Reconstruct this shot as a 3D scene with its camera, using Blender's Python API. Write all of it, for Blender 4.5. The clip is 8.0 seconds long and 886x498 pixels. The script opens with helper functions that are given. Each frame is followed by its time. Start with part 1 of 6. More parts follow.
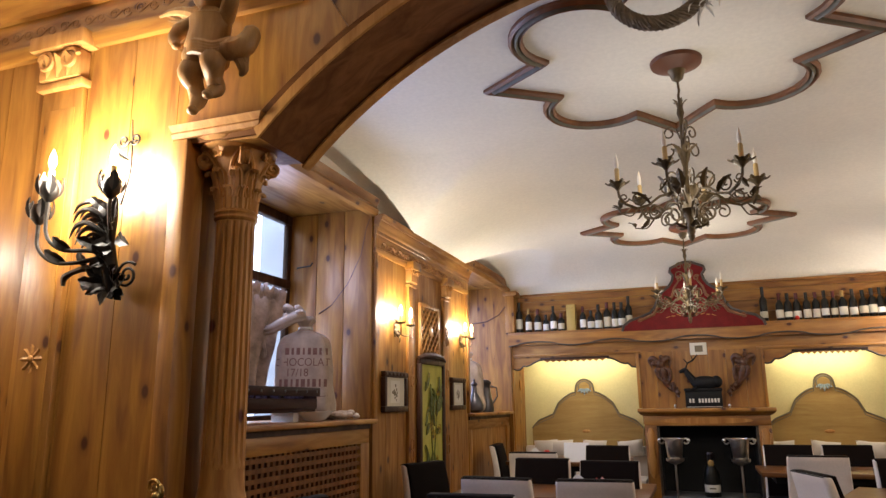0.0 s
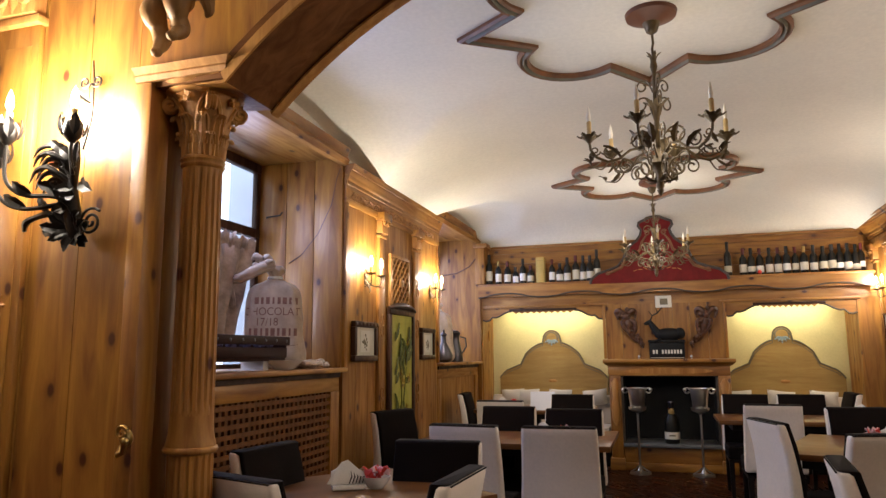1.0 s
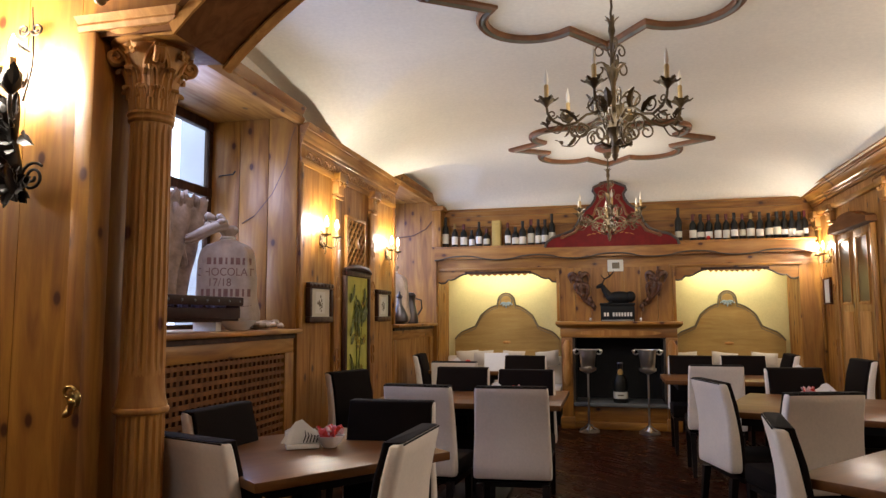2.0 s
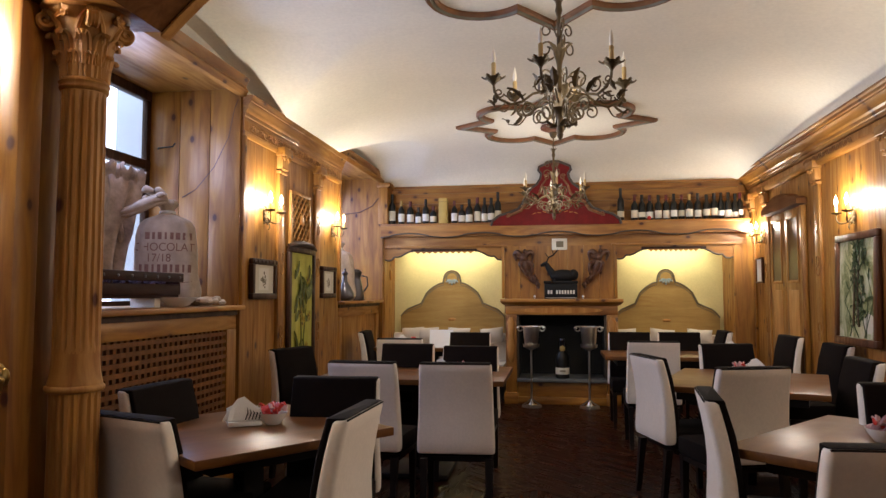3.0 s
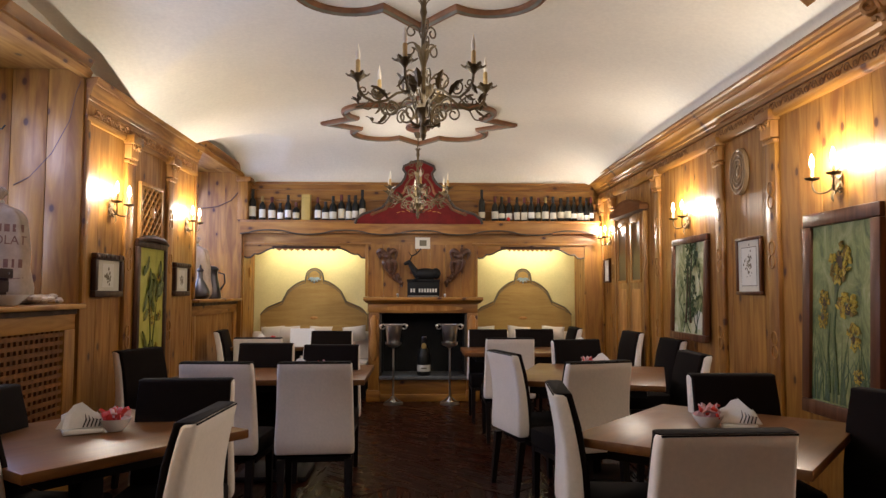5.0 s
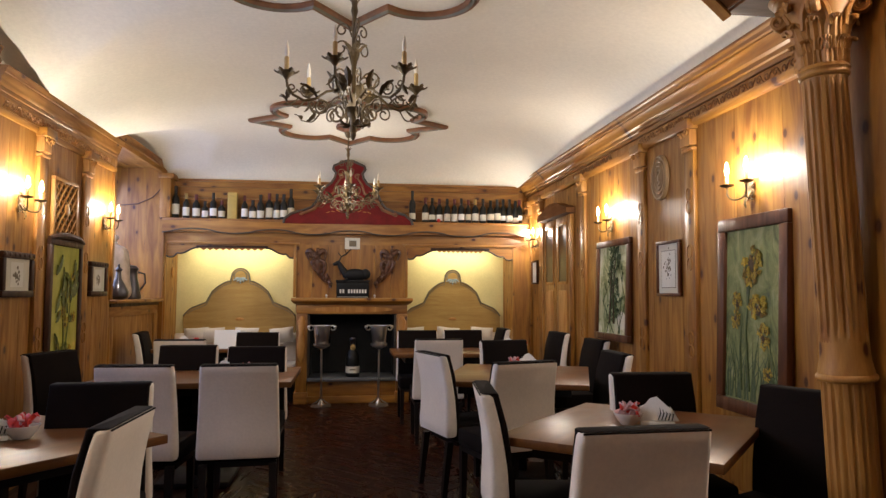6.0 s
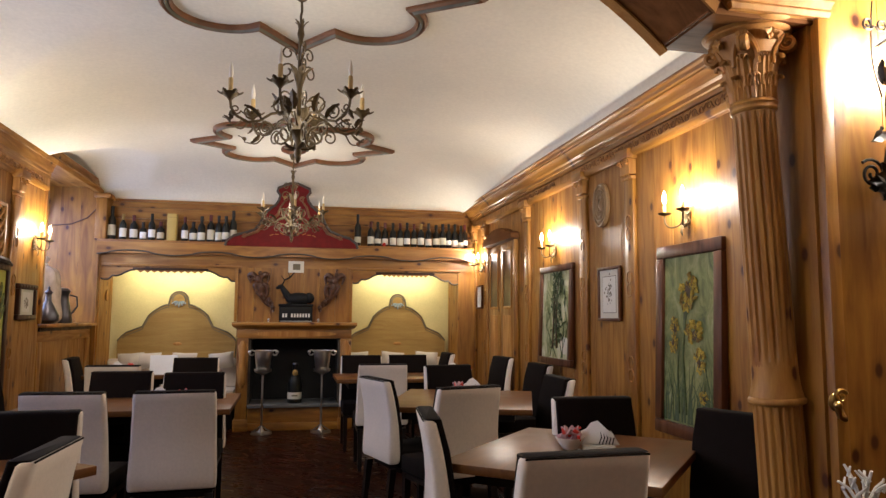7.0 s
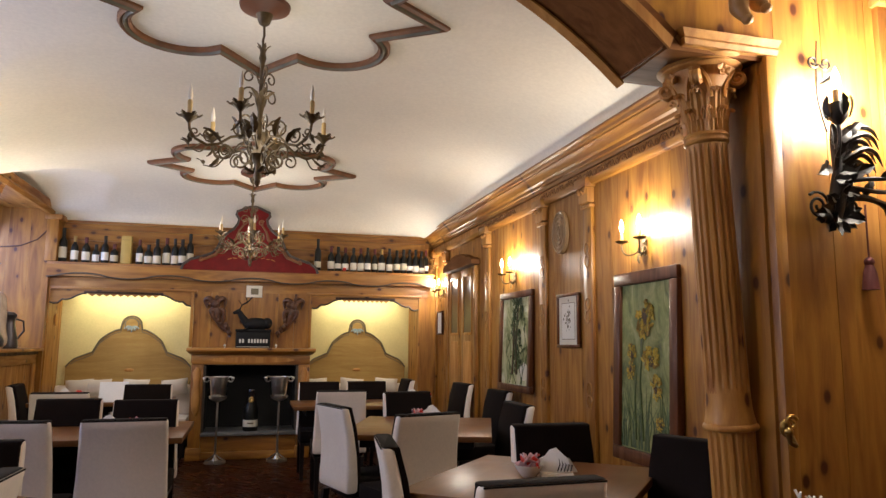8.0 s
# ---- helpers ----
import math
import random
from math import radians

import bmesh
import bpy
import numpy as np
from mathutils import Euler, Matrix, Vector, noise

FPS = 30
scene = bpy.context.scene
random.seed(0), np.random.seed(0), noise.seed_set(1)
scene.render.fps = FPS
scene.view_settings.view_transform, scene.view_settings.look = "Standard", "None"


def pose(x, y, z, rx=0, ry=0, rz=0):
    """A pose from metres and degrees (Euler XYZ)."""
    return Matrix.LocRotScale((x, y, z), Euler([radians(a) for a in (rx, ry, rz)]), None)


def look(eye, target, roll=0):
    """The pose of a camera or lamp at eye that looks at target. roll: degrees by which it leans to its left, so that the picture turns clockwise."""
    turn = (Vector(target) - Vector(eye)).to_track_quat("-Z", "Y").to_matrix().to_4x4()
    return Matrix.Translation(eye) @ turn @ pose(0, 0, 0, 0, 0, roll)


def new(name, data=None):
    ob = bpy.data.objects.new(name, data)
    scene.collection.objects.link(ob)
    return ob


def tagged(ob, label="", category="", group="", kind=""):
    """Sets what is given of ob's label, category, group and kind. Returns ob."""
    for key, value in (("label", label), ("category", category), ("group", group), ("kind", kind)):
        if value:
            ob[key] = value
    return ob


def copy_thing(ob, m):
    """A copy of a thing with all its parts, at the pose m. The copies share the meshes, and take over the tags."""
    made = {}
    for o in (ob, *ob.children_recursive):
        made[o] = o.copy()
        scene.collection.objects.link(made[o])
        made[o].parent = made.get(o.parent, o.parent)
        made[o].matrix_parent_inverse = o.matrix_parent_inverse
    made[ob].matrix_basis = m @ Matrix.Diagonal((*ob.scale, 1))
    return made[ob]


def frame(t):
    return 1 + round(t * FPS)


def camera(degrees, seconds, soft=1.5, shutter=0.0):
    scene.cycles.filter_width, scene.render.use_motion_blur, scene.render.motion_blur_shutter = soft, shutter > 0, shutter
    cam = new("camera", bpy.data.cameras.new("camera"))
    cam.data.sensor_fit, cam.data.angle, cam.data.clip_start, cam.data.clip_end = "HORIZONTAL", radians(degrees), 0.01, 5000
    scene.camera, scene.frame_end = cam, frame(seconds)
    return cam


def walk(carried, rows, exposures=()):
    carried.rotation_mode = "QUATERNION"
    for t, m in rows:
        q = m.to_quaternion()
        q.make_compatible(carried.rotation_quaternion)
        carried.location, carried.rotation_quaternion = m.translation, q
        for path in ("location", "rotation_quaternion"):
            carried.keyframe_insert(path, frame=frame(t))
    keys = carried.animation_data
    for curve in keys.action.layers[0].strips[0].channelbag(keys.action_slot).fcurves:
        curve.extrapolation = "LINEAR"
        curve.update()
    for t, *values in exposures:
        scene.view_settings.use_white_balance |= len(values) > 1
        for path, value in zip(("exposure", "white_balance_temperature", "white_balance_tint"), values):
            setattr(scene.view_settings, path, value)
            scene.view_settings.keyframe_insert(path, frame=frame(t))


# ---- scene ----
cam = camera(64.95, 8.0, soft=1.4)
EYE = 1.35
ROWS = [
    (0.0, -0.0253, -0.0065, 0.0131, 19.468, 12.59, -0.748),
    (0.5, -0.0242, -0.0054, 0.0098, 18.513, 10.324, -0.602),
    (1.0, -0.0225, -0.0044, 0.0074, 17.115, 8.62, -0.465),
    (1.5, -0.0202, -0.0034, 0.0051, 15.427, 7.045, -0.352),
    (3.0, -0.0114, -0.0011, 0.0002, 9.185, 3.675, -0.054),
    (3.5, -0.0079, -0.0006, 0.0001, 6.78, 3.588, -0.02),
    (4.0, -0.0047, -0.0002, 0.0, 4.548, 3.561, 0.051),
    (4.5, 0.0, 0.0, 0.0, 1.329, 3.548, 0.077),
    (6.0, 0.013, -0.0007, 0.0001, -7.607, 3.629, 0.231),
    (6.5, 0.0166, -0.0014, 0.0014, -10.096, 4.52, 0.328),
    (7.0, 0.0194, -0.0021, 0.003, -12.055, 5.631, 0.349),
    (7.5, 0.0217, -0.0028, 0.0044, -13.753, 6.596, 0.405),
    (8.0, 0.0238, -0.0035, 0.0061, -15.249, 7.743, 0.483),
]
walk(cam, [(t, pose(x, y, EYE + z, 90 + pitch, 0, yaw) @ pose(0, 0, 0, 0, 0, roll)) for t, x, y, z, yaw, pitch, roll in ROWS],
     exposures=[(0.0, -0.06), (8.0, -0.06)])

# ---- world and lights ----
world = bpy.data.worlds.new("sky")
scene.world = world
world.use_nodes = True
wn = world.node_tree.nodes
sky = wn.new("ShaderNodeTexSky")
sky.sky_type, sky.sun_disc, sky.sun_elevation, sky.sun_rotation = "NISHITA", False, radians(40), radians(250)
world.node_tree.links.new(sky.outputs[0], wn["Background"].inputs[0])
wn["Background"].inputs[1].default_value = 0.1

WARM = (1.0, 0.92, 0.81)
COOL = (0.48, 0.58, 1.0)


def lamp(name, kind, m, energy, color, size=0.05, size_y=None):
    data = bpy.data.lights.new(name, kind)
    data.energy, data.color = energy, color
    if kind == "AREA":
        data.shape = "RECTANGLE"
        data.size, data.size_y = size, size_y or size
    else:
        data.shadow_soft_size = size
    ob = new(name, data)
    ob.matrix_world = m
    return ob


CHANDELIER_W = 15.0
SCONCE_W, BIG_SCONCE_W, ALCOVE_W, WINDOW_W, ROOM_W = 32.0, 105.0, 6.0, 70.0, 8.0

# ---- materials ----


def nodes(name, rough=0.5, metal=0.0):
    m = bpy.data.materials.new(name)
    m.use_nodes = True
    t = m.node_tree
    b = t.nodes["Principled BSDF"]
    b.inputs["Roughness"].default_value, b.inputs["Metallic"].default_value = rough, metal
    return m, t, b


def ramp(t, fac, stops):
    r = t.nodes.new("ShaderNodeValToRGB")
    e = r.color_ramp.elements
    while len(e) < len(stops):
        e.new(0.5)
    for el, (p, c) in zip(e, stops):
        el.position, el.color = p, (*c, 1)
    t.links.new(fac, r.inputs[0])
    return r.outputs[0]


def coords(t, scale, spread=7.0):
    """Object coordinates, shifted for each object, scaled."""
    tc, oi = t.nodes.new("ShaderNodeTexCoord"), t.nodes.new("ShaderNodeObjectInfo")
    mul = t.nodes.new("ShaderNodeVectorMath")
    mul.operation = "SCALE"
    mul.inputs[0].default_value = (spread, spread * 1.7, spread * 0.6)
    t.links.new(oi.outputs["Random"], mul.inputs["Scale"])
    add = t.nodes.new("ShaderNodeVectorMath")
    t.links.new(tc.outputs["Object"], add.inputs[0])
    t.links.new(mul.outputs[0], add.inputs[1])
    mp = t.nodes.new("ShaderNodeMapping")
    mp.inputs["Scale"].default_value = scale
    t.links.new(add.outputs[0], mp.inputs[0])
    return mp.outputs[0]


def tex(t, vec, scale, detail=4, rough=0.6, distort=0.0):
    n = t.nodes.new("ShaderNodeTexNoise")
    n.inputs["Scale"].default_value, n.inputs["Detail"].default_value = scale, detail
    n.inputs["Roughness"].default_value, n.inputs["Distortion"].default_value = rough, distort
    t.links.new(vec, n.inputs["Vector"])
    return n.outputs["Fac"]


def mix(t, fac, a, b, mode="MIX"):
    n = t.nodes.new("ShaderNodeMix")
    n.data_type, n.blend_type = "RGBA", mode
    for sock, v in ((n.inputs[0], fac), (n.inputs[6], a), (n.inputs[7], b)):
        if isinstance(v, (int, float)):
            sock.default_value = v
        elif isinstance(v, tuple):
            sock.default_value = (*v, 1)
        else:
            t.links.new(v, sock)
    return n.outputs[2]


def bump(t, b, height, strength=0.2, dist=0.005):
    n = t.nodes.new("ShaderNodeBump")
    n.inputs["Strength"].default_value, n.inputs["Distance"].default_value = strength, dist
    t.links.new(height, n.inputs["Height"])
    t.links.new(n.outputs[0], b.inputs["Normal"])


def wood(name, light, dark, grain="Z", rough=0.5, knots=True, strength=1.0, spec=0.3):
    m, t, b = nodes(name, rough)
    k = {"X": (0.12, 1, 1), "Y": (1, 0.12, 1), "Z": (1, 1, 0.12)}[grain]
    v = coords(t, k)
    b.inputs["Specular IOR Level"].default_value = spec
    g = tex(t, v, 13, 3, 0.5, 1.1)
    fine = tex(t, v, 140, 3, 0.6)
    wide = tex(t, coords(t, (1, 1, 0.35)), 2.2, 3, 0.5)
    mid = tuple((a + c) / 2 for a, c in zip(light, dark))
    col = ramp(t, g, [(0.28, dark), (0.5, mid), (0.70, light)])
    col = mix(t, 0.35 * strength, col, ramp(t, fine, [(0.3, (0.7, 0.66, 0.6)), (0.7, (1, 1, 1))]), "MULTIPLY")
    col = mix(t, 0.45, col, ramp(t, wide, [(0.3, (0.6, 0.52, 0.45)), (0.65, (1.0, 1.0, 1.0))]), "MULTIPLY")
    if knots:
        # knots: flat cells across the face, some of them empty
        sep, comb = t.nodes.new("ShaderNodeSeparateXYZ"), t.nodes.new("ShaderNodeCombineXYZ")
        t.links.new(coords(t, (1, 1, 1), 23.0), sep.inputs[0])
        i, j, k2 = {"X": (1, 2, 0), "Y": (0, 2, 1), "Z": (0, 1, 2)}[grain]
        plus = t.nodes.new("ShaderNodeMath")
        t.links.new(sep.outputs[i], plus.inputs[0])
        t.links.new(sep.outputs[j], plus.inputs[1])
        t.links.new(plus.outputs[0], comb.inputs[0])
        half = t.nodes.new("ShaderNodeMath")
        half.operation = "MULTIPLY"
        half.inputs[1].default_value = 0.62
        t.links.new(sep.outputs[k2], half.inputs[0])
        t.links.new(half.outputs[0], comb.inputs[1])
        vor = t.nodes.new("ShaderNodeTexVoronoi")
        vor.voronoi_dimensions = "2D"
        vor.inputs["Scale"].default_value = 5.0
        t.links.new(comb.outputs[0], vor.inputs["Vector"])
        far = t.nodes.new("ShaderNodeMath")
        far.operation = "MULTIPLY_ADD"
        t.links.new(ramp(t, vor.outputs["Color"], [(0.45, (0, 0, 0)), (0.55, (1, 1, 1))]), far.inputs[0])
        far.inputs[1].default_value = 0.6
        t.links.new(vor.outputs["Distance"], far.inputs[2])
        ring = ramp(t, far.outputs[0], [(0.055, (0.0, 0.0, 0.0)), (0.075, (0.25, 0.25, 0.25)), (0.10, (0.72, 0.72, 0.72)), (0.20, (1, 1, 1))])
        col = mix(t, ring, (dark[0] * 0.26, dark[1] * 0.12, dark[2] * 0.12), col)
    t.links.new(col, b.inputs["Base Color"])
    t.links.new(ramp(t, g, [(0.3, (rough + 0.15,) * 3), (0.7, (rough - 0.08,) * 3)]), b.inputs["Roughness"])
    bump(t, b, g, 0.10 * strength, 0.003)
    return m


def plain(name, color, rough=0.5, metal=0.0, vary=0.25, scale=9.0, relief=0.15, fabric=False, spec=0.5):
    m, t, b = nodes(name, rough, metal)
    b.inputs["Specular IOR Level"].default_value = spec
    v = coords(t, (1, 1, 1))
    n, f = tex(t, v, scale, 4), tex(t, v, scale * 22, 2)
    lo = tuple(c * (1 - vary) for c in color)
    col = ramp(t, n, [(0.3, lo), (0.7, color)])
    col = mix(t, 0.25, col, ramp(t, f, [(0.3, (0.7, 0.7, 0.7)), (0.7, (1, 1, 1))]), "MULTIPLY")
    t.links.new(col, b.inputs["Base Color"])
    bump(t, b, f, relief, 0.002)
    if fabric:
        b.inputs["Sheen Weight"].default_value = 0.15
    return m


def glow(name, color, power):
    m, t, b = nodes(name)
    b.inputs["Base Color"].default_value = (*color, 1)
    b.inputs["Emission Color"].default_value, b.inputs["Emission Strength"].default_value = (*color, 1), power
    return m


PINE_L, PINE_D = (0.43, 0.205, 0.036), (0.205, 0.074, 0.0105)
PINE = wood("pine_boards", PINE_L, PINE_D, rough=0.4, spec=0.5)
PINE_H = wood("pine_rail_lengthwise", PINE_L, PINE_D, "Y", rough=0.4, spec=0.5)
PINE_X = wood("pine_rail_crosswise", PINE_L, PINE_D, "X", rough=0.4, spec=0.5)
CARVED = wood("carved_pine", (0.54, 0.275, 0.075), (0.34, 0.145, 0.034), "Z", 0.5, False)
COLUMNWOOD = wood("turned_column_pine", (0.53, 0.27, 0.068), (0.27, 0.108, 0.023), "Z", 0.48, True, 1.3)
RELIEF = plain("incised_line", (0.29, 0.13, 0.036), 0.6)
SOFFIT = wood("dark_brown_soffit", (0.20, 0.078, 0.020), (0.11, 0.040, 0.010), "X", 0.6, False, 1.0, 0.15)
OLDWOOD = wood("old_dark_wood", (0.06, 0.022, 0.010), (0.025, 0.009, 0.005), "Z", 0.45, False)
FRAMEWOOD = wood("walnut_frame", (0.13, 0.046, 0.017), (0.065, 0.022, 0.009), "Z", 0.38, False)
TABLE, tt, tb_ = nodes("oiled_table_wood", 0.3)
tb_.inputs["Specular IOR Level"].default_value = 0.3
tv = coords(tt, (0.10, 1, 1))
tg, tf = tex(tt, tv, 16, 4, 0.55, 0.4), tex(tt, tv, 150, 3, 0.6)
tc_ = ramp(tt, tg, [(0.3, (0.105, 0.038, 0.011)), (0.7, (0.165, 0.068, 0.019))])
tt.links.new(mix(tt, 0.4, tc_, ramp(tt, tf, [(0.3, (0.62, 0.58, 0.55)), (0.7, (1, 1, 1))]), "MULTIPLY"), tb_.inputs["Base Color"])
tt.links.new(ramp(tt, tex(tt, coords(tt, (1, 1, 1)), 5, 4), [(0.3, (0.30,) * 3), (0.7, (0.36,) * 3)]), tb_.inputs["Roughness"])
HEADBOARD = wood("painted_headboard_wood", (0.42, 0.275, 0.085), (0.33, 0.20, 0.06), "X", 0.5, False)
PARQUET = wood("dark_parquet", (0.034, 0.0075, 0.0028), (0.014, 0.0032, 0.0014), "Y", 0.27, False, 0.15, 0.07)
PLASTER = plain("ceiling_plaster", (0.86, 0.81, 0.69), 0.85, 0, 0.06, 1.6, 0.03)
YELLOW = plain("yellow_limewash", (0.73, 0.63, 0.31), 0.8, 0, 0.16, 2.2, 0.3)
WHITEWALL = plain("white_render", (0.75, 0.76, 0.78), 0.9, 0, 0.1)
CREAM = plain("cream_leatherette", (0.78, 0.69, 0.60), 0.5, 0, 0.1, 3, 0.3, True)
BROWN = plain("dark_brown_cloth", (0.0085, 0.0050, 0.0042), 0.9, 0, 0.3, 5, 0.4, False, 0.12)
BLACKWOOD = plain("black_stained_wood", (0.010, 0.006, 0.005), 0.45, 0, 0.25, 9, 0.15, False, 0.25)
IRON = plain("wrought_iron", (0.022, 0.017, 0.013), 0.5, 0.3, 0.5)
GILT = plain("aged_gilt_metal", (0.17, 0.115, 0.05), 0.45, 0.4, 0.6, 14)
BRASS = plain("brass", (0.55, 0.38, 0.14), 0.28, 1.0, 0.2)
STEEL = plain("polished_steel", (0.62, 0.6, 0.56), 0.3, 1.0, 0.08, 9, 0.02)
PEWTER = plain("pewter", (0.10, 0.095, 0.105), 0.3, 0.9, 0.3)
WAX = plain("ivory_candle_sleeve", (0.66, 0.45, 0.18), 0.5, 0, 0.2, 30)
BULB = glow("lit_bulb", (1.0, 0.74, 0.40), 28.0)
BULB_DIM = glow("faintly_glowing_bulb", (0.80, 0.72, 0.58), 0.03)
TUBE = glow("lit_tube", (1.0, 0.93, 0.70), 14.0)
DAY = glow("daylight_outside", (0.74, 0.83, 1.0), 3.2)
CHERUB = wood("figure_wood", (0.42, 0.24, 0.09), (0.26, 0.13, 0.045), "Z", 0.45, False)
RED = plain("red_painted_panel", (0.17, 0.008, 0.008), 0.6, 0, 0.35, 9, 0.15, False, 0.2)
# darkened pine for the radiator grille: its shade is put into the colour
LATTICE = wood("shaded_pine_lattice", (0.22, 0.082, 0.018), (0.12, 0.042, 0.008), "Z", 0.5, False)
TROUGH = plain("blackened_trough_wood", (0.035, 0.013, 0.009), 0.65, 0, 0.4, 9, 0.3, False, 0.12)
DARKEDGE = plain("dark_edging", (0.075, 0.058, 0.046), 0.5, 0, 0.4)
EDGEGREY = plain("grey_green_edging", (0.19, 0.155, 0.095), 0.6, 0, 0.3)
CARVING = plain("dark_carved_walnut", (0.115, 0.042, 0.017), 0.45, 0, 0.6, 30)
ROSE = plain("turned_brown_rose", (0.17, 0.055, 0.02), 0.5, 0, 0.35)
STRIPE_B = plain("brown_moulding", (0.25, 0.098, 0.032), 0.5, 0, 0.5)
STRIPE_G = plain("grey_green_moulding", (0.22, 0.20, 0.14), 0.55, 0, 0.4)
SACK = plain("jute_sacking", (0.52, 0.41, 0.32), 0.9, 0, 0.35, 9, 0.9)
SACKINK = plain("faded_sack_ink", (0.25, 0.13, 0.10), 0.9, 0, 0.4, 40)
PAPER = plain("paper", (0.75, 0.72, 0.63), 0.8, 0, 0.08)
MOUNT = plain("cream_mount", (0.66, 0.62, 0.50), 0.8, 0, 0.08)
INK = plain("ink", (0.02, 0.018, 0.018), 0.7)
PORCELAIN = plain("white_porcelain", (0.82, 0.81, 0.78), 0.2, 0, 0.03)
NAPKIN = plain("white_paper_napkin", (0.85, 0.84, 0.81), 0.85, 0, 0.05)
REDPACK = plain("red_sachets", (0.62, 0.03, 0.02), 0.4)
PINKPACK = plain("pink_white_sachets", (0.70, 0.42, 0.45), 0.4, 0, 0.5, 60)
BOTTLE = plain("dark_bottle_glass", (0.008, 0.008, 0.006), 0.4, 0, 0.2, 9, 0.0, False, 0.35)
FOIL = plain("gold_foil", (0.45, 0.30, 0.10), 0.65, 0.4)
FOIL_R = plain("wine_red_foil", (0.12, 0.012, 0.014), 0.5)
FIREBLACK = plain("soot_and_vent_black", (0.004, 0.0036, 0.0036), 0.8)
STONE = plain("grey_slate", (0.14, 0.145, 0.15), 0.45)
GREYBLUE = plain("painted_crest_blue", (0.30, 0.40, 0.44), 0.7)
TASSEL = plain("crimson_tassel", (0.10, 0.015, 0.012), 0.8)
CORAL = plain("white_branch", (0.78, 0.76, 0.72), 0.6)
WICKER = plain("willow_twigs", (0.20, 0.15, 0.10), 0.75, 0, 0.5, 25)
FLUFF = plain("pale_feathery_ribbon", (0.72, 0.70, 0.64), 0.8)
BOARD = plain("sign_board_black", (0.008, 0.008, 0.009), 0.6, 0, 0.25, 9, 0.15, False, 0.2)
LETTER = plain("white_lettering", (0.7, 0.68, 0.62), 0.6)
PILLOW = plain("cream_cushion", (0.55, 0.49, 0.42), 0.85, 0, 0.1, 6, 0.4, True)
SCREENW = plain("white_card", (0.78, 0.80, 0.86), 0.6, 0, 0.03)
GOLDBOX = plain("gold_carton", (0.50, 0.36, 0.10), 0.45, 0, 0.1)
CABLE = plain("brown_cable", (0.10, 0.05, 0.04), 0.6)
STEM = plain("stem_paint", (0.07, 0.11, 0.025), 0.6, 0, 0.5, 30)
PETAL = plain("sunflower_paint", (0.62, 0.45, 0.05), 0.6, 0, 0.4, 40)
PETAL_B = plain("ochre_flower_paint", (0.30, 0.19, 0.02), 0.6, 0, 0.5, 40)
TEAL = plain("blue_green_paint", (0.10, 0.15, 0.07), 0.6, 0, 0.6, 30)
GREYWOOD = wood("weathered_grey_wood", (0.38, 0.25, 0.13), (0.22, 0.135, 0.065), "Z", 0.5, False)
PANE_OUT = plain("blue_grey_render", (0.60, 0.68, 0.80), 0.9, 0, 0.1)
OLIVE = plain("olive_leaf_paint", (0.16, 0.18, 0.03), 0.6, 0, 0.5, 30)
SEEDS = plain("brown_flower_paint", (0.08, 0.045, 0.012), 0.6, 0, 0.4, 40)
CURTAIN = plain("printed_curtain", (0.50, 0.38, 0.31), 0.9, 0, 0.6, 11)
BURGUNDY = plain("burgundy_cloth", (0.11, 0.02, 0.025), 0.85, 0, 0.4)
DRIED = plain("purple_dried_flowers", (0.17, 0.13, 0.22), 0.9, 0, 0.7, 60)


def canvas(name, stops, scale):
    m, t, b = nodes(name, 0.55)
    v = coords(t, (1, 1, 0.55))
    col = ramp(t, tex(t, v, scale, 6, 0.7, 1.2), stops)
    t.links.new(col, b.inputs["Base Color"])
    bump(t, b, tex(t, v, 90, 3), 0.4, 0.003)
    return m


PAINT_SUN = canvas("green_painted_canvas", [(0.3, (0.04, 0.055, 0.025)), (0.43, (0.12, 0.145, 0.04)), (0.56, (0.22, 0.24, 0.085)), (0.70, (0.32, 0.33, 0.17))], 8)
PAINT_GREEN = canvas("reed_painted_canvas", [(0.3, (0.03, 0.045, 0.015)), (0.42, (0.16, 0.19, 0.06)), (0.52, (0.42, 0.43, 0.24)), (0.64, (0.60, 0.58, 0.43))], 5)
PAINT_YELLOW = canvas("yellow_green_canvas", [(0.3, (0.25, 0.25, 0.03)), (0.5, (0.40, 0.38, 0.05)), (0.7, (0.50, 0.47, 0.12))], 4)

GLASSM, gt, gb = nodes("window_glass", 0.02)
gb.inputs["Transmission Weight"].default_value, gb.inputs["IOR"].default_value = 1.0, 1.45
PANEG, gt, gb = nodes("dusty_cupboard_glass", 0.12)
gb.inputs["Base Color"].default_value = (0.06, 0.032, 0.014, 1)
gb.inputs["Roughness"].default_value, gb.inputs["Specular IOR Level"].default_value = 0.35, 0.25

# ---- mesh helpers ----


def box(bm, x0, x1, y0, y1, z0, z1, bev=0.0):
    vs = [bm.verts.new((x, y, z)) for z in (z0, z1) for y in (y0, y1) for x in (x0, x1)]
    fs = [bm.faces.new([vs[i] for i in q]) for q in ((0, 2, 3, 1), (4, 5, 7, 6), (0, 1, 5, 4), (2, 6, 7, 3), (0, 4, 6, 2), (1, 3, 7, 5))]
    if bev:
        bmesh.ops.bevel(bm, geom=list({e for f in fs for e in f.edges}), offset=bev, segments=2, affect="EDGES", profile=0.5)
    return bm


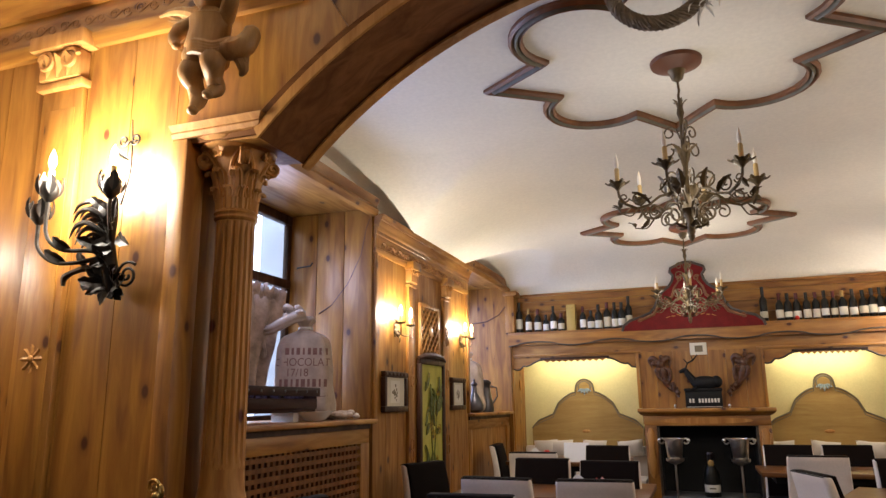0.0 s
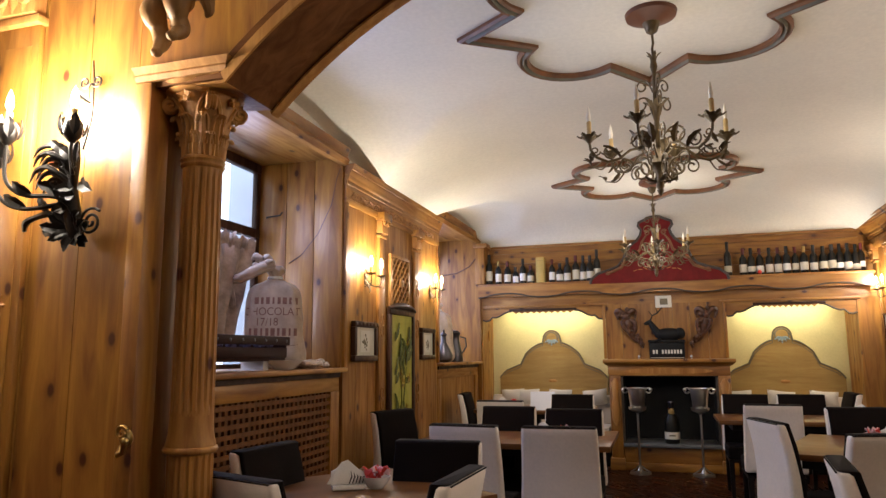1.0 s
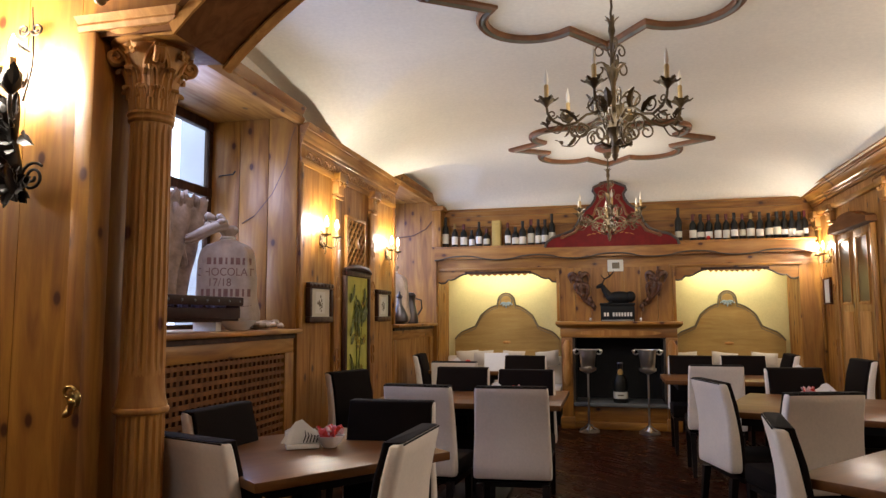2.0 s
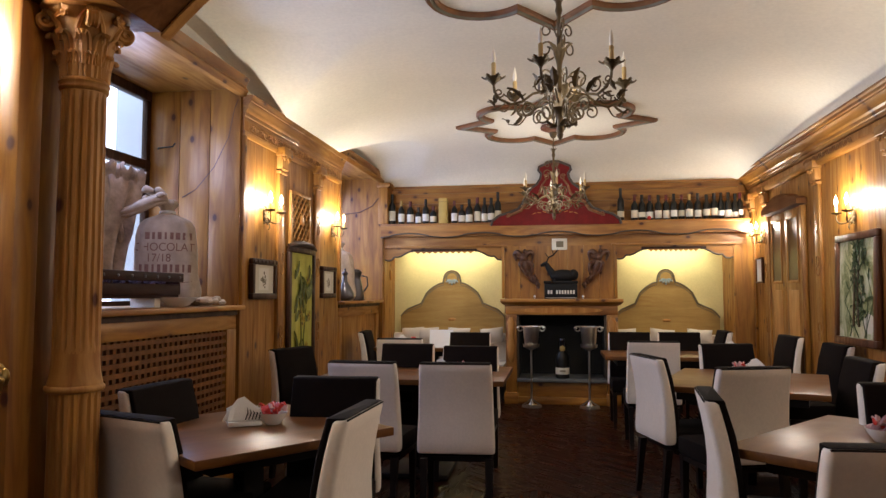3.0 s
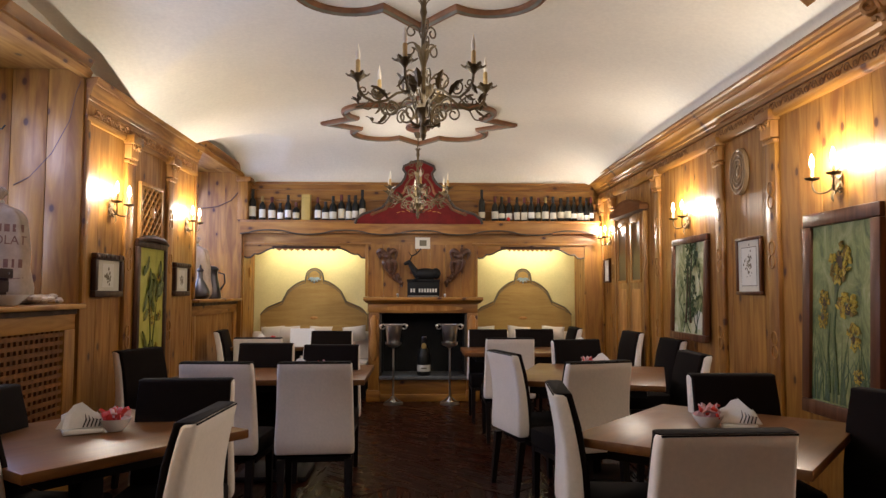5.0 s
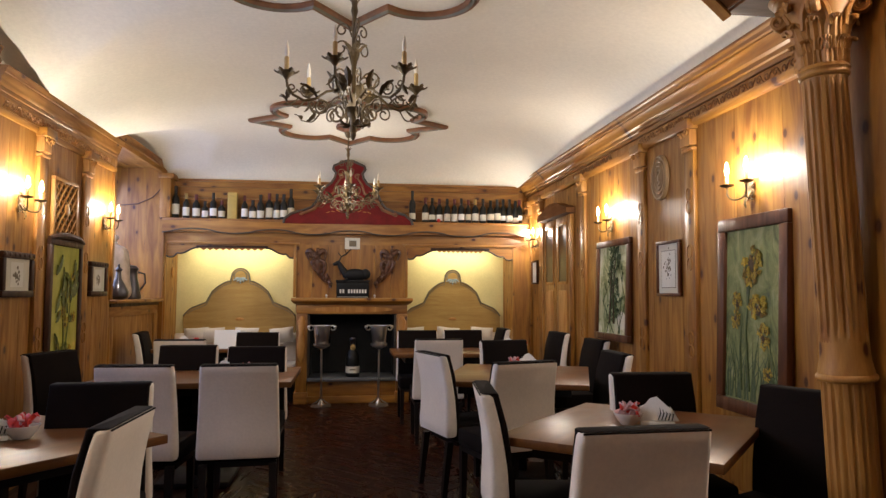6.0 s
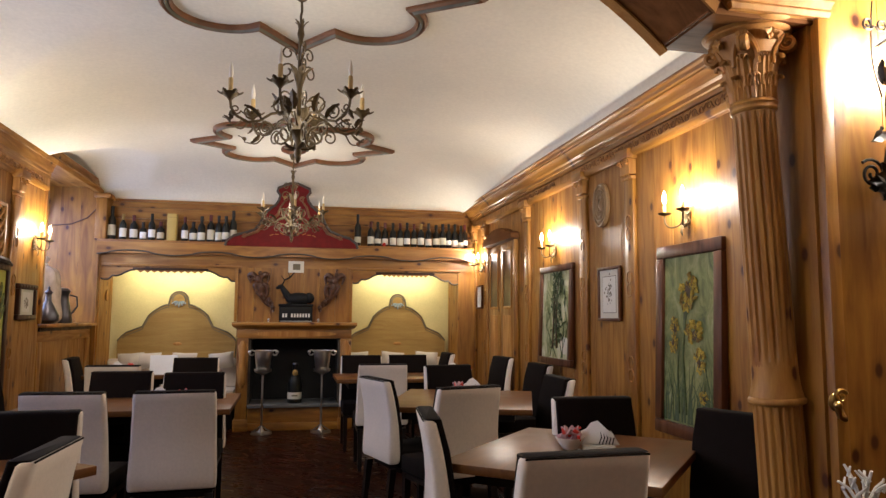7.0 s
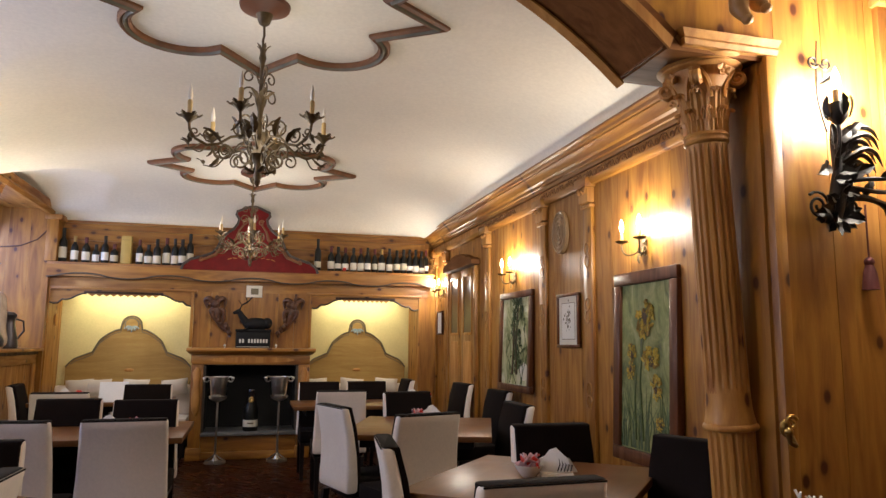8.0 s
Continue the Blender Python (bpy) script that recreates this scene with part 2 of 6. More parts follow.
def ring_verts(bm, c, u, v, r, seg, phase=0.0):
    return [bm.verts.new(c + (u * math.cos(phase + 2 * math.pi * i / seg) + v * math.sin(phase + 2 * math.pi * i / seg)) * r) for i in range(seg)]


def skin(bm, rings, cap=True, closed=True):
    for a, b in zip(rings, rings[1:]):
        n = len(a)
        for i in range(n if closed else n - 1):
            bm.faces.new((a[i], a[(i + 1) % n], b[(i + 1) % n], b[i]))
    if cap and closed:
        bm.faces.new(rings[0][::-1])
        bm.faces.new(rings[-1])


def tube(bm, pts, radius, seg=7):
    """A round bar along points; radius is a number or one for each point."""
    pts = [Vector(p) for p in pts]
    rs = radius if isinstance(radius, (list, tuple)) else [radius] * len(pts)
    rings, u = [], None
    for i, p in enumerate(pts):
        d = (pts[min(i + 1, len(pts) - 1)] - pts[max(i - 1, 0)]).normalized()
        if u is None:
            u = d.orthogonal().normalized()
        u = (u - d * u.dot(d))
        u = u.normalized() if u.length > 1e-6 else d.orthogonal().normalized()
        rings.append(ring_verts(bm, p, u, d.cross(u), max(rs[i], 1e-4), seg))
    skin(bm, rings)
    return bm


def lathe(bm, prof, seg=20, c=(0, 0, 0), flute=0, depth=0.0):
    """Turned round z; prof is (radius, z) rows; flute channels may be cut into rows marked by a third number."""
    c, rings = Vector(c), []
    for row in prof:
        r, z, cut = row[0], row[1], (row[2] if len(row) > 2 else 0)
        ring = []
        for i in range(seg):
            a = 2 * math.pi * i / seg
            rr = r - (cut * depth * max(0.0, math.cos(a * flute)) ** 0.7 if flute else 0)
            ring.append(bm.verts.new(c + Vector((math.cos(a) * rr, math.sin(a) * rr, z))))
        rings.append(ring)
    skin(bm, rings)
    return bm


def ball(bm, c, r, s=(1, 1, 1), u=12, v=8):
    m = Matrix.Translation(c) @ Matrix.Diagonal((r * s[0], r * s[1], r * s[2], 1))
    bmesh.ops.create_uvsphere(bm, u_segments=u, v_segments=v, radius=1, matrix=m)
    return bm


def prism(bm, outline, axis, d0, d1):
    """An outline in the plane across an axis, from d0 to d1 along it."""
    def at(p, d):
        return {"x": (d, p[0], p[1]), "y": (p[0], d, p[1]), "z": (p[0], p[1], d)}[axis]
    a, b = [bm.verts.new(at(p, d0)) for p in outline], [bm.verts.new(at(p, d1)) for p in outline]
    fa, fb = bm.faces.new(a), bm.faces.new(b)
    n = len(a)
    for i in range(n):
        bm.faces.new((a[i], a[(i + 1) % n], b[(i + 1) % n], b[i]))
    bm.normal_update()
    if n > 4:
        bmesh.ops.triangulate(bm, faces=[fa, fb])
    bmesh.ops.recalc_face_normals(bm, faces=bm.faces)
    return bm


def glide(pts, n=5):
    """A smooth line through points."""
    p = [Vector(q) for q in pts]
    p = [p[0] * 2 - p[1]] + p + [p[-1] * 2 - p[-2]]
    out = []
    for i in range(1, len(p) - 2):
        a, b, c, d = p[i - 1:i + 3]
        for j in range(n):
            f = j / n
            out.append(0.5 * (b * 2 + (c - a) * f + (a * 2 - b * 5 + c * 4 - d) * f * f + (b * 3 - a - c * 3 + d) * f ** 3))
    return out + [p[-2]]


def taper(values, count):
    """Numbers spread evenly over count places."""
    out = []
    for i in range(count):
        f = i / (count - 1) * (len(values) - 1)
        k = min(int(f), len(values) - 2)
        out.append(values[k] + (values[k + 1] - values[k]) * (f - k))
    return out


def rope(bm, pts, radii, seg=7, n=5):
    """A smooth tapered bar."""
    line = glide(pts, n)
    return tube(bm, line, taper(radii, len(line)) if isinstance(radii, (list, tuple)) else radii, seg)


def spiral(c, r, turns, u, v, start=0.0, n=22, end=0.25):
    """Points of a scroll in the plane of u and v that winds inwards."""
    c, u, v = Vector(c), Vector(u), Vector(v)
    out = []
    for i in range(n + 1):
        f = i / n
        a, q = start + turns * 2 * math.pi * f, r * (1 - (1 - end) * f)
        out.append(c + u * math.cos(a) * q + v * math.sin(a) * q)
    return out


def leaf(bm, base, tip, width, curl=0.2, up=(0, 0, 1)):
    """A pointed, cupped leaf from base to tip."""
    base, tip = Vector(base), Vector(tip)
    d = tip - base
    side = d.cross(Vector(up))
    side = (side if side.length > 1e-5 else d.orthogonal()).normalized()
    nrm = side.cross(d).normalized()
    rows = []
    for f, w in ((0, 0.15), (0.2, 0.75), (0.45, 1.0), (0.62, 0.7), (0.75, 0.8), (1.0, 0.06)):
        p = base + d * f + nrm * curl * d.length * math.sin(f * 2.6)
        rows.append([bm.verts.new(p + side * (width * w * s) + nrm * (abs(s) * width * 0.35)) for s in (-1, 0, 1)])
    for a, b in zip(rows, rows[1:]):
        for i in (0, 1):
            bm.faces.new((a[i], a[i + 1], b[i + 1], b[i]))
    return bm


def mesh_of(name, bm, material, smooth=True, sharp=40):
    me = bpy.data.meshes.new(name)
    bmesh.ops.recalc_face_normals(bm, faces=bm.faces)
    bm.to_mesh(me)
    bm.free()
    me.materials.append(material)
    if smooth:
        me.shade_smooth()
        me.set_sharp_from_angle(angle=radians(sharp))
    return me


def part(name, bm, material, parent, label="", smooth=True, at=None):
    ob = new(name, mesh_of(name, bm, material, smooth))
    ob.parent = parent
    if at is not None:
        ob.matrix_basis = at
    return tagged(ob, label)


def thing(name, m, label, category, group="", kind=""):
    ob = new(name)
    ob.empty_display_size = 0.1
    ob.matrix_basis = m
    return tagged(ob, label, category, group, kind)


def solid(name, bm, material, label="", category="", kind="structure", group="", smooth=True):
    ob = new(name, mesh_of(name, bm, material, smooth))
    return tagged(ob, label, category, group, kind)


def sweep(bm, path, profile, closed=False):
    """A moulding: profile rows (out, z) carried along a plan path (x, y), mitred; out is to the left of the way."""
    pts = [Vector(p) for p in path]
    n, rings = len(pts), []
    for i, p in enumerate(pts):
        a = (p - pts[i - 1]) if (closed or i) else (pts[1] - p)
        b = (pts[(i + 1) % n] - p) if (closed or i < n - 1) else a
        a, b = a.normalized(), b.normalized()
        na, nb = Vector((-a.y, a.x)), Vector((-b.y, b.x))
        m = (na + nb)
        m = m.normalized() if m.length > 1e-6 else na
        k = 1 / max(m.dot(na), 0.35)
        rings.append([bm.verts.new((p.x + m.x * o * k, p.y + m.y * o * k, z)) for o, z in profile])
    if closed:
        rings.append(rings[0])
    skin(bm, rings, cap=not closed)
    return bm


BM = bmesh.new

# ---- large structure ----
XR, XL, YB = 2.38, -2.28, 9.05
AF, AC, AB = 2.22, 2.39, 2.57          # front, middle and back of the arch wall
COL_L, COL_R = -1.81, 1.79

floor = solid("floor", box(BM(), -3.6, 3.4, -3.6, 9.7, -0.15, -0.02), PARQUET, "dark red-brown parquet floor, worn and polished", "floor")

bm = BM()                               # vaulted ceiling with two lunettes over the window bays
NX, NY = 96, 150


def vault(x, y):
    def cove(d, w):
        q = 1 - min(max(d / w, 0.0), 1.0)
        return math.sqrt(max(0.0, 1 - q * q))
    side = 1 - (1 - min(max((x + 2.24) / 1.4, 0.0), 1.0)) ** 2.3
    s = (side if x < -0.5 else cove(2.2 - x, 1.4)) * cove(9.05 - y, 0.9)
    k = min(1.0, max(0.0, (x + 1.6) / 3.2))
    k = 0.25 + 0.75 * k * k * (3 - 2 * k)
    z = 2.755 + 0.11 * min(1, (9.05 - y) * 0.4) * k
    z += (3.121 - z) * s
    for c, half, h in ((3.75, 1.60, 0.30), (7.9, 1.05, 0.20)):
        q = 1 - ((y - c) / half) ** 2
        if q > 0 and x < -0.6:
            z = max(z, 2.80 + h * q + 0.13 * (min(x, -1.75) + 2.3))
    return min(z, 3.121)


grid = [[bm.verts.new((-2.34 + (2.30 + 2.26) * i / NX, 2.4 + 6.66 * j / NY, vault(-2.34 + 4.56 * i / NX, 2.4 + 6.66 * j / NY))) for i in range(NX + 1)] for j in range(NY + 1)]
for row in grid:
    row.insert(0, bm.verts.new((-2.345, row[0].co.y, 2.90 if not 4.72 < row[0].co.y < 7.13 else 2.78)))
    row.append(bm.verts.new((2.225, row[-1].co.y, 2.812)))
for a, b in zip(grid, grid[1:]):
    for i in range(len(a) - 1):
        bm.faces.new((a[i], a[i + 1], b[i + 1], b[i]))
ceiling = solid("ceiling", bm, PLASTER, "cream plaster vaulted ceiling with soft lunettes", "ceiling")
solid("ceiling_front_room", box(BM(), -3.6, 3.4, -3.6, AF, 3.35, 3.5), PLASTER, "cream plaster ceiling", "ceiling")
solid("ceiling_slab", box(BM(), -3.6, 3.4, AF, 9.8, 3.55, 3.7), PLASTER, "plaster slab over the vault", "ceiling")

wall_right = solid("wall_right", box(BM(), 2.41, 2.62, 2.3, 9.7, -0.1, 3.55), PINE, "knotty pine panelled wall", "wall")
wall_left = solid("wall_left", box(BM(), -3.06, -2.31, 4.77, 7.09, -0.1, 2.86), PINE, "knotty pine panelled wall between window bays", "wall")
pier = solid("wall_left_far", box(BM(), -3.06, -2.24, 8.85, 9.7, -0.1, 2.86), PINE, "knotty pine corner pier", "wall")
wall_back = solid("wall_back", box(BM(), -2.4, 2.5, 9.08, 9.3, 2.02, 3.55), PINE_X, "pine boarded upper back wall", "wall")
solid("wall_alcove", box(BM(), -2.4, 2.5, 9.5, 9.62, -0.1, 2.1), YELLOW, "yellow limewashed alcove wall", "wall")
solid("wall_above_bays", box(BM(), -3.06, -2.36, 2.3, 9.7, 2.87, 3.55), PLASTER, "plaster wall above the window bays", "wall")
for nm, b_ in (("wall_front_left", (-3.62, -3.5, -3.6, 2.3)), ("wall_front_right", (3.3, 3.42, -3.6, 2.3)), ("wall_front_back", (-3.6, -2.9, -3.7, -3.6)), ("wall_front_back_right", (0.5, 3.4, -3.7, -3.6))):
    solid(nm, box(BM(), *b_, -0.1, 3.4), PINE, "pine panelled wall of the entrance room", "wall")

solid("wall_front_below_window", box(BM(), -2.9, 0.5, -3.7, -3.6, -0.1, 0.95), PINE, "pine panelled wall below the added rear window", "wall")
solid("wall_front_above_window", box(BM(), -2.9, 0.5, -3.7, -3.6, 2.6, 3.4), PINE, "pine panelled wall above the added rear window", "wall")
# unseen window made up behind the camera to hold a fill lamp
win3 = solid("window_3", box(BM(), -2.9, 0.5, -3.68, -3.62, 0.95, 1.02), OLDWOOD, "dark framed window added out of view behind the camera", "window")
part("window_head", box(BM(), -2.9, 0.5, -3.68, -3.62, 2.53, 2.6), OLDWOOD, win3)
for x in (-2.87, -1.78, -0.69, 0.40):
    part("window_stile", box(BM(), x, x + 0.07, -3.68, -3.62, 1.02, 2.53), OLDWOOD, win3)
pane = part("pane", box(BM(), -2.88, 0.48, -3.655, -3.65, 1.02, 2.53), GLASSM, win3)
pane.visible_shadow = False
# fill lamp added to brighten the chair backs facing the camera
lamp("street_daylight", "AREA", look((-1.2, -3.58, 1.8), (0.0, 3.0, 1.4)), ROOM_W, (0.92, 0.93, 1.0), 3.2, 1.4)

# arch wall
bm = BM()
ZC, RA = 1.35 + (0.85 - 1.35) * 0.87, 2.51 * 0.87
JX = 1.93


def arch_z(x):
    return ZC + math.sqrt(max(0, RA * RA - x * x))


ARC = [(-1.58 + 3.09 * i / 40, arch_z(-1.58 + 3.09 * i / 40)) for i in range(41)]
outline = [(-3.5, 0), (-JX, 0), (-JX, 2.44)] + ARC + [(JX, 2.497), (JX, 0), (3.4, 0), (3.4, 3.5), (-3.5, 3.5)]
arch_wall = solid("arch_wall", prism(bm, outline, "y", AF + 0.02, AB), PINE, "pine clad wall with a wide segmental arch", "wall")
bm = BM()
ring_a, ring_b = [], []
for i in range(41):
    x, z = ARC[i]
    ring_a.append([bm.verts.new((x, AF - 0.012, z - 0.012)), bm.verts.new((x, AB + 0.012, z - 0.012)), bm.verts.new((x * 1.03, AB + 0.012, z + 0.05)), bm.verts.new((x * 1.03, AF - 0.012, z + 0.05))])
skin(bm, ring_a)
part("arch_soffit", bm, SOFFIT, arch_wall, "dark brown boarded soffit")
bm = BM()
rr = []
for i in range(41):
    x, z = ARC[i]
    rr.append([bm.verts.new((x, AB + 0.014, z - 0.016)), bm.verts.new((x, AB - 0.03, z - 0.02)), bm.verts.new((x, AB - 0.03, z - 0.032)), bm.verts.new((x, AB + 0.03, z - 0.032)), bm.verts.new((x * 1.02, AB + 0.03, z + 0.02))])
skin(bm, rr)
part("arch_bead", bm, CARVED, arch_wall)
bm = BM()
rr = []
for i in range(41):
    x, z = ARC[i]
    rr.append([bm.verts.new((x, AF - 0.014, z - 0.02)), bm.verts.new((x * 1.012, AF - 0.014, z + 0.03)), bm.verts.new((x * 1.012, AF - 0.022, z + 0.026)), bm.verts.new((x, AF - 0.022, z - 0.016))])
skin(bm, rr)
part("arch_trim", bm, CARVED, arch_wall)

# window bays
for nm, y0, y1 in (("near", 2.57, 4.75), ("far", 7.11, 8.85)):
    i = 1 if nm == "near" else 2
    win = solid(f"window_{i}", box(BM(), -3.06, -3.0, y0, y1, 1.2, 1.3), OLDWOOD, "dark framed casement window in a deep pine bay", "window")
    for z0, z1 in ((2.27, 2.34), (2.79, 2.87)):
        part("window_rail", box(BM(), -3.05, -2.99, y0, y1, z0, z1, 0.006), OLDWOOD, win)
    for k in range(4):
        yy = y1 - 0.03 - (y1 - y0 - 0.06) * k / 3
        part("window_stile", box(BM(), -3.045, -2.995, yy - 0.03, yy + 0.03, 1.3, 2.79, 0.006), OLDWOOD, win)
    pane = part("pane", box(BM(), -3.03, -3.024, y0 + 0.03, y1 - 0.03, 1.3, 2.79), GLASSM, win)
    pane.visible_shadow = False
    solid("outside_wall", box(BM(), -3.46, -3.42, y0 - 0.3, y1 + (2.0 if i == 1 else 0.5), 1.0, 3.3), DAY, "bright pale light well outside the window", "backdrop")
    if i == 1:
        solid("outside_reveal", box(BM(), -3.42, -3.07, 4.93, 5.05, 1.0, 3.3), PANE_OUT, "pale blue-grey rendered reveal outside the window", "backdrop")
    lamp("daylight", "AREA", look((-2.985, (y0 + y1) / 2, 2.05), (0, (y0 + y1) / 2 - 0.1, 1.2)), WINDOW_W if i == 1 else WINDOW_W * 0.55, COOL, 1.5, 1.3)
    bay = solid("window_bay", box(BM(), -3.06, -2.28, y0, y1, 2.86, 2.90), PINE_H, "pine lined window bay soffit and head trim", "window bay")
    part("bay_head_trim", sweep(BM(), [(-2.28, y1 + (0.0 if i == 1 else 0.1)), (-2.28, y0)], [(-0.02, 2.80), (0.03, 2.80), (0.05, 2.84), (0.03, 2.87), (0.06, 2.93), (-0.02, 2.93)]), PINE_H, bay)
    part("bay_sill", box(BM(), -3.0, -2.22, y0 + 0.02, y1 - 0.004, 1.235, 1.268, 0.008), PINE_H, bay, "thick rounded pine window sill")
    # dark filler below the sill, standing for the shadow in the gap
    part("sill_shadow_gap", box(BM(), -2.95, -2.275, y0 + 0.02, y1 - 0.02, 1.20, 1.235), OLDWOOD, bay)
    for yy, s in ((y1, -1), (y0, 1)):
        if i == 1 and s == 1:
            continue
        for k in range(3):
            x0 = -2.995 + 0.24 * k
            part("reveal_board", box(BM(), x0, x0 + 0.236, min(yy, yy + s * 0.018), max(yy, yy + s * 0.018), 1.268, 2.86, 0.002), PINE, bay)
    cab = solid("radiator_cabinet", box(BM(), -2.95, -2.34, y0 + 0.01, y1 - 0.01, -0.02, 1.2), OLDWOOD, "pine radiator cabinet with an open lattice grille", "radiator cover", "object")
    part("top_rail", box(BM(), -2.34, -2.29, y0 + 0.02, y1 - 0.01, 1.10, 1.2, 0.004), PINE_H, cab)
    part("bottom_rail", box(BM(), -2.34, -2.29, y0 + 0.02, y1 - 0.01, 0, 0.16, 0.004), PINE_H, cab)
    for yy in ((y0 + 0.02, y0 + 0.14), (y1 - 0.15, y1 - 0.01)):
        part("stile", box(BM(), -2.34, -2.287, yy[0], yy[1], 0.16, 1.10, 0.004), PINE, cab)
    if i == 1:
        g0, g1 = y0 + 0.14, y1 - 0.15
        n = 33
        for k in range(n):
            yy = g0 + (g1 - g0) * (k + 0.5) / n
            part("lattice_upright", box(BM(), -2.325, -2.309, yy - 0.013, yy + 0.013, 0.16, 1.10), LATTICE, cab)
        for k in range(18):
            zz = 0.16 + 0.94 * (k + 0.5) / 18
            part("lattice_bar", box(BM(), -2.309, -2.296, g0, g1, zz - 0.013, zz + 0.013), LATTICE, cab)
    else:
        part("door_panel", box(BM(), -2.33, -2.31, y0 + 0.14, y1 - 0.15, 0.16, 1.10, 0.004), PINE, cab)

# cornices, friezes, pilasters
CROWN = [(0, 2.63), (0.04, 2.63), (0.045, 2.642), (0.045, 2.66), (0.06, 2.665), (0.062, 2.69), (0.085, 2.70), (0.09, 2.712), (0.105, 2.74), (0.13, 2.757), (0.13, 2.768), (0.15, 2.77), (0.155, 2.79), (0.172, 2.80), (0.175, 2.815), (0, 2.815)]
RAIL = [(0, 2.51), (0.035, 2.51), (0.05, 2.525), (0.055, 2.55), (0, 2.555)]


def side_trim(name, path, k):
    flat = lambda rows: [(o * k, z) for o, z in rows]
    ob = solid(name, sweep(BM(), path, flat(CROWN)), PINE_H, "stepped pine cornice with carved frieze", "cornice")
    part("rail", sweep(BM(), path, flat(RAIL)), PINE_H, ob)
    part("frieze", sweep(BM(), path, [(0, 2.555), (0.022, 2.555), (0.022, 2.63), (0, 2.63)]), CARVED, ob)
    return ob


trim_r = side_trim("trim_cornice_right", [(XR, AB), (XR, YB)], 1.0)
trim_l = side_trim("trim_cornice_left", [(XL, 7.11), (XL, 4.75)], 0.5)


def scrollwork(parent, x, y0, y1, s):
    y = y0
    while y < y1:
        for dy, up in ((0.04, 1), (0.12, -1)):
            curl = [(x, y + dy - 0.05, 2.592 - up * 0.024), (x, y + dy - 0.038, 2.592 - up * 0.012)] + spiral((x, y + dy, 2.592), 0.027, 1.15, (0, -s, 0), (0, 0, up), 0.0, 16, 0.3)
            part("frieze_scroll", tube(BM(), curl, 0.0048, 5), RELIEF, parent)
        y += 0.16


scrollwork(trim_r, XR - 0.024, 2.7, 5.3, 1)
scrollwork(trim_r, XR - 0.024, 6.0, 7.0, 1)
scrollwork(trim_l, XL + 0.024, 4.85, 6.9, 1)


def boards(parent, axis, face, thick, a0, a1, z0, z1, width):
    n = max(1, round((a1 - a0) / width))
    w = (a1 - a0) / n
    for k in range(n):
        lo, hi = a0 + k * w + 0.0015, a0 + (k + 1) * w - 0.0015
        f0, f1 = min(face, face + thick), max(face, face + thick)
        bm = box(BM(), f0, f1, lo, hi, z0, z1) if axis == "x" else box(BM(), lo, hi, f0, f1, z0, z1)
        part("board", bm, PINE, parent, smooth=False)


def pilaster(parent, face, s, y, z0=0.16, w=0.13, cap=True):
    """A slim pilaster against a side wall; s is the way it stands out along x."""
    f = lambda a, b: (min(face + s * a, face + s * b), max(face + s * a, face + s * b))
    p = part("pilaster", box(BM(), *f(0, 0.03), y - w / 2, y + w / 2, z0 + 0.32, 2.36, 0.004), PINE, parent)
    part("pilaster_base", box(BM(), *f(0, 0.045), y - w / 2 - 0.015, y + w / 2 + 0.015, z0, z0 + 0.32, 0.006), PINE, p)
    for z in (0.62, 0.66):
        part("base_bead", box(BM(), *f(0, 0.05), y - w / 2 - 0.012, y + w / 2 + 0.012, z - 0.17 + z0 * 0, z - 0.155), CARVED, p)
    part("capital_block", box(BM(), *f(0, 0.06), y - w / 2 - 0.008, y + w / 2 + 0.008, 2.38, 2.50, 0.01), CARVED, p, "carved acanthus capital")
    bm = BM()
    for j in range(3):
        yy = y - w / 2 + w * (j + 0.5) / 3
        leaf(bm, (face + s * 0.055, yy, 2.37), (face + s * 0.09, yy, 2.47), 0.024, 0.15, (0, 0, 1))
    for q in (-1, 1):
        tube(bm, spiral((face + s * 0.07, y + q * w * 0.42, 2.475), 0.028, 1.4, (0, q, 0), (0, 0, 1), 0.5, 14), 0.008, 5)
    part("capital_leaf", bm, CARVED, p)
    part("neck", box(BM(), *f(0, 0.045), y - w / 2 - 0.01, y + w / 2 + 0.01, 2.345, 2.37, 0.005), CARVED, p)
    part("abacus", box(BM(), *f(0, 0.085), y - w / 2 - 0.03, y + w / 2 + 0.03, 2.49, 2.56, 0.008), PINE_H, p)
    for zc in (1.0, 1.6, 2.0):
        bm = BM()
        for dz in (-0.045, 0.045):
            tube(bm, [(face + s * 0.033, y + 0.035 * math.cos(a), zc + dz + 0.045 * math.sin(a)) for a in [j * math.pi / 8 for j in range(17)]], 0.0045, 5)
        part("carved_ornament", bm, PINE, p)


SKIRT = [(0, 0), (0.02, 0), (0.02, 0.14), (0.012, 0.16), (0, 0.16)]
part("baseboard", sweep(BM(), [(XR, AB), (XR, YB)], SKIRT), PINE_H, wall_right)
part("baseboard", sweep(BM(), [(XL, 7.1), (XL, 4.76)], SKIRT), PINE_H, wall_left)
for y in (8.93, 8.38, 6.80, 5.37, 4.55, 3.2):
    pilaster(wall_right, XR, -1, y)
for y in (5.47, 6.36):
    pilaster(wall_left, XL, 1, y)
boards(wall_right, "x", XR, 0.03, AB, 9.5, 0.0, 2.63, 0.24)
boards(wall_left, "x", XL, -0.03, 4.77, 7.09, 0.0, 2.63, 0.232)
part("corner_post", box(BM(), -2.30, -2.255, 4.75, 4.80, 1.27, 2.52, 0.005), PINE, wall_left)
part("corner_post", box(BM(), -2.30, -2.255, 7.06, 7.11, 1.27, 2.52, 0.005), PINE, wall_left)

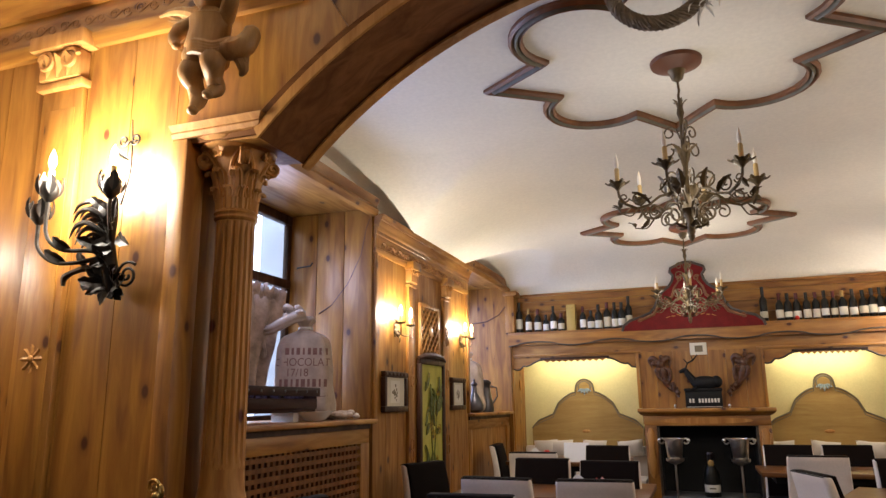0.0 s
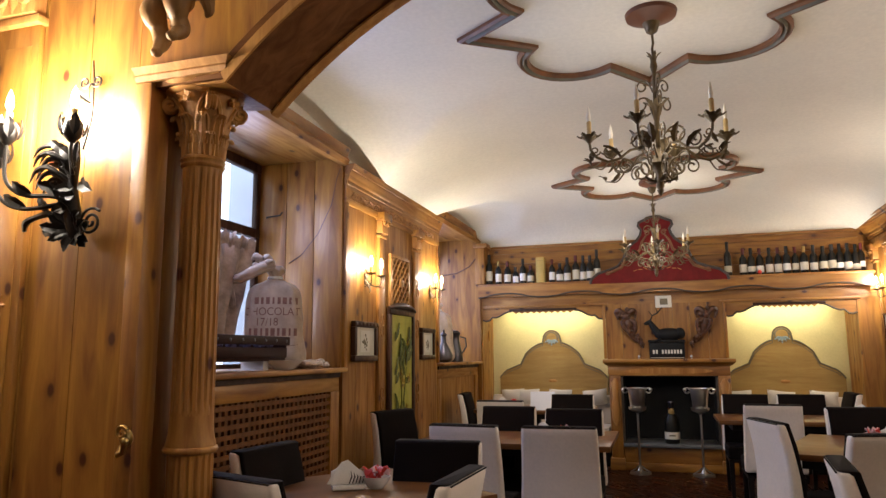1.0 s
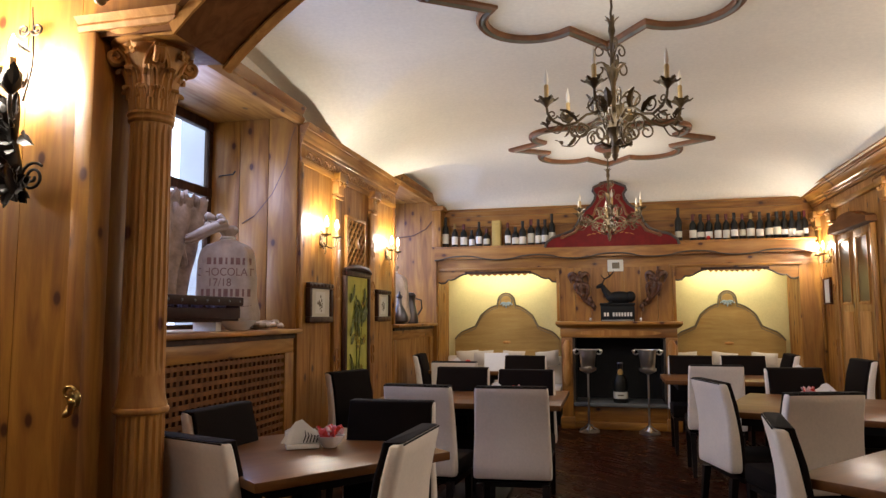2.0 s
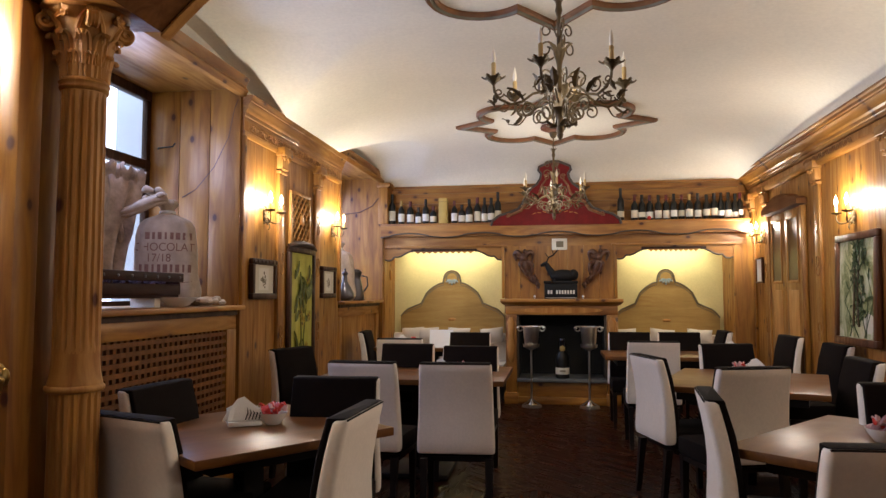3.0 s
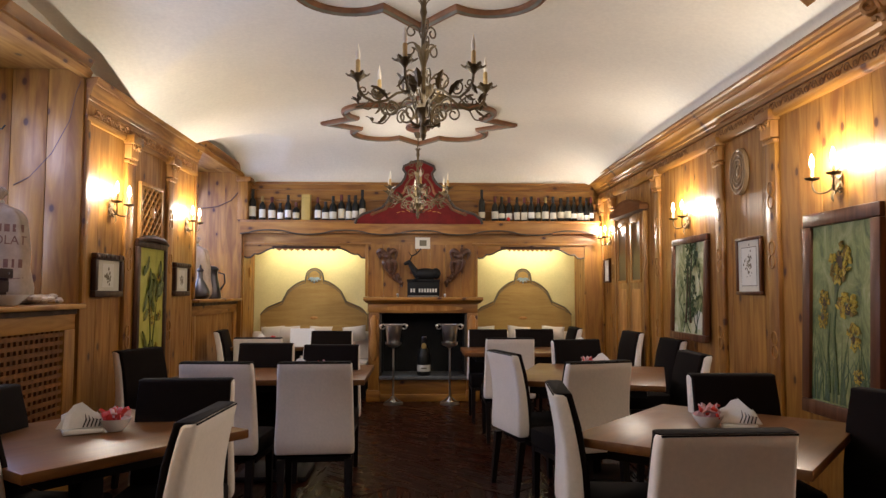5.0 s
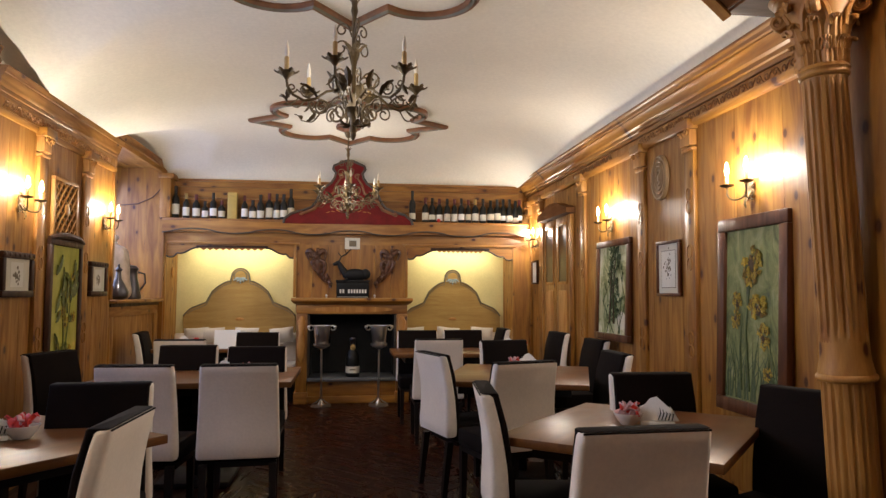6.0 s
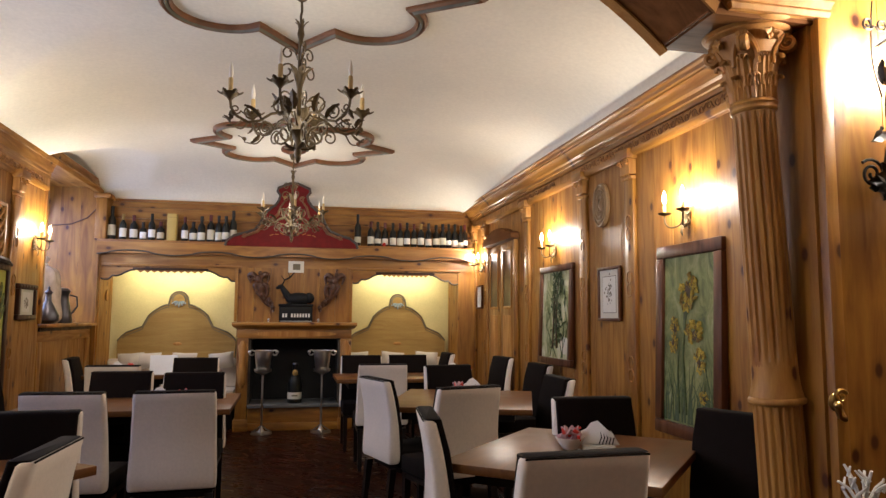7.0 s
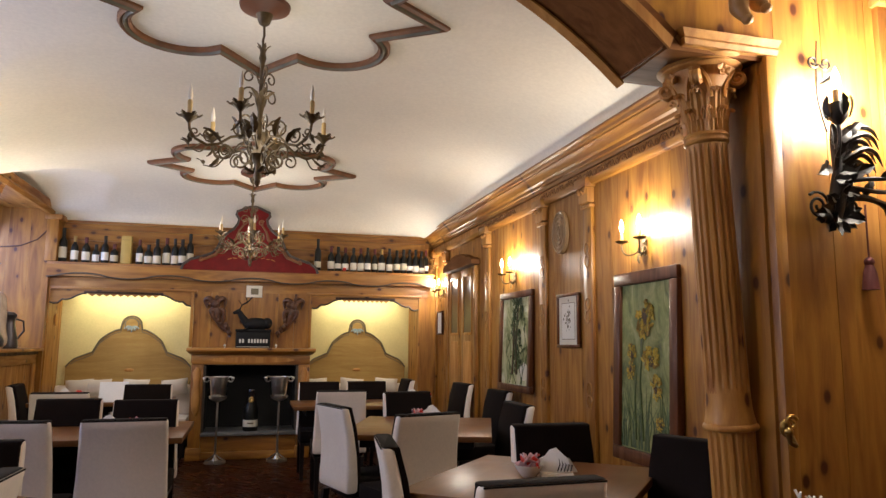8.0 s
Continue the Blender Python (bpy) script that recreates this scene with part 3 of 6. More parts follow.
# back wall: shelf beam, breast, alcoves
boards(pier, "y", 8.85, -0.02, -2.9, -2.24, 1.27, 2.86, 0.22)
for k in range(4):
    z0 = 2.27 + k * 0.135
    part("board", box(BM(), -2.27, 2.24, 9.05, 9.08, z0 + 0.002, z0 + 0.133), PINE_X, wall_back, smooth=False)
part("top_bead", box(BM(), -2.27, 2.22, 9.02, 9.06, 2.745, 2.775, 0.004), PINE_X, wall_back)
part("post", box(BM(), -2.29, -2.17, 8.80, 9.06, 2.26, 2.74, 0.004), PINE, wall_back)
part("post_cap", box(BM(), -2.31, -2.13, 8.78, 9.06, 2.74, 2.80, 0.01), PINE, wall_back)

shelf = solid("bottle_shelf", box(BM(), -2.24, 2.3, 8.74, 9.05, 2.22, 2.25, 0.004), PINE_X, "long pine bottle shelf with a scalloped dark edged fascia", "shelf", "object")


def wave(x):
    c = math.cos((x + 1.875) * 2 * math.pi / 0.95)
    return 2.098 + 0.027 * math.copysign(abs(c) ** 0.7, c)


WX = [-2.24 + 4.52 * i / 120 for i in range(121)]
part("fascia", prism(BM(), [(x, wave(x)) for x in WX] + [(2.28, 2.22), (-2.24, 2.22)], "y", 8.74, 8.77), PINE_X, shelf)
part("fascia_edge", tube(BM(), [(x, 8.742, wave(x) - 0.002) for x in WX], 0.009, 6), DARKEDGE, shelf, "dark grey painted scalloped edging")
part("soffit_board", box(BM(), -2.24, 2.28, 8.77, 9.08, 2.09, 2.115), PINE_X, shelf)

lint = solid("trim_alcove_lintel", box(BM(), -2.24, 2.38, 8.90, 9.08, 1.955, 2.09), PINE_X, "pine lintel above the alcoves", "trim")
for x0, x1 in ((-2.42, -2.225), (-0.655, 0.73), (2.125, 2.41)):
    zb = 1.10 if -1 < x0 < 0 else 0.0
    boards(lint, "y", 8.90, 0.05, x0, x1, zb, 1.955, 0.2)
    part("pier_core", box(BM(), x0 + 0.004, x1 - 0.004, 8.951, 9.5, zb, 1.955), PINE, lint, smooth=False)
for x in (-0.69, 0.71):
    part("jamb_bead", box(BM(), x, x + 0.035, 8.875, 8.90, 1.29, 1.95, 0.004), PINE, lint)
part("bead", box(BM(), -2.22, -0.62, 8.875, 8.90, 1.945, 1.975, 0.004), PINE_X, lint)
part("bead", box(BM(), 0.68, 2.16, 8.875, 8.90, 1.945, 1.975, 0.004), PINE_X, lint)


def alcove(x0, x1, c_board, h_board):
    c, h = (x0 + x1) / 2, (x1 - x0) / 2
    val = [(x0, 1.965), (x0, 1.80), (x0 + 0.04, 1.785), (x0 + 0.085, 1.79), (x0 + 0.11, 1.815), (x0 + 0.13, 1.835), (x0 + 0.17, 1.83), (x0 + 0.22, 1.845), (x0 + 0.28, 1.88), (x0 + 0.34, 1.905), (x0 + 0.38, 1.905)]
    right = [(2 * c - x, z) for x, z in reversed(val)]
    z_ = []
    n = 20
    for i in range(n + 1):
        x = x0 + 0.40 + (x1 - x0 - 0.80) * i / n
        z_ += [(x, 1.868 if i % 2 else 1.897)]
    part("valance", prism(BM(), val + z_ + right, "y", 8.91, 8.935), PINE_X, lint, "scalloped pine valance board")
    part("valance_edge", tube(BM(), [(x, 8.91, z - 0.004) for x, z in val[1:]], 0.011, 5), DARKEDGE, lint)
    part("valance_edge", tube(BM(), [(x, 8.91, z - 0.004) for x, z in right[:-1]], 0.011, 5), DARKEDGE, lint)
    # dark bar that draws the shadow along the top of the scallops
    part("valance_centre", box(BM(), c - h * 0.55, c + h * 0.55, 8.895, 8.92, 1.903, 1.93, 0.005), OLDWOOD, lint)
    tb = solid("alcove_lamp", tube(BM(), [(c - h * 0.75, 9.06, 1.935), (c + h * 0.75, 9.06, 1.935)], 0.013, 10), TUBE, "lit tube lamp hidden behind the valance", "lamp", "object")
    part("batten", box(BM(), c - h * 0.8, c + h * 0.8, 9.03, 9.09, 1.948, 1.957), PORCELAIN, tb)
    lamp("alcove_light", "AREA", look((c, 9.28, 1.945), (c, 9.50, 1.70)), ALCOVE_W, (1.0, 0.92, 0.66), h * 1.5, 0.05)
    # headboard painted on wood, with a crest
    bench_c, bench_h = c, h
    c, h = c_board, h_board
    def top(u):
        u = abs(u)
        if u < 0.165:
            return 1.545 + 0.12 * math.sqrt(max(0, 1 - (u / 0.165) ** 2))
        if u < 0.5:
            return 1.50 - 0.14 * ((u - 0.165) / 0.335) ** 1.7
        if u < 0.6:
            return 1.36 - 0.14 * (u - 0.5) / 0.1
        if u < 0.82:
            return 1.22 - 0.065 * (u - 0.6) / 0.22
        return 1.155 - 0.115 * ((u - 0.82) / 0.18) ** 1.5
    xs = [-1 + i / 40 for i in range(81)]
    pts = [(c + u * h * 0.98, top(u)) for u in xs]
    hb = thing("headboard", pose(0, 0, 0), "ochre painted wooden headboard with dark curved edge and crest", "headboard", "alcove headboards")
    part("panel", prism(BM(), pts + [(c + h * 0.98, 0.6), (c - h * 0.98, 0.6)], "y", 9.455, 9.498), HEADBOARD, hb)
    part("edging", tube(BM(), [(x, 9.452, z) for x, z in pts], 0.010, 6), EDGEGREY, hb, "dark grey moulded edge")
    dome = [(c + 0.078 * math.cos(a), 1.565 + 0.075 * math.sin(a)) for a in [math.pi * k / 12 for k in range(13)]] + [(c - 0.07, 1.51), (c, 1.48), (c + 0.07, 1.51)]
    part("crest", prism(BM(), dome, "y", 9.444, 9.455), HEADBOARD, hb)
    part("crest_edge", tube(BM(), [(x, 9.445, z) for x, z in dome + dome[:1]], 0.008, 5), EDGEGREY, hb)
    part("inner_edging", tube(BM(), [(x, 9.453, z - 0.035) for x, z in pts[3:-3]], 0.005, 5), EDGEGREY, hb)
    bm = BM()
    for a in (-0.06, -0.03, 0, 0.03, 0.06):
        leaf(bm, (c + a * 0.4, 9.436, 1.545), (c + a * 1.5, 9.434, 1.46 + abs(a) * 0.8), 0.016, 0.05, (0, 1, 0))
    part("crest_leaf", bm, GREYBLUE, hb, "pale blue painted leaves")
    part("lower_rosette", ball(BM(), (c, 9.45, 1.0), 0.03, (2, 0.3, 0.7), 10, 6), CARVED, hb)
    c, h = bench_c, bench_h
    bench = thing("banquette", pose(c, 9.2, 0), "pale cream upholstered banquette inside the alcove", "banquette", "alcove banquettes")
    part("seat", box(BM(), -h + 0.01, h - 0.01, -0.3, 0.22, 0.3, 0.46, 0.02), CREAM, bench)
    part("backrest", box(BM(), -h + 0.01, h - 0.01, 0.16, 0.25, 0.46, 0.82, 0.025), CREAM, bench)
    part("base", box(BM(), -h + 0.02, h - 0.02, -0.26, 0.2, 0, 0.3), BLACKWOOD, bench)


alcove(-2.225, -0.655, -1.415, 0.73)
alcove(0.73, 2.125, 1.41, 0.675)

# fireplace
fp = thing("fireplace", pose(0.05, 8.9, 0), "pine fireplace surround with black firebox and slate hearth", "fireplace")
part("mantel_shelf", box(BM(), -0.74, 0.74, -0.30, 0, 1.245, 1.285, 0.008), PINE_X, fp)
part("mantel_moulding", sweep(BM(), [(0.68, 0.0), (0.68, -0.2), (-0.68, -0.2), (-0.68, 0.0)][::-1], [(0, 1.2), (-0.03, 1.215), (-0.06, 1.245), (0, 1.245)]), PINE_X, fp)
part("mantel_frieze", box(BM(), -0.68, 0.68, -0.2, 0, 1.09, 1.2, 0.006), PINE_X, fp)
part("frieze_panel", prism(BM(), [(0.5 * math.cos(a), 1.145 + 0.035 * math.sin(a)) for a in [i * math.pi / 16 for i in range(32)]], "y", -0.208, -0.199), CARVED, fp)
for s in (-1, 1):
    part("jamb", box(BM(), min(s * 0.545, s * 0.68), max(s * 0.545, s * 0.68), -0.2, 0, 0.0, 1.09, 0.008), PINE, fp)
    part("jamb_scroll", lathe(BM(), [(0.01, 0.5), (0.045, 0.56), (0.055, 0.7), (0.035, 0.85), (0.05, 1.0), (0.02, 1.06)], 12, (s * 0.612, -0.2, 0)), CARVED, fp)
    part("jamb_plinth", box(BM(), min(s * 0.53, s * 0.7), max(s * 0.53, s * 0.7), -0.24, 0, 0, 0.14, 0.008), PINE_X, fp)
    part("fire_frame", box(BM(), min(s * 0.52, s * 0.545), max(s * 0.52, s * 0.545), -0.17, -0.1, 0.3, 1.09), DARKEDGE, fp)
part("firebox", box(BM(), -0.55, 0.55, 0.35, 0.4, 0.2, 1.2), FIREBLACK, fp)
part("firebox_side", box(BM(), -0.55, -0.52, -0.1, 0.4, 0.2, 1.2), FIREBLACK, fp)
part("firebox_side", box(BM(), 0.52, 0.55, -0.1, 0.4, 0.2, 1.2), FIREBLACK, fp)
part("firebox_top", box(BM(), -0.55, 0.55, -0.19, 0.4, 1.08, 1.1), FIREBLACK, fp)
part("hearth", box(BM(), -0.54, 0.54, -0.24, 0.36, 0.27, 0.31, 0.008), STONE, fp, "grey slate raised hearth")
part("hearth_front", box(BM(), -0.54, 0.54, -0.19, 0.3, 0.05, 0.27, 0.004), PINE_X, fp)
part("hearth_plinth", box(BM(), -0.66, 0.66, -0.215, 0.2, 0, 0.09, 0.006), PINE_X, fp)

# the front of the arch wall
boards(arch_wall, "y", AF, 0.02, -3.5, -2.001, 0, 3.0, 0.25)
boards(arch_wall, "y", AF, 0.02, 2.001, 3.4, 0, 3.0, 0.233)
for s in (-1, 1):
    post_in, post_out = (1.92, 2.0) if s < 0 else (1.945, 2.0)
    part("jamb_post", box(BM(), min(s * post_in, s * post_out), max(s * post_in, s * post_out), AF - 0.02, AF + 0.1, 0, 2.455 if s < 0 else 2.503, 0.008), PINE, arch_wall)
    part("jamb_lining", box(BM(), min(s * 1.96, s * (post_in + 0.006)), max(s * 1.96, s * (post_in + 0.006)), AF + 0.101, AB + 0.01, 0, 2.45, 0.003), PINE, arch_wall)
    part("spandrel_board", prism(BM(), [(s * 2.0, 2.5), (s * 2.0, 3.0), (s * 1.3, 3.0)] + [(s * x, arch_z(x) + 0.09) for x in (1.2, 1.3, 1.4, 1.5)] + [(s * 1.58, 2.5)], "y", AF, AF + 0.018), PINE, arch_wall)
    zi = 2.457 if s < 0 else 2.505
    part("impost", sweep(BM(), [(s * a, b) for a, b in ((2.0, AF), (1.6, AF), (1.6, AB + 0.02))][::s], [(0, zi), (0.02, zi), (0.03, zi + 0.018), (0.025, zi + 0.028), (0.05, zi + 0.05), (0, zi + 0.05)]), CARVED, arch_wall)
    inner = 1.6 if s < 0 else 1.495
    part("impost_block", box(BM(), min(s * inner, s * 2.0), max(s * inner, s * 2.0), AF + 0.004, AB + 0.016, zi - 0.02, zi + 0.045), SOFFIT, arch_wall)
    part("front_cornice", sweep(BM(), [(s * 1.4, AF), (s * 3.5, AF)][::-s], [(0, 2.98), (0.03, 2.98), (0.05, 3.02), (0.05, 3.04), (0, 3.05)]), PINE_X, arch_wall)
    part("front_frieze", box(BM(), min(s * 1.0, s * 3.45), max(s * 1.0, s * 3.45), AF - 0.018, AF + 0.02, 3.05, 3.2), PINE_X, arch_wall)
    part("front_crown", sweep(BM(), [(s * 1.0, AF), (s * 3.5, AF)][::-s], [(0, 3.2), (0.05, 3.2), (0.12, 3.28), (0.14, 3.34), (0, 3.34)]), PINE_X, arch_wall)
    for k in range(12):
        x = s * (1.6 + 0.15 * k)
        part("frieze_scroll", tube(BM(), [(x + 0.15 * f, AF - 0.018, 3.125 + 0.02 * math.sin(f * 2 * math.pi)) for f in [j / 16 for j in range(17)]], 0.004, 4), RELIEF, arch_wall)
        part("frieze_curl", tube(BM(), spiral((x + 0.04, AF - 0.018, 3.125), 0.028, 1.3, (1, 0, 0), (0, 0, -1), 0.4, 16), 0.004, 4), RELIEF, arch_wall)
        part("frieze_curl", tube(BM(), spiral((x + 0.115, AF - 0.018, 3.125), 0.028, 1.3, (1, 0, 0), (0, 0, 1), 0.4, 16), 0.004, 4), RELIEF, arch_wall)
    x0 = s * 2.63
    pl = part("wide_pilaster", box(BM(), x0 - 0.12, x0 + 0.12, AF - 0.03, AF, 0.0, 2.785, 0.005), PINE, arch_wall)
    part("inner_panel", box(BM(), x0 - 0.085, x0 + 0.085, AF - 0.036, AF - 0.03, 0.3, 2.69, 0.004), PINE, pl)
    part("capital_block", box(BM(), x0 - 0.12, x0 + 0.12, AF - 0.07, AF, 2.825, 2.965, 0.015), CARVED, pl, "carved scroll capital")
    part("capital_neck", box(BM(), x0 - 0.135, x0 + 0.135, AF - 0.06, AF, 2.785, 2.822, 0.006), CARVED, pl)
    part("capital_top", box(BM(), x0 - 0.16, x0 + 0.16, AF - 0.10, AF, 2.968, 3.04, 0.008), CARVED, pl)
    bm = BM()
    for q in (-1, 1):
        tube(bm, spiral((x0 + q * 0.07, AF - 0.075, 2.91), 0.05, 1.6, (q, 0, 0), (0, 0, 1), 0.3, 20), 0.012, 6)
    for j in range(3):
        leaf(bm, (x0 - 0.06 + 0.06 * j, AF - 0.075, 2.83), (x0 - 0.06 + 0.06 * j, AF - 0.11, 2.935), 0.03, 0.1)
    part("capital_scroll", bm, CARVED, pl)
    bm = BM()
    for k in range(8):
        a = k * math.pi / 4
        leaf(bm, (x0 + 0.012 * math.cos(a), AF - 0.042, 1.57 + 0.012 * math.sin(a)), (x0 + 0.06 * math.cos(a), AF - 0.046, 1.57 + 0.06 * math.sin(a)), 0.018, 0.1, (0, 1, 0))
    ball(bm, (x0, AF - 0.042, 1.57), 0.016, (1, 0.6, 1), 10, 6)
    part("carved_rosette", bm, CARVED, pl)

# floor: herringbone blocks in the aisle, plain field around
BL, BW = 0.35, 0.07
flat_block = mesh_of("parquet_block", box(BM(), 0.0004, BL - 0.0004, 0.0004, BW - 0.0004, -0.02, 0.0), PARQUET, False)
up_block = mesh_of("parquet_block_turned", box(BM(), 0.0004, BW - 0.0004, 0.0004, BL - 0.0004, -0.02, 0.0), PARQUET, False)
C45 = math.sqrt(0.5)
for m_ in range(-14, 15):
    for k in range(-60, 90):
        for me, du, dv in ((flat_block, 0, 0), (up_block, 0, BW)):
            u, v = m_ * BL + k * BW + du, -m_ * BL + k * BW + dv
            x, y = (u - v) * C45 + 0.1, (u + v) * C45 + 5.6
            if -0.5 < x < 0.62 and 4.7 < y < 8.6:
                ob = new("parquet_block", me)
                ob.parent = floor
                ob.matrix_basis = pose(x, y, 0, 0, 0, 45)
solid("floor_field", box(BM(), -3.5, 3.3, -3.5, 9.45, -0.019, -0.004), PARQUET, "dark parquet around the aisle", "floor")

# ---- columns ----


def column(x, y, dz=0.0, lean=0.0):
    """Base on the floor; the shaft stands on dz more of plinth and leans by so many degrees across the arch."""
    t_ = thing("column", pose(x, y, dz, 0, lean, 0), "fluted turned pine column with carved leafy capital", "column", "arch columns")
    up = Vector((0, 0, 1))
    part("lower_shaft", lathe(BM(), [(0.104, -dz), (0.104, 0.18), (0.09, 0.2), (0.09, 0.24, 1), (0.088, 0.96, 1), (0.088, 0.985), (0.092, 0.99)], 120, (0, 0, 0), 18, 0.011), COLUMNWOOD, t_)
    part("ring", lathe(BM(), [(0.09, 0.985), (0.100, 0.988), (0.104, 0.994), (0.1045, 1.002), (0.101, 1.010), (0.096, 1.013), (0.0955, 1.02), (0.0905, 1.04), (0.0865, 1.065), (0.084, 1.10), (0.083, 1.15)], 40), COLUMNWOOD, t_)
    part("upper_shaft", lathe(BM(), [(0.0832, 1.13), (0.0832, 1.15), (0.0832, 1.19, 1), (0.083, 1.5, 1), (0.079, 2.08, 1), (0.079, 2.115), (0.079, 2.13)], 120, (0, 0, 0), 18, 0.011), COLUMNWOOD, t_)
    part("astragal", lathe(BM(), [(0.079, 2.122), (0.086, 2.126), (0.089, 2.134), (0.086, 2.142), (0.087, 2.146), (0.092, 2.154), (0.087, 2.164), (0.08, 2.17)], 40), COLUMNWOOD, t_)
    part("bell", lathe(BM(), [(0.078, 2.165), (0.083, 2.25), (0.094, 2.33), (0.118, 2.39), (0.135, 2.42), (0.135, 2.425)], 32), CARVED, t_)
    for tier, (n, z0, z1, r0, r1, w) in enumerate(((9, 2.168, 2.262, 0.080, 0.104, 0.031), (9, 2.215, 2.335, 0.086, 0.118, 0.033))):
        for k in range(n):
            a = (k + 0.5 * tier) * 2 * math.pi / n
            bm = BM()
            d = Vector((math.cos(a), math.sin(a), 0))
            sd = Vector((-d.y, d.x, 0))
            rows = []
            for f, out, ww in ((0, 0.1, 0.85), (0.3, 0.12, 1.0), (0.6, 0.25, 0.98), (0.85, 0.55, 0.9), (0.97, 0.95, 0.75), (1.0, 1.2, 0.6), (0.93, 1.4, 0.5), (0.84, 1.35, 0.35)):
                p = d * (r0 + (r1 - r0) * out) + up * (z0 + (z1 - z0) * f)
                rows.append([bm.verts.new(p + sd * w * ww * q + d * h) for q, h in ((-1, -0.009), (-0.72, 0.002), (-0.45, -0.003), (-0.16, 0.004), (0, 0.0075), (0.16, 0.004), (0.45, -0.003), (0.72, 0.002), (1, -0.009))])
            skin(bm, rows, False, False)
            part("acanthus_leaf", bm, CARVED, t_)
    for k in range(4):
        a = math.pi / 4 + k * math.pi / 2
        d = Vector((math.cos(a), math.sin(a), 0))
        sd = Vector((-d.y, d.x, 0))
        for q in (-1, 1):
            part("stalk", rope(BM(), [d * 0.088 + sd * 0.045 * q + up * 2.30, d * 0.10 + sd * 0.04 * q + up * 2.36, d * 0.125 + sd * 0.02 * q + up * 2.405, d * 0.15 + up * 2.412], [0.010, 0.012, 0.011, 0.008], 6), CARVED, t_)
        bm = BM()
        for q in (-0.012, 0.0, 0.012):
            tube(bm, spiral(d * 0.142 + sd * q + up * 2.378, 0.034, 1.7, d, up, 1.3, 24, 0.2), 0.0095 if q == 0 else 0.011, 6)
        ball(bm, d * 0.142 + up * 2.378, 0.012, (1, 1, 1), 8, 6)
        part("volute", bm, CARVED, t_)
        e = Vector((math.cos(a + math.pi / 4), math.sin(a + math.pi / 4), 0))
        bm = ball(BM(), e * 0.128 + up * 2.395, 0.014, (1, 1, 1), 8, 6)
        es = Vector((-e.y, e.x, 0))
        for j in range(5):
            b = j * 2 * math.pi / 5 + 0.3
            leaf(bm, e * 0.128 + up * 2.395, e * 0.142 + es * 0.034 * math.cos(b) + up * (2.395 + 0.034 * math.sin(b)), 0.012, 0.15, e)
        part("rosette", bm, CARVED, t_)
    part("abacus", lathe(BM(), [(0.13, 2.42), (0.155, 2.424), (0.162, 2.432), (0.16, 2.438), (0.172, 2.444), (0.182, 2.455), (0.182, 2.458)], 40), CARVED, t_)
    return t_


column(COL_L + 0.008, AC)
column(1.895, AC, 0.048, -2.7)

# ---- ceiling ornaments and chandeliers ----


def star_outline():
    pts = []
    for q in range(4):
        c, s = math.cos(q * math.pi / 2), math.sin(q * math.pi / 2)
        loc = [(0.97, 0.0), (0.67, 0.215)]
        for i in range(15):
            a = radians(-42 + 174 * i / 14)
            loc.append((0.43 + 0.30 * math.cos(a), 0.43 + 0.30 * math.sin(a)))
        loc.append((0.215, 0.67))
        pts += [(x * c - y * s, x * s + y * c) for x, y in loc]
    return pts


def ornament(x, y, z):
    t_ = thing("ceiling_ornament", pose(x, y, z), "four-lobed star moulding painted brown and grey-green on the ceiling", "ceiling moulding", "ceiling star mouldings")
    path = star_outline()
    for nm, mat, a, b, h in (("outer_band", STRIPE_B, -0.036, -0.008, 0.03), ("middle_band", STRIPE_G, -0.008, 0.012, 0.036), ("inner_band", STRIPE_B, 0.012, 0.036, 0.028)):
        part(nm, sweep(BM(), path, [(a, 0.05), (a, -h * 0.5), ((a + b) / 2, -h), (b, -h * 0.5), (b, 0.05)], True), mat, t_)
    return t_


ornament(0.0, 3.57, 3.118)
ornament(-0.005, 7.20, 3.108)


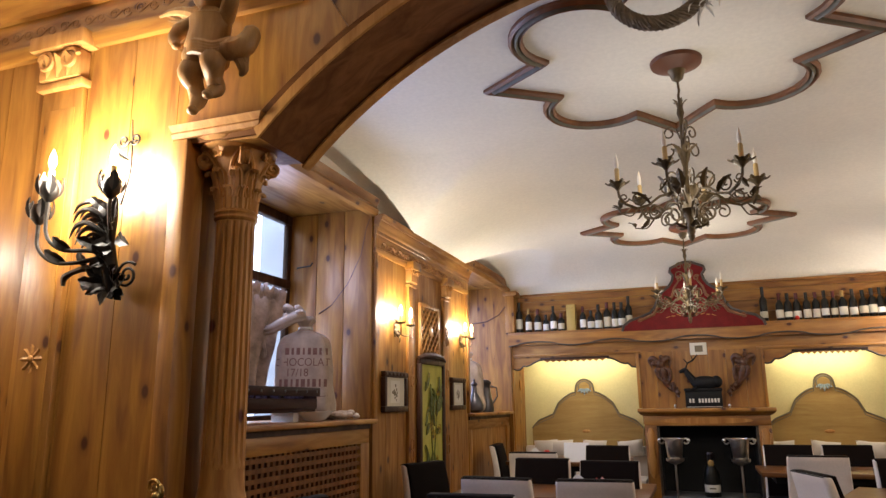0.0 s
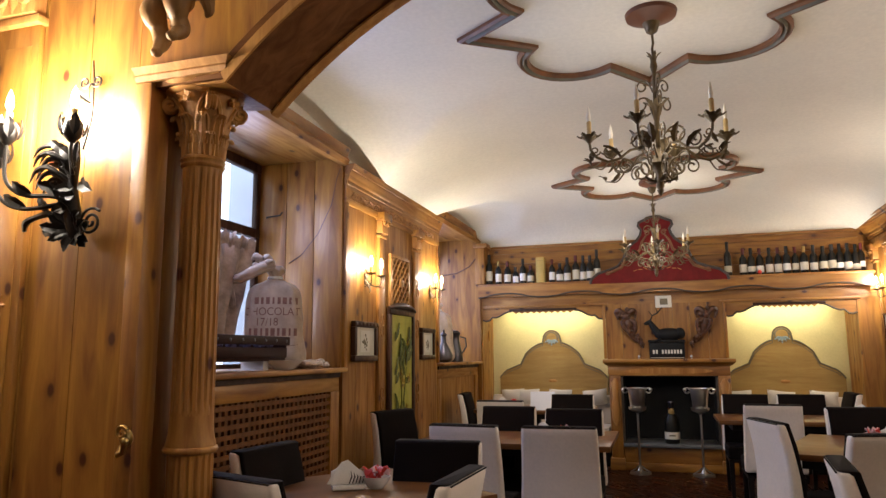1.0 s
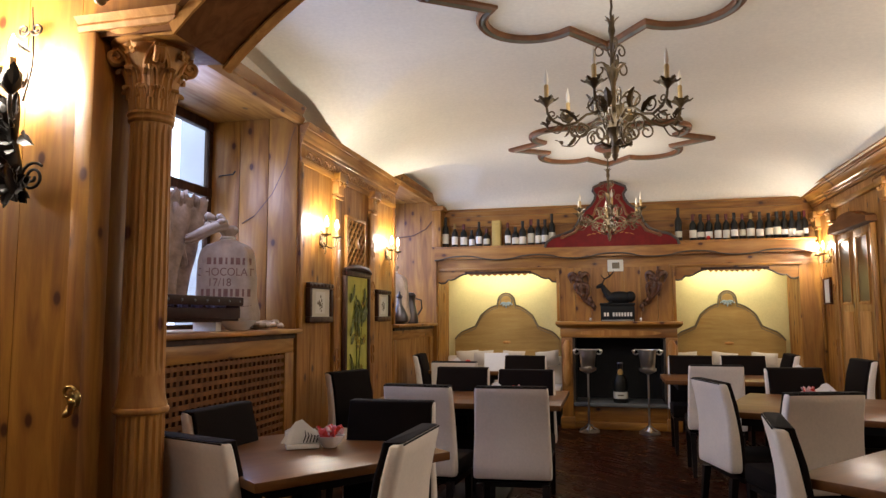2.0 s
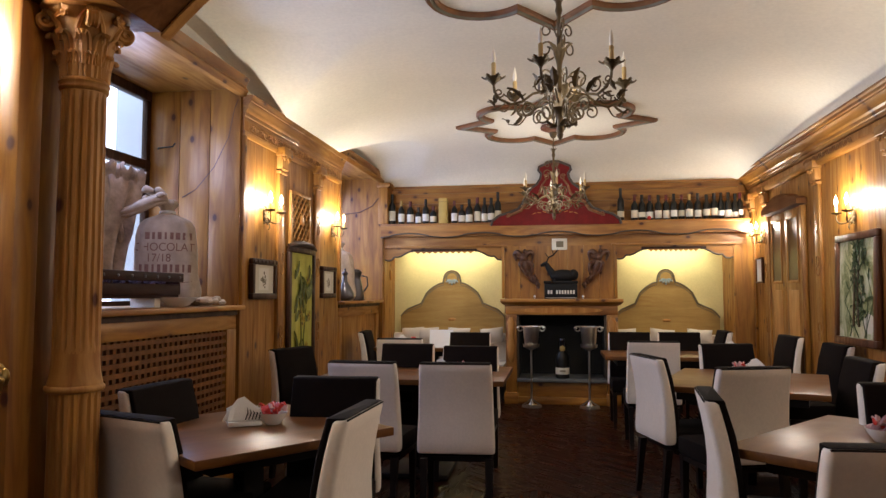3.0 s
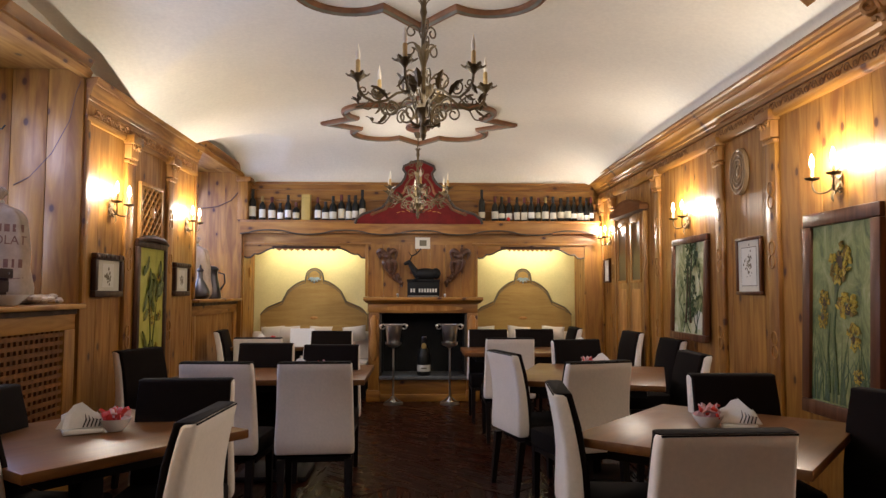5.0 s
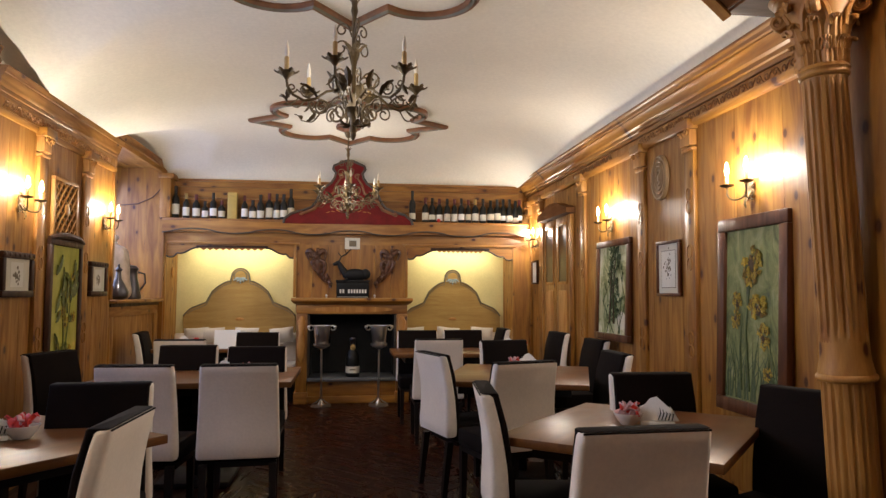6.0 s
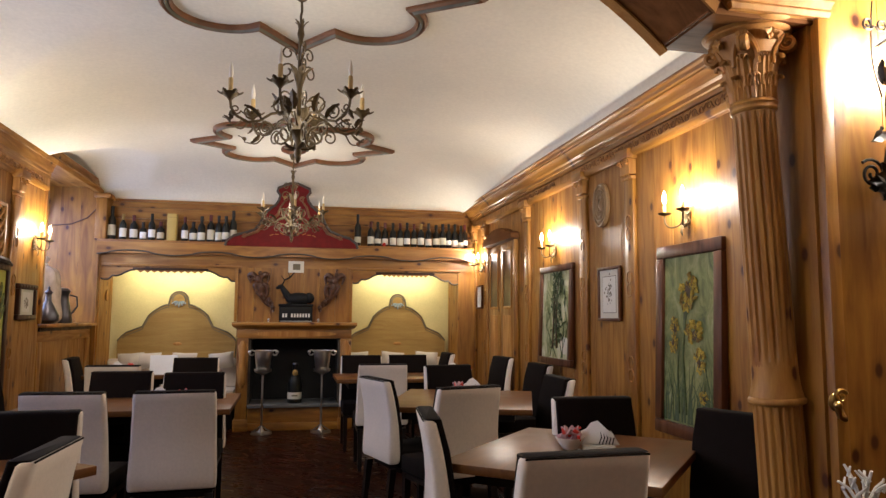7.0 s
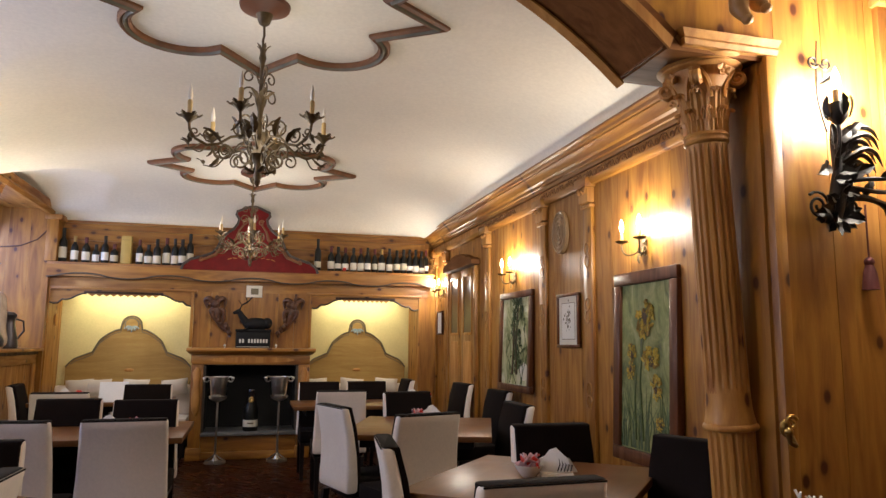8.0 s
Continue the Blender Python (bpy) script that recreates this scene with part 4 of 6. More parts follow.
def chandelier(m):
    t_ = thing("chandelier", m, "gilt wrought iron chandelier with leaf arms and ivory candle sleeves", "chandelier", "iron chandeliers")
    part("ceiling_rose", lathe(BM(), [(0.02, -0.06), (0.05, -0.055), (0.07, -0.045), (0.10, -0.035), (0.135, -0.02), (0.14, 0.0), (0.13, 0.02)], 32), ROSE, t_, "brown turned ceiling rose")
    part("canopy", lathe(BM(), [(0.008, -0.12), (0.03, -0.105), (0.045, -0.065), (0.05, -0.05)], 16), GILT, t_)
    part("chain", tube(BM(), [(0, 0, -0.11), (0.003, 0, -0.17), (-0.003, 0, -0.2), (0, 0, -0.25)], 0.007, 6), GILT, t_)
    part("stem", lathe(BM(), [(0.008, -0.98), (0.022, -0.95), (0.014, -0.9), (0.03, -0.86), (0.05, -0.83), (0.028, -0.8), (0.012, -0.77), (0.014, -0.6), (0.024, -0.55), (0.013, -0.5), (0.012, -0.33), (0.02, -0.3), (0.012, -0.25)], 14), GILT, t_)
    bm = BM()
    for k in range(5):
        a = k * 2 * math.pi / 5
        d = Vector((math.cos(a), math.sin(a), 0))
        part("crown_leaf", leaf(BM(), d * 0.01 + Vector((0, 0, -0.3)), d * 0.05 + Vector((0, 0, -0.23)), 0.014), GILT, t_)
        part("stem_leaf", leaf(BM(), d * 0.015 + Vector((0, 0, -0.60)), d * 0.085 + Vector((0, 0, -0.49)), 0.028, 0.2), GILT, t_)
        part("basket_leaf", leaf(BM(), d * 0.02 + Vector((0, 0, -0.93)), d * 0.09 + Vector((0, 0, -0.90)), 0.02, -0.2), GILT, t_)
    for k in range(6):
        a = radians(-75 + 60 * k)
        d = Vector((math.cos(a), math.sin(a), 0))
        up = Vector((0, 0, 1))
        for z, r in ((-0.40, 0.038), (-0.50, 0.045)):
            if k % 2 == 0:
                part("stem_scroll", tube(BM(), [d * 0.012 + up * (z - 0.04)] + spiral(d * (0.03 + r) + up * z, r, 1.1, -d, up, 0.4, 16, 0.35), 0.005, 5), GILT, t_)
        part("lower_scroll", tube(BM(), spiral(d * 0.10 + up * -0.86, 0.06, 1.4, d, up, 0.2, 20), 0.0065, 5), GILT, t_)
        part("arm_scroll", tube(BM(), spiral(d * 0.10 + up * -0.69, 0.055, 1.3, -d, up, 0.5, 18), 0.0055, 5), GILT, t_)
    part("finial", lathe(BM(), [(0.004, -1.0), (0.014, -0.985), (0.018, -0.97), (0.008, -0.95)], 12), GILT, t_)
    for k in range(6):
        a = radians(-105 + 60 * k)
        d = Vector((math.cos(a), math.sin(a), 0))
        up = Vector((0, 0, 1))
        pts = [d * r + up * z for r, z in ((0.03, -0.80), (0.09, -0.74), (0.15, -0.755), (0.21, -0.80), (0.27, -0.815), (0.33, -0.79), (0.36, -0.75), (0.365, -0.71))]
        sm = []
        for p0, p1 in zip(pts, pts[1:]):
            sm += [p0, p0.lerp(p1, 0.5)]
        arm = part("arm", tube(BM(), sm + [pts[-1]], 0.0075, 6), GILT, t_)
        bm = BM()
        sd = Vector((-d.y, d.x, 0))
        leaf(bm, d * 0.2 + up * -0.80, d * 0.3 + up * -0.74, 0.028, 0.15)
        leaf(bm, d * 0.12 + up * -0.75, d * 0.16 + up * -0.65, 0.026, 0.15)
        leaf(bm, d * 0.3 + up * -0.81, d * 0.38 + up * -0.84, 0.02, -0.2)
        tube(bm, spiral(d * 0.26 + up * -0.76, 0.04, 1.2, d, up, 3.6, 14), 0.005, 5)
        part("arm_leaf", bm, GILT, arm)
        part("arm_scroll", tube(BM(), spiral(d * 0.175 + up * -0.845, 0.045, 1.4, d, -up, 3.4, 18), 0.005, 5), GILT, arm)
        part("arm_scroll", tube(BM(), spiral(d * 0.335 + up * -0.755, 0.028, 1.3, d, up, 3.3, 14), 0.0045, 5), GILT, arm)
        bm = BM()
        rope(bm, [d * 0.27 + up * -0.82, d * 0.31 + up * -0.86 + sd * 0.02, d * 0.37 + up * -0.85 + sd * 0.05], [0.005, 0.004, 0.003], 5, 4)
        for f in (-1, 1):
            leaf(bm, d * 0.37 + up * -0.85 + sd * 0.05, d * 0.41 + up * -0.82 + sd * (0.05 + 0.02 * f), 0.014, 0.2)
            leaf(bm, d * 0.355 + up * -0.76, d * 0.35 + up * -0.80 + sd * 0.05 * f, 0.015, -0.2)
        part("leaf_spray", bm, GILT, arm)
        cup = part("cup", lathe(BM(), [(0.008, -0.715), (0.02, -0.70), (0.04, -0.685), (0.046, -0.675), (0.03, -0.68), (0.014, -0.68)], 12, d * 0.365), GILT, arm)
        bm = BM()
        for j in range(6):
            b_ = j * math.pi / 3
            e = Vector((math.cos(b_), math.sin(b_), 0))
            leaf(bm, d * 0.365 + e * 0.025 + up * -0.69, d * 0.365 + e * 0.066 + up * -0.668, 0.018, -0.15)
        part("cup_petals", bm, GILT, arm)
        part("candle", lathe(BM(), [(0.0125, -0.68), (0.0125, -0.60), (0.009, -0.595)], 10, d * 0.365), WAX, arm, "ivory candle sleeve")
        part("bulb", lathe(BM(), [(0.007, -0.596), (0.0125, -0.575), (0.009, -0.545), (0.001, -0.51)], 10, d * 0.365), BULB_DIM, arm, "flame shaped bulb, faintly glowing")
    # fill lamp added to brighten the ceiling; this chandelier's own bulbs are off
    lamp("chandelier_light", "POINT", m @ Matrix.Translation((0.0, 0.0, -0.74)), CHANDELIER_W, WARM, 0.3)
    return t_


ch = chandelier(pose(0.02, 3.60, 3.12) @ Matrix.Diagonal((0.95, 0.95, 0.98, 1)))
copy_thing(ch, pose(-0.02, 7.35, 3.10, 0, 0, 20))
lamp("chandelier_light", "POINT", pose(-0.02, 7.35, 2.36), CHANDELIER_W * 2.0, WARM, 0.3)

# ---- wall sconces ----


def sconce(m, group="two-arm wall sconces", watt=1.0):
    """Origin on the wall; y runs out of the wall."""
    t_ = thing("wall_sconce", m, "two-arm gilt iron wall sconce with lit candle bulbs", "wall lamp", group)
    part("backplate", ball(BM(), (0, 0.012, 0), 0.05, (0.6, 0.25, 1.0)), GILT, t_)
    bm = BM()
    for s in (-1, 1):
        for q in (1, -1):
            tube(bm, spiral((s * 0.03, 0.02, q * 0.035), 0.035, 1.3, (s, 0, 0), (0, 0, q), 1.2, 16), 0.005, 5)
    leaf(bm, (0, 0.02, -0.04), (0, 0.03, -0.12), 0.02)
    part("scroll", bm, GILT, t_)
    for s in (-1, 1):
        pts = [(s * 0.02, 0.02, -0.02), (s * 0.04, 0.05, -0.055), (s * 0.075, 0.085, -0.06), (s * 0.10, 0.10, -0.03), (s * 0.105, 0.10, 0.02)]
        arm = part("arm", rope(BM(), pts, 0.006, 6), GILT, t_)
        part("drip_pan", lathe(BM(), [(0.006, 0.015), (0.034, 0.022), (0.043, 0.032), (0.012, 0.028)], 14, (s * 0.105, 0.10, 0)), GILT, arm)
        part("candle", lathe(BM(), [(0.011, 0.026), (0.011, 0.085), (0.008, 0.09)], 10, (s * 0.105, 0.10, 0)), WAX, arm)
        bl = part("bulb", lathe(BM(), [(0.007, 0.09), (0.015, 0.115), (0.011, 0.15), (0.001, 0.175)], 10, (s * 0.105, 0.10, 0)), BULB, arm, "lit flame bulb")
        bl.visible_shadow = False
    for s in (-1, 1):
        lamp("sconce_light", "POINT", m @ Matrix.Translation((s * 0.105, 0.10, 0.13)), SCONCE_W / 2 * watt, WARM, 0.02)
    return t_


for y, z in ((8.57, 2.0), (6.05, 1.98), (3.83, 1.98)):
    sconce(pose(XR, y, z, 0, 0, 90))
for y, z in ((5.17, 1.97), (6.84, 2.0)):
    sconce(pose(XL, y, z, 0, 0, -90))


def big_sconce(m, s):
    """Origin on the wall, y out of it."""
    t_ = thing("leaf_sconce", m, "large dark wrought iron wall sconce with leaves and tulip candle cups", "wall lamp", "leaf sconces beside the arch")
    rg = random.Random(21)
    o = -s
    part("core", rope(BM(), [(0, 0.05, -0.21), (0.005 * o, 0.07, -0.12), (0.012 * o, 0.08, 0.0), (0, 0.08, 0.1), (0, 0.08, 0.18)], [0.026, 0.034, 0.024, 0.018, 0.012], 10), IRON, t_)
    bm = BM()
    for k in range(20):
        a = radians(-170 + 17 * k)
        r = rg.uniform(0.07, 0.12)
        b0 = Vector((0.02 * math.cos(a), 0.06, -0.18))
        leaf(bm, b0, b0 + Vector((r * math.cos(a), rg.uniform(0.0, 0.06), 0.75 * r * math.sin(a))), rg.uniform(0.018, 0.03), rg.uniform(-0.2, 0.3), (0, 1, 0))
    part("base_leaves", bm, IRON, t_)
    for q in (-1, 1):
        part("scroll", tube(BM(), spiral((q * 0.075, 0.06, -0.145), 0.058, 1.9, (q, 0, 0), (0, 0, 1), 0.8, 30, 0.15), 0.006, 6), IRON, t_)
    part("side_leaf", leaf(BM(), (-o * 0.03, 0.07, 0.02), (-o * 0.13, 0.10, -0.04), 0.03, 0.2, (0, 1, 0)), IRON, t_)
    for k in range(8):
        z0, reach, top = -0.02 + 0.022 * k, 0.13 + 0.012 * ((k * 5) % 4), 0.05 - 0.003 * k
        w = (0.10 + 0.02 * (k % 3))
        line = [(o * 0.01, w * 0.7, z0), (o * reach * 0.45, w, z0 + top), (o * reach * 0.85, w, z0 + top * 0.8), (o * reach * 1.05, w, z0 - 0.015)]
        part("arching_blade", rope(BM(), line, [0.007, 0.012, 0.009, 0.002], 5, 4), IRON, t_)
    for k in range(30):
        b0 = Vector((rg.uniform(-0.025, 0.03) * o, 0.085, rg.uniform(-0.16, 0.16)))
        part("leaf", leaf(BM(), b0, b0 + Vector((o * rg.uniform(-0.05, 0.10), rg.uniform(0.0, 0.05), rg.uniform(-0.03, 0.09))), rg.uniform(0.018, 0.028), rg.uniform(-0.2, 0.3), (0, 1, 0)), IRON, t_)
    part("low_branch", rope(BM(), [(o * 0.02, 0.05, -0.12), (o * 0.10, 0.08, -0.105), (o * 0.18, 0.08, -0.115), (o * 0.23, 0.08, -0.135), (o * 0.235, 0.08, -0.17)], [0.01, 0.016, 0.012, 0.014, 0.008], 6), IRON, t_)
    part("low_branch_leaf", leaf(BM(), (o * 0.11, 0.08, -0.10), (o * 0.145, 0.09, -0.03), 0.022, 0.2, (0, 1, 0)), IRON, t_)
    part("crown_stem", rope(BM(), [(0, 0.05, 0.16), (-o * 0.015, 0.03, 0.30), (-o * 0.01, 0.025, 0.44), (0.0, 0.025, 0.55)], [0.006, 0.005, 0.004, 0.003], 5), IRON, t_)
    for q in (-1, 1):
        part("crown_scroll", tube(BM(), spiral((q * 0.03, 0.03, 0.455), 0.028, 1.4, (q, 0, 0), (0, 0, 1), 3.4, 18), 0.005, 5), IRON, t_)
    part("crown_leaf", leaf(BM(), (-o * 0.01, 0.03, 0.36), (o * 0.05, 0.05, 0.42), 0.012, 0.2, (0, 1, 0)), IRON, t_)
    for x, y, z, low in ((0.35, 0.13, 0.125, -0.06), (0.25, 0.18, 0.20, -0.02), (-0.045, 0.15, 0.19, 0.06)):
        x *= o
        line = [(o * 0.01, 0.06, -0.05), (x * 0.35, 0.06 + y * 0.3, low - 0.02), (x * 0.75, y * 0.85, low - 0.015), (x * 0.97, y, low + 0.05), (x, y, z - 0.03)]
        arm = part("arm", rope(BM(), line, [0.012, 0.010, 0.008, 0.008, 0.009], 7), IRON, t_)
        part("arm_leaf", leaf(BM(), (x * 0.6, y * 0.7, low - 0.02), (x * 0.85, y * 0.9, low + 0.04), 0.022, 0.25, (0, 1, 0)), IRON, arm)
        part("tulip_cup", lathe(BM(), [(0.006, z - 0.04), (0.016, z - 0.03), (0.034, z - 0.01), (0.036, z + 0.02), (0.027, z + 0.05), (0.022, z + 0.045), (0.012, z + 0.02)], 14, (x, y, 0)), IRON, arm)
        bm = BM()
        for k in range(5):
            a = k * 2 * math.pi / 5
            e = Vector((math.cos(a), math.sin(a), 0))
            leaf(bm, Vector((x, y, z - 0.01)) + e * 0.034, Vector((x, y, z + 0.075)) + e * 0.036, 0.02, 0.12, e)
        part("tulip_petals", bm, IRON, arm)
        part("candle", lathe(BM(), [(0.014, z + 0.02), (0.014, z + 0.10), (0.009, z + 0.105)], 10, (x, y, 0)), WAX, arm)
        bl = part("bulb", lathe(BM(), [(0.007, z + 0.105), (0.016, z + 0.13), (0.012, z + 0.165), (0.001, z + 0.195)], 10, (x, y, 0)), BULB, arm, "lit flame bulb")
        bl.visible_shadow = False
    lamp("leaf_sconce_light", "POINT", m @ Matrix.Translation((o * 0.12, 0.19, 0.33)), BIG_SCONCE_W, WARM, 0.14)
    return t_


big_sconce(pose(-2.215, AF, 2.03, 0, 0, 180), -1)
big_sconce(pose(2.19, AF, 2.04, 0, 0, 180), 1)

# made-up sconces, one on each unseen entrance side wall, added to light the arch wall
sconce(pose(3.3, 1.45, 2.0, 0, 0, 90), "two-arm wall sconces", 0.08)
sconce(pose(-3.5, 1.82, 2.0, 0, 0, -90), "two-arm wall sconces", 0.7)

# ---- furniture ----


def chair(m, label):
    t_ = thing("dining_chair", m, label, "chair", "high-back dining chairs")
    w = 0.222

    def shell(rows, r):
        """Cushioned slab through rows of height, outer and inner depth and half width, its upright edges rounded."""
        bm, rings = BM(), []
        for z, yo, yi, ww in rows:
            q = min(r, (yi - yo) * 0.45)
            ring = []
            for cx, cy, a0 in ((-ww + q, yo + q, 180), (ww - q, yo + q, 270), (ww - q, yi - q, 0), (-ww + q, yi - q, 90)):
                for j in range(5):
                    a = radians(a0 + 22.5 * j)
                    ring.append(bm.verts.new((cx + q * math.cos(a), cy + q * math.sin(a), z)))
            rings.append(ring)
        skin(bm, rings)
        return bm
    part("back_shell", shell([(0.392, -0.228, -0.172, w), (0.396, -0.236, -0.164, w + 0.008), (0.41, -0.240, -0.158, w + 0.012), (0.46, -0.241, -0.156, w + 0.012), (0.54, -0.237, -0.159, w + 0.009), (0.63, -0.235, -0.165, w + 0.005), (0.72, -0.242, -0.178, w + 0.003), (0.81, -0.257, -0.195, w), (0.88, -0.272, -0.212, w - 0.002), (0.918, -0.281, -0.223, w - 0.004), (0.927, -0.280, -0.228, w - 0.007), (0.931, -0.275, -0.232, w - 0.013)], 0.02), CREAM, t_, "cream leatherette back")
    part("back_pad", shell([(0.46, -0.162, -0.132, w - 0.006), (0.6, -0.166, -0.134, w - 0.008), (0.8, -0.194, -0.165, w - 0.010), (0.918, -0.224, -0.198, w - 0.012), (0.929, -0.262, -0.200, w - 0.011), (0.934, -0.277, -0.204, w - 0.010), (0.938, -0.270, -0.212, w - 0.016)], 0.010), BROWN, t_, "dark brown cloth inner back")
    part("piping", tube(BM(), [(-w + 0.012, -0.279, 0.929), (w - 0.012, -0.279, 0.929)], 0.0035, 5), BROWN, t_)
    part("seat", box(BM(), -w, w, -0.16, 0.24, 0.36, 0.475, 0.018), BROWN, t_, "dark brown cloth seat")
    part("seat_rail", box(BM(), -w + 0.008, w - 0.008, -0.15, 0.225, 0.33, 0.36), BLACKWOOD, t_)
    for x in (-0.195, 0.195):
        for y, y2 in ((-0.2, -0.24), (0.205, 0.21)):
            bm = BM()
            rings = []
            for z, yy, r in ((0, y2, 0.016), (0.36, y, 0.022)):
                rings.append([bm.verts.new((x + a * r, yy + b * r, z)) for a, b in ((-1, -1), (1, -1), (1, 1), (-1, 1))])
            skin(bm, rings)
            part("leg", bm, BLACKWOOD, t_)
    return t_


K1 = 0.953
SEATS = [  # x, y of the top of the back, and the way the sitter faces (0 is to the fireplace)
    (-0.61, 4.15, 4), (-1.19, 4.15, -4), (0.56, 4.83, -73), (1.085, 4.15, 17), (0.922, 2.06, 3), (0.585, 3.08, -96),
    (1.588, 3.55, 178), (-1.10, 3.41, 183), (-0.70, 2.47, 88), (-1.635, 2.44, -18), (-1.864, 3.0, -97),
    (-2.05, 5.14, -110), (-2.14, 7.54, -85), (2.28, 7.3, 95), (2.28, 6.14, 93), (1.93, 4.78, 90),
    (0.82, 6.27, 0), (1.36, 6.10, 190), (0.76, 7.75, 180), (1.28, 7.80, 180), (-1.22, 5.70, 180), (-0.68, 5.53, 180),
    (-0.92, 7.46, 180), (-1.45, 6.35, 0), (1.86, 8.15, 90), (2.03, 2.84, 116),
]
ch0 = None
LABELS = ("high-back dining chair, cream back, dark brown seat, at a table", "cream and dark brown upholstered dining chair beside panelled wall")
for x, y, a in SEATS:
    m = pose(x, y, 0, 0, 0, a) @ pose(0, 0.27, 0) @ Matrix.Diagonal((1, 1, 0.95 if a == -18 else 1, 1))
    if ch0 is None:
        ch0 = chair(m, LABELS[0])
        first = ch0
    else:
        ch0 = copy_thing(first, m)
        ch0["label"] = LABELS[1] if abs(x) > 1.88 else LABELS[0]


def table(cx, cy, lx, ly, a, label):
    t_ = thing("dining_table", pose(cx, cy, 0, 0, 0, a), label, "table", "dining tables")
    part("tabletop", box(BM(), -lx / 2, lx / 2, -ly / 2, ly / 2, 0.712, 0.75, 0.004), TABLE, t_)
    part("apron", box(BM(), -lx / 2 + 0.12, lx / 2 - 0.12, -ly / 2 + 0.12, ly / 2 - 0.12, 0.65, 0.711), BLACKWOOD, t_)
    part("pedestal", box(BM(), -0.05, 0.05, -0.05, 0.05, 0.04, 0.65, 0.006), BLACKWOOD, t_)
    part("foot_plate", box(BM(), -0.25, 0.25, -0.25, 0.25, 0, 0.04, 0.01), BLACKWOOD, t_)
    return t_


table(-1.39, 3.02, 0.93, 0.93, 53, "square brown wooden table turned corner to the aisle")
table(1.323, 3.05, 1.07, 0.92, 50, "square brown wooden table turned corner to the aisle")
table(1.294, 5.18, 1.02, 1.2, -19, "square brown wooden table set slightly askew")
table(-1.05, 5.31, 1.36, 0.98, 0, "long brown wooden table set for guests")
table(1.1, 7.25, 1.3, 0.75, 0, "brown wooden table near the alcove")
table(-1.4, 8.0, 1.3, 0.75, 0, "brown wooden table near the alcove")


def table_set(x, y, a, red, z=0.752):
    """Napkin holder and a bowl of sachets on a table."""
    n = thing("napkin_holder", pose(x, y, z, 0, 0, a), "folded white paper napkins standing on a small white dish", "napkins", "napkins on tables")
    part("dish", box(BM(), -0.075, 0.075, -0.055, 0.055, 0, 0.022, 0.006), PORCELAIN, n)
    for k in range(6):
        d = -0.045 + 0.016 * k
        e = 0.012 * (k % 3)
        bm = prism(BM(), [(-0.095 + e, 0.02), (0.085 + e * 0.5, 0.02), (0.065, 0.05 + e), (0.04 + e, 0.09 - e), (0.0, 0.125 - 0.007 * k), (-0.03, 0.115 - e), (-0.065 - e * 0.4, 0.07)], "y", d, d + 0.005)
        part("napkin", bm, NAPKIN, n, at=pose(0, 0, 0, 4 * (k - 2.5), 0, 5 * ((k * 7) % 4 - 1.5)))
    for j in range(5):
        part("print_stripe", tube(BM(), [(0.0 + 0.015 * j, -0.056, 0.03), (0.012 + 0.014 * j, -0.053, 0.06), (0.008 + 0.013 * j, -0.05, 0.085 - 0.008 * j)], [0.0025, 0.003, 0.001], 5), INK, n)
    b_ = thing("sachet_bowl", pose(x, y, z, 0, 0, a) @ pose(0.125 if red else -0.13, -0.035, 0), "small white bowl filled with coloured sachets", "bowl", "bowls on tables")
    part("bowl", lathe(BM(), [(0.03, 0), (0.035, 0.004), (0.055, 0.03), (0.068, 0.055), (0.065, 0.055), (0.05, 0.03), (0.02, 0.012)], 24), PORCELAIN, b_)
    rng = random.Random(int(x * 100) + 7)
    for k in range(22):
        bm = box(BM(), -0.028, 0.028, -0.003, 0.003, -0.013, 0.013, 0.0015)
        q = pose(rng.uniform(-0.038, 0.038), rng.uniform(-0.038, 0.038), rng.uniform(0.05, 0.085), rng.uniform(-70, 70), rng.uniform(-60, 60), rng.uniform(0, 180))
        part("sachet", bm, (REDPACK if rng.random() < (0.85 if red else 0.3) else PINKPACK), b_, at=q)


table_set(-1.43, 3.05, 30, True)
table_set(1.42, 3.08, -20, False)
table_set(-0.84, 5.05, 20, True)
table_set(1.42, 5.4, 0, False)
table_set(-1.75, 7.9, 0, True)
table_set(1.0, 7.3, 0, True)
table_set(1.7, 7.3, 0, True)
card = thing("menu_card", pose(-1.28, 7.75, 0.752), "standing white folded menu card on a table", "menu")
for s in (-1, 1):
    part("leaf_sheet", prism(BM(), [(-0.13, 0), (0.13, 0), (0.13, 0.2), (-0.13, 0.2)], "y", 0, 0.003), SCREENW, card, at=pose(0, s * 0.05, 0, s * 14, 0, 4))

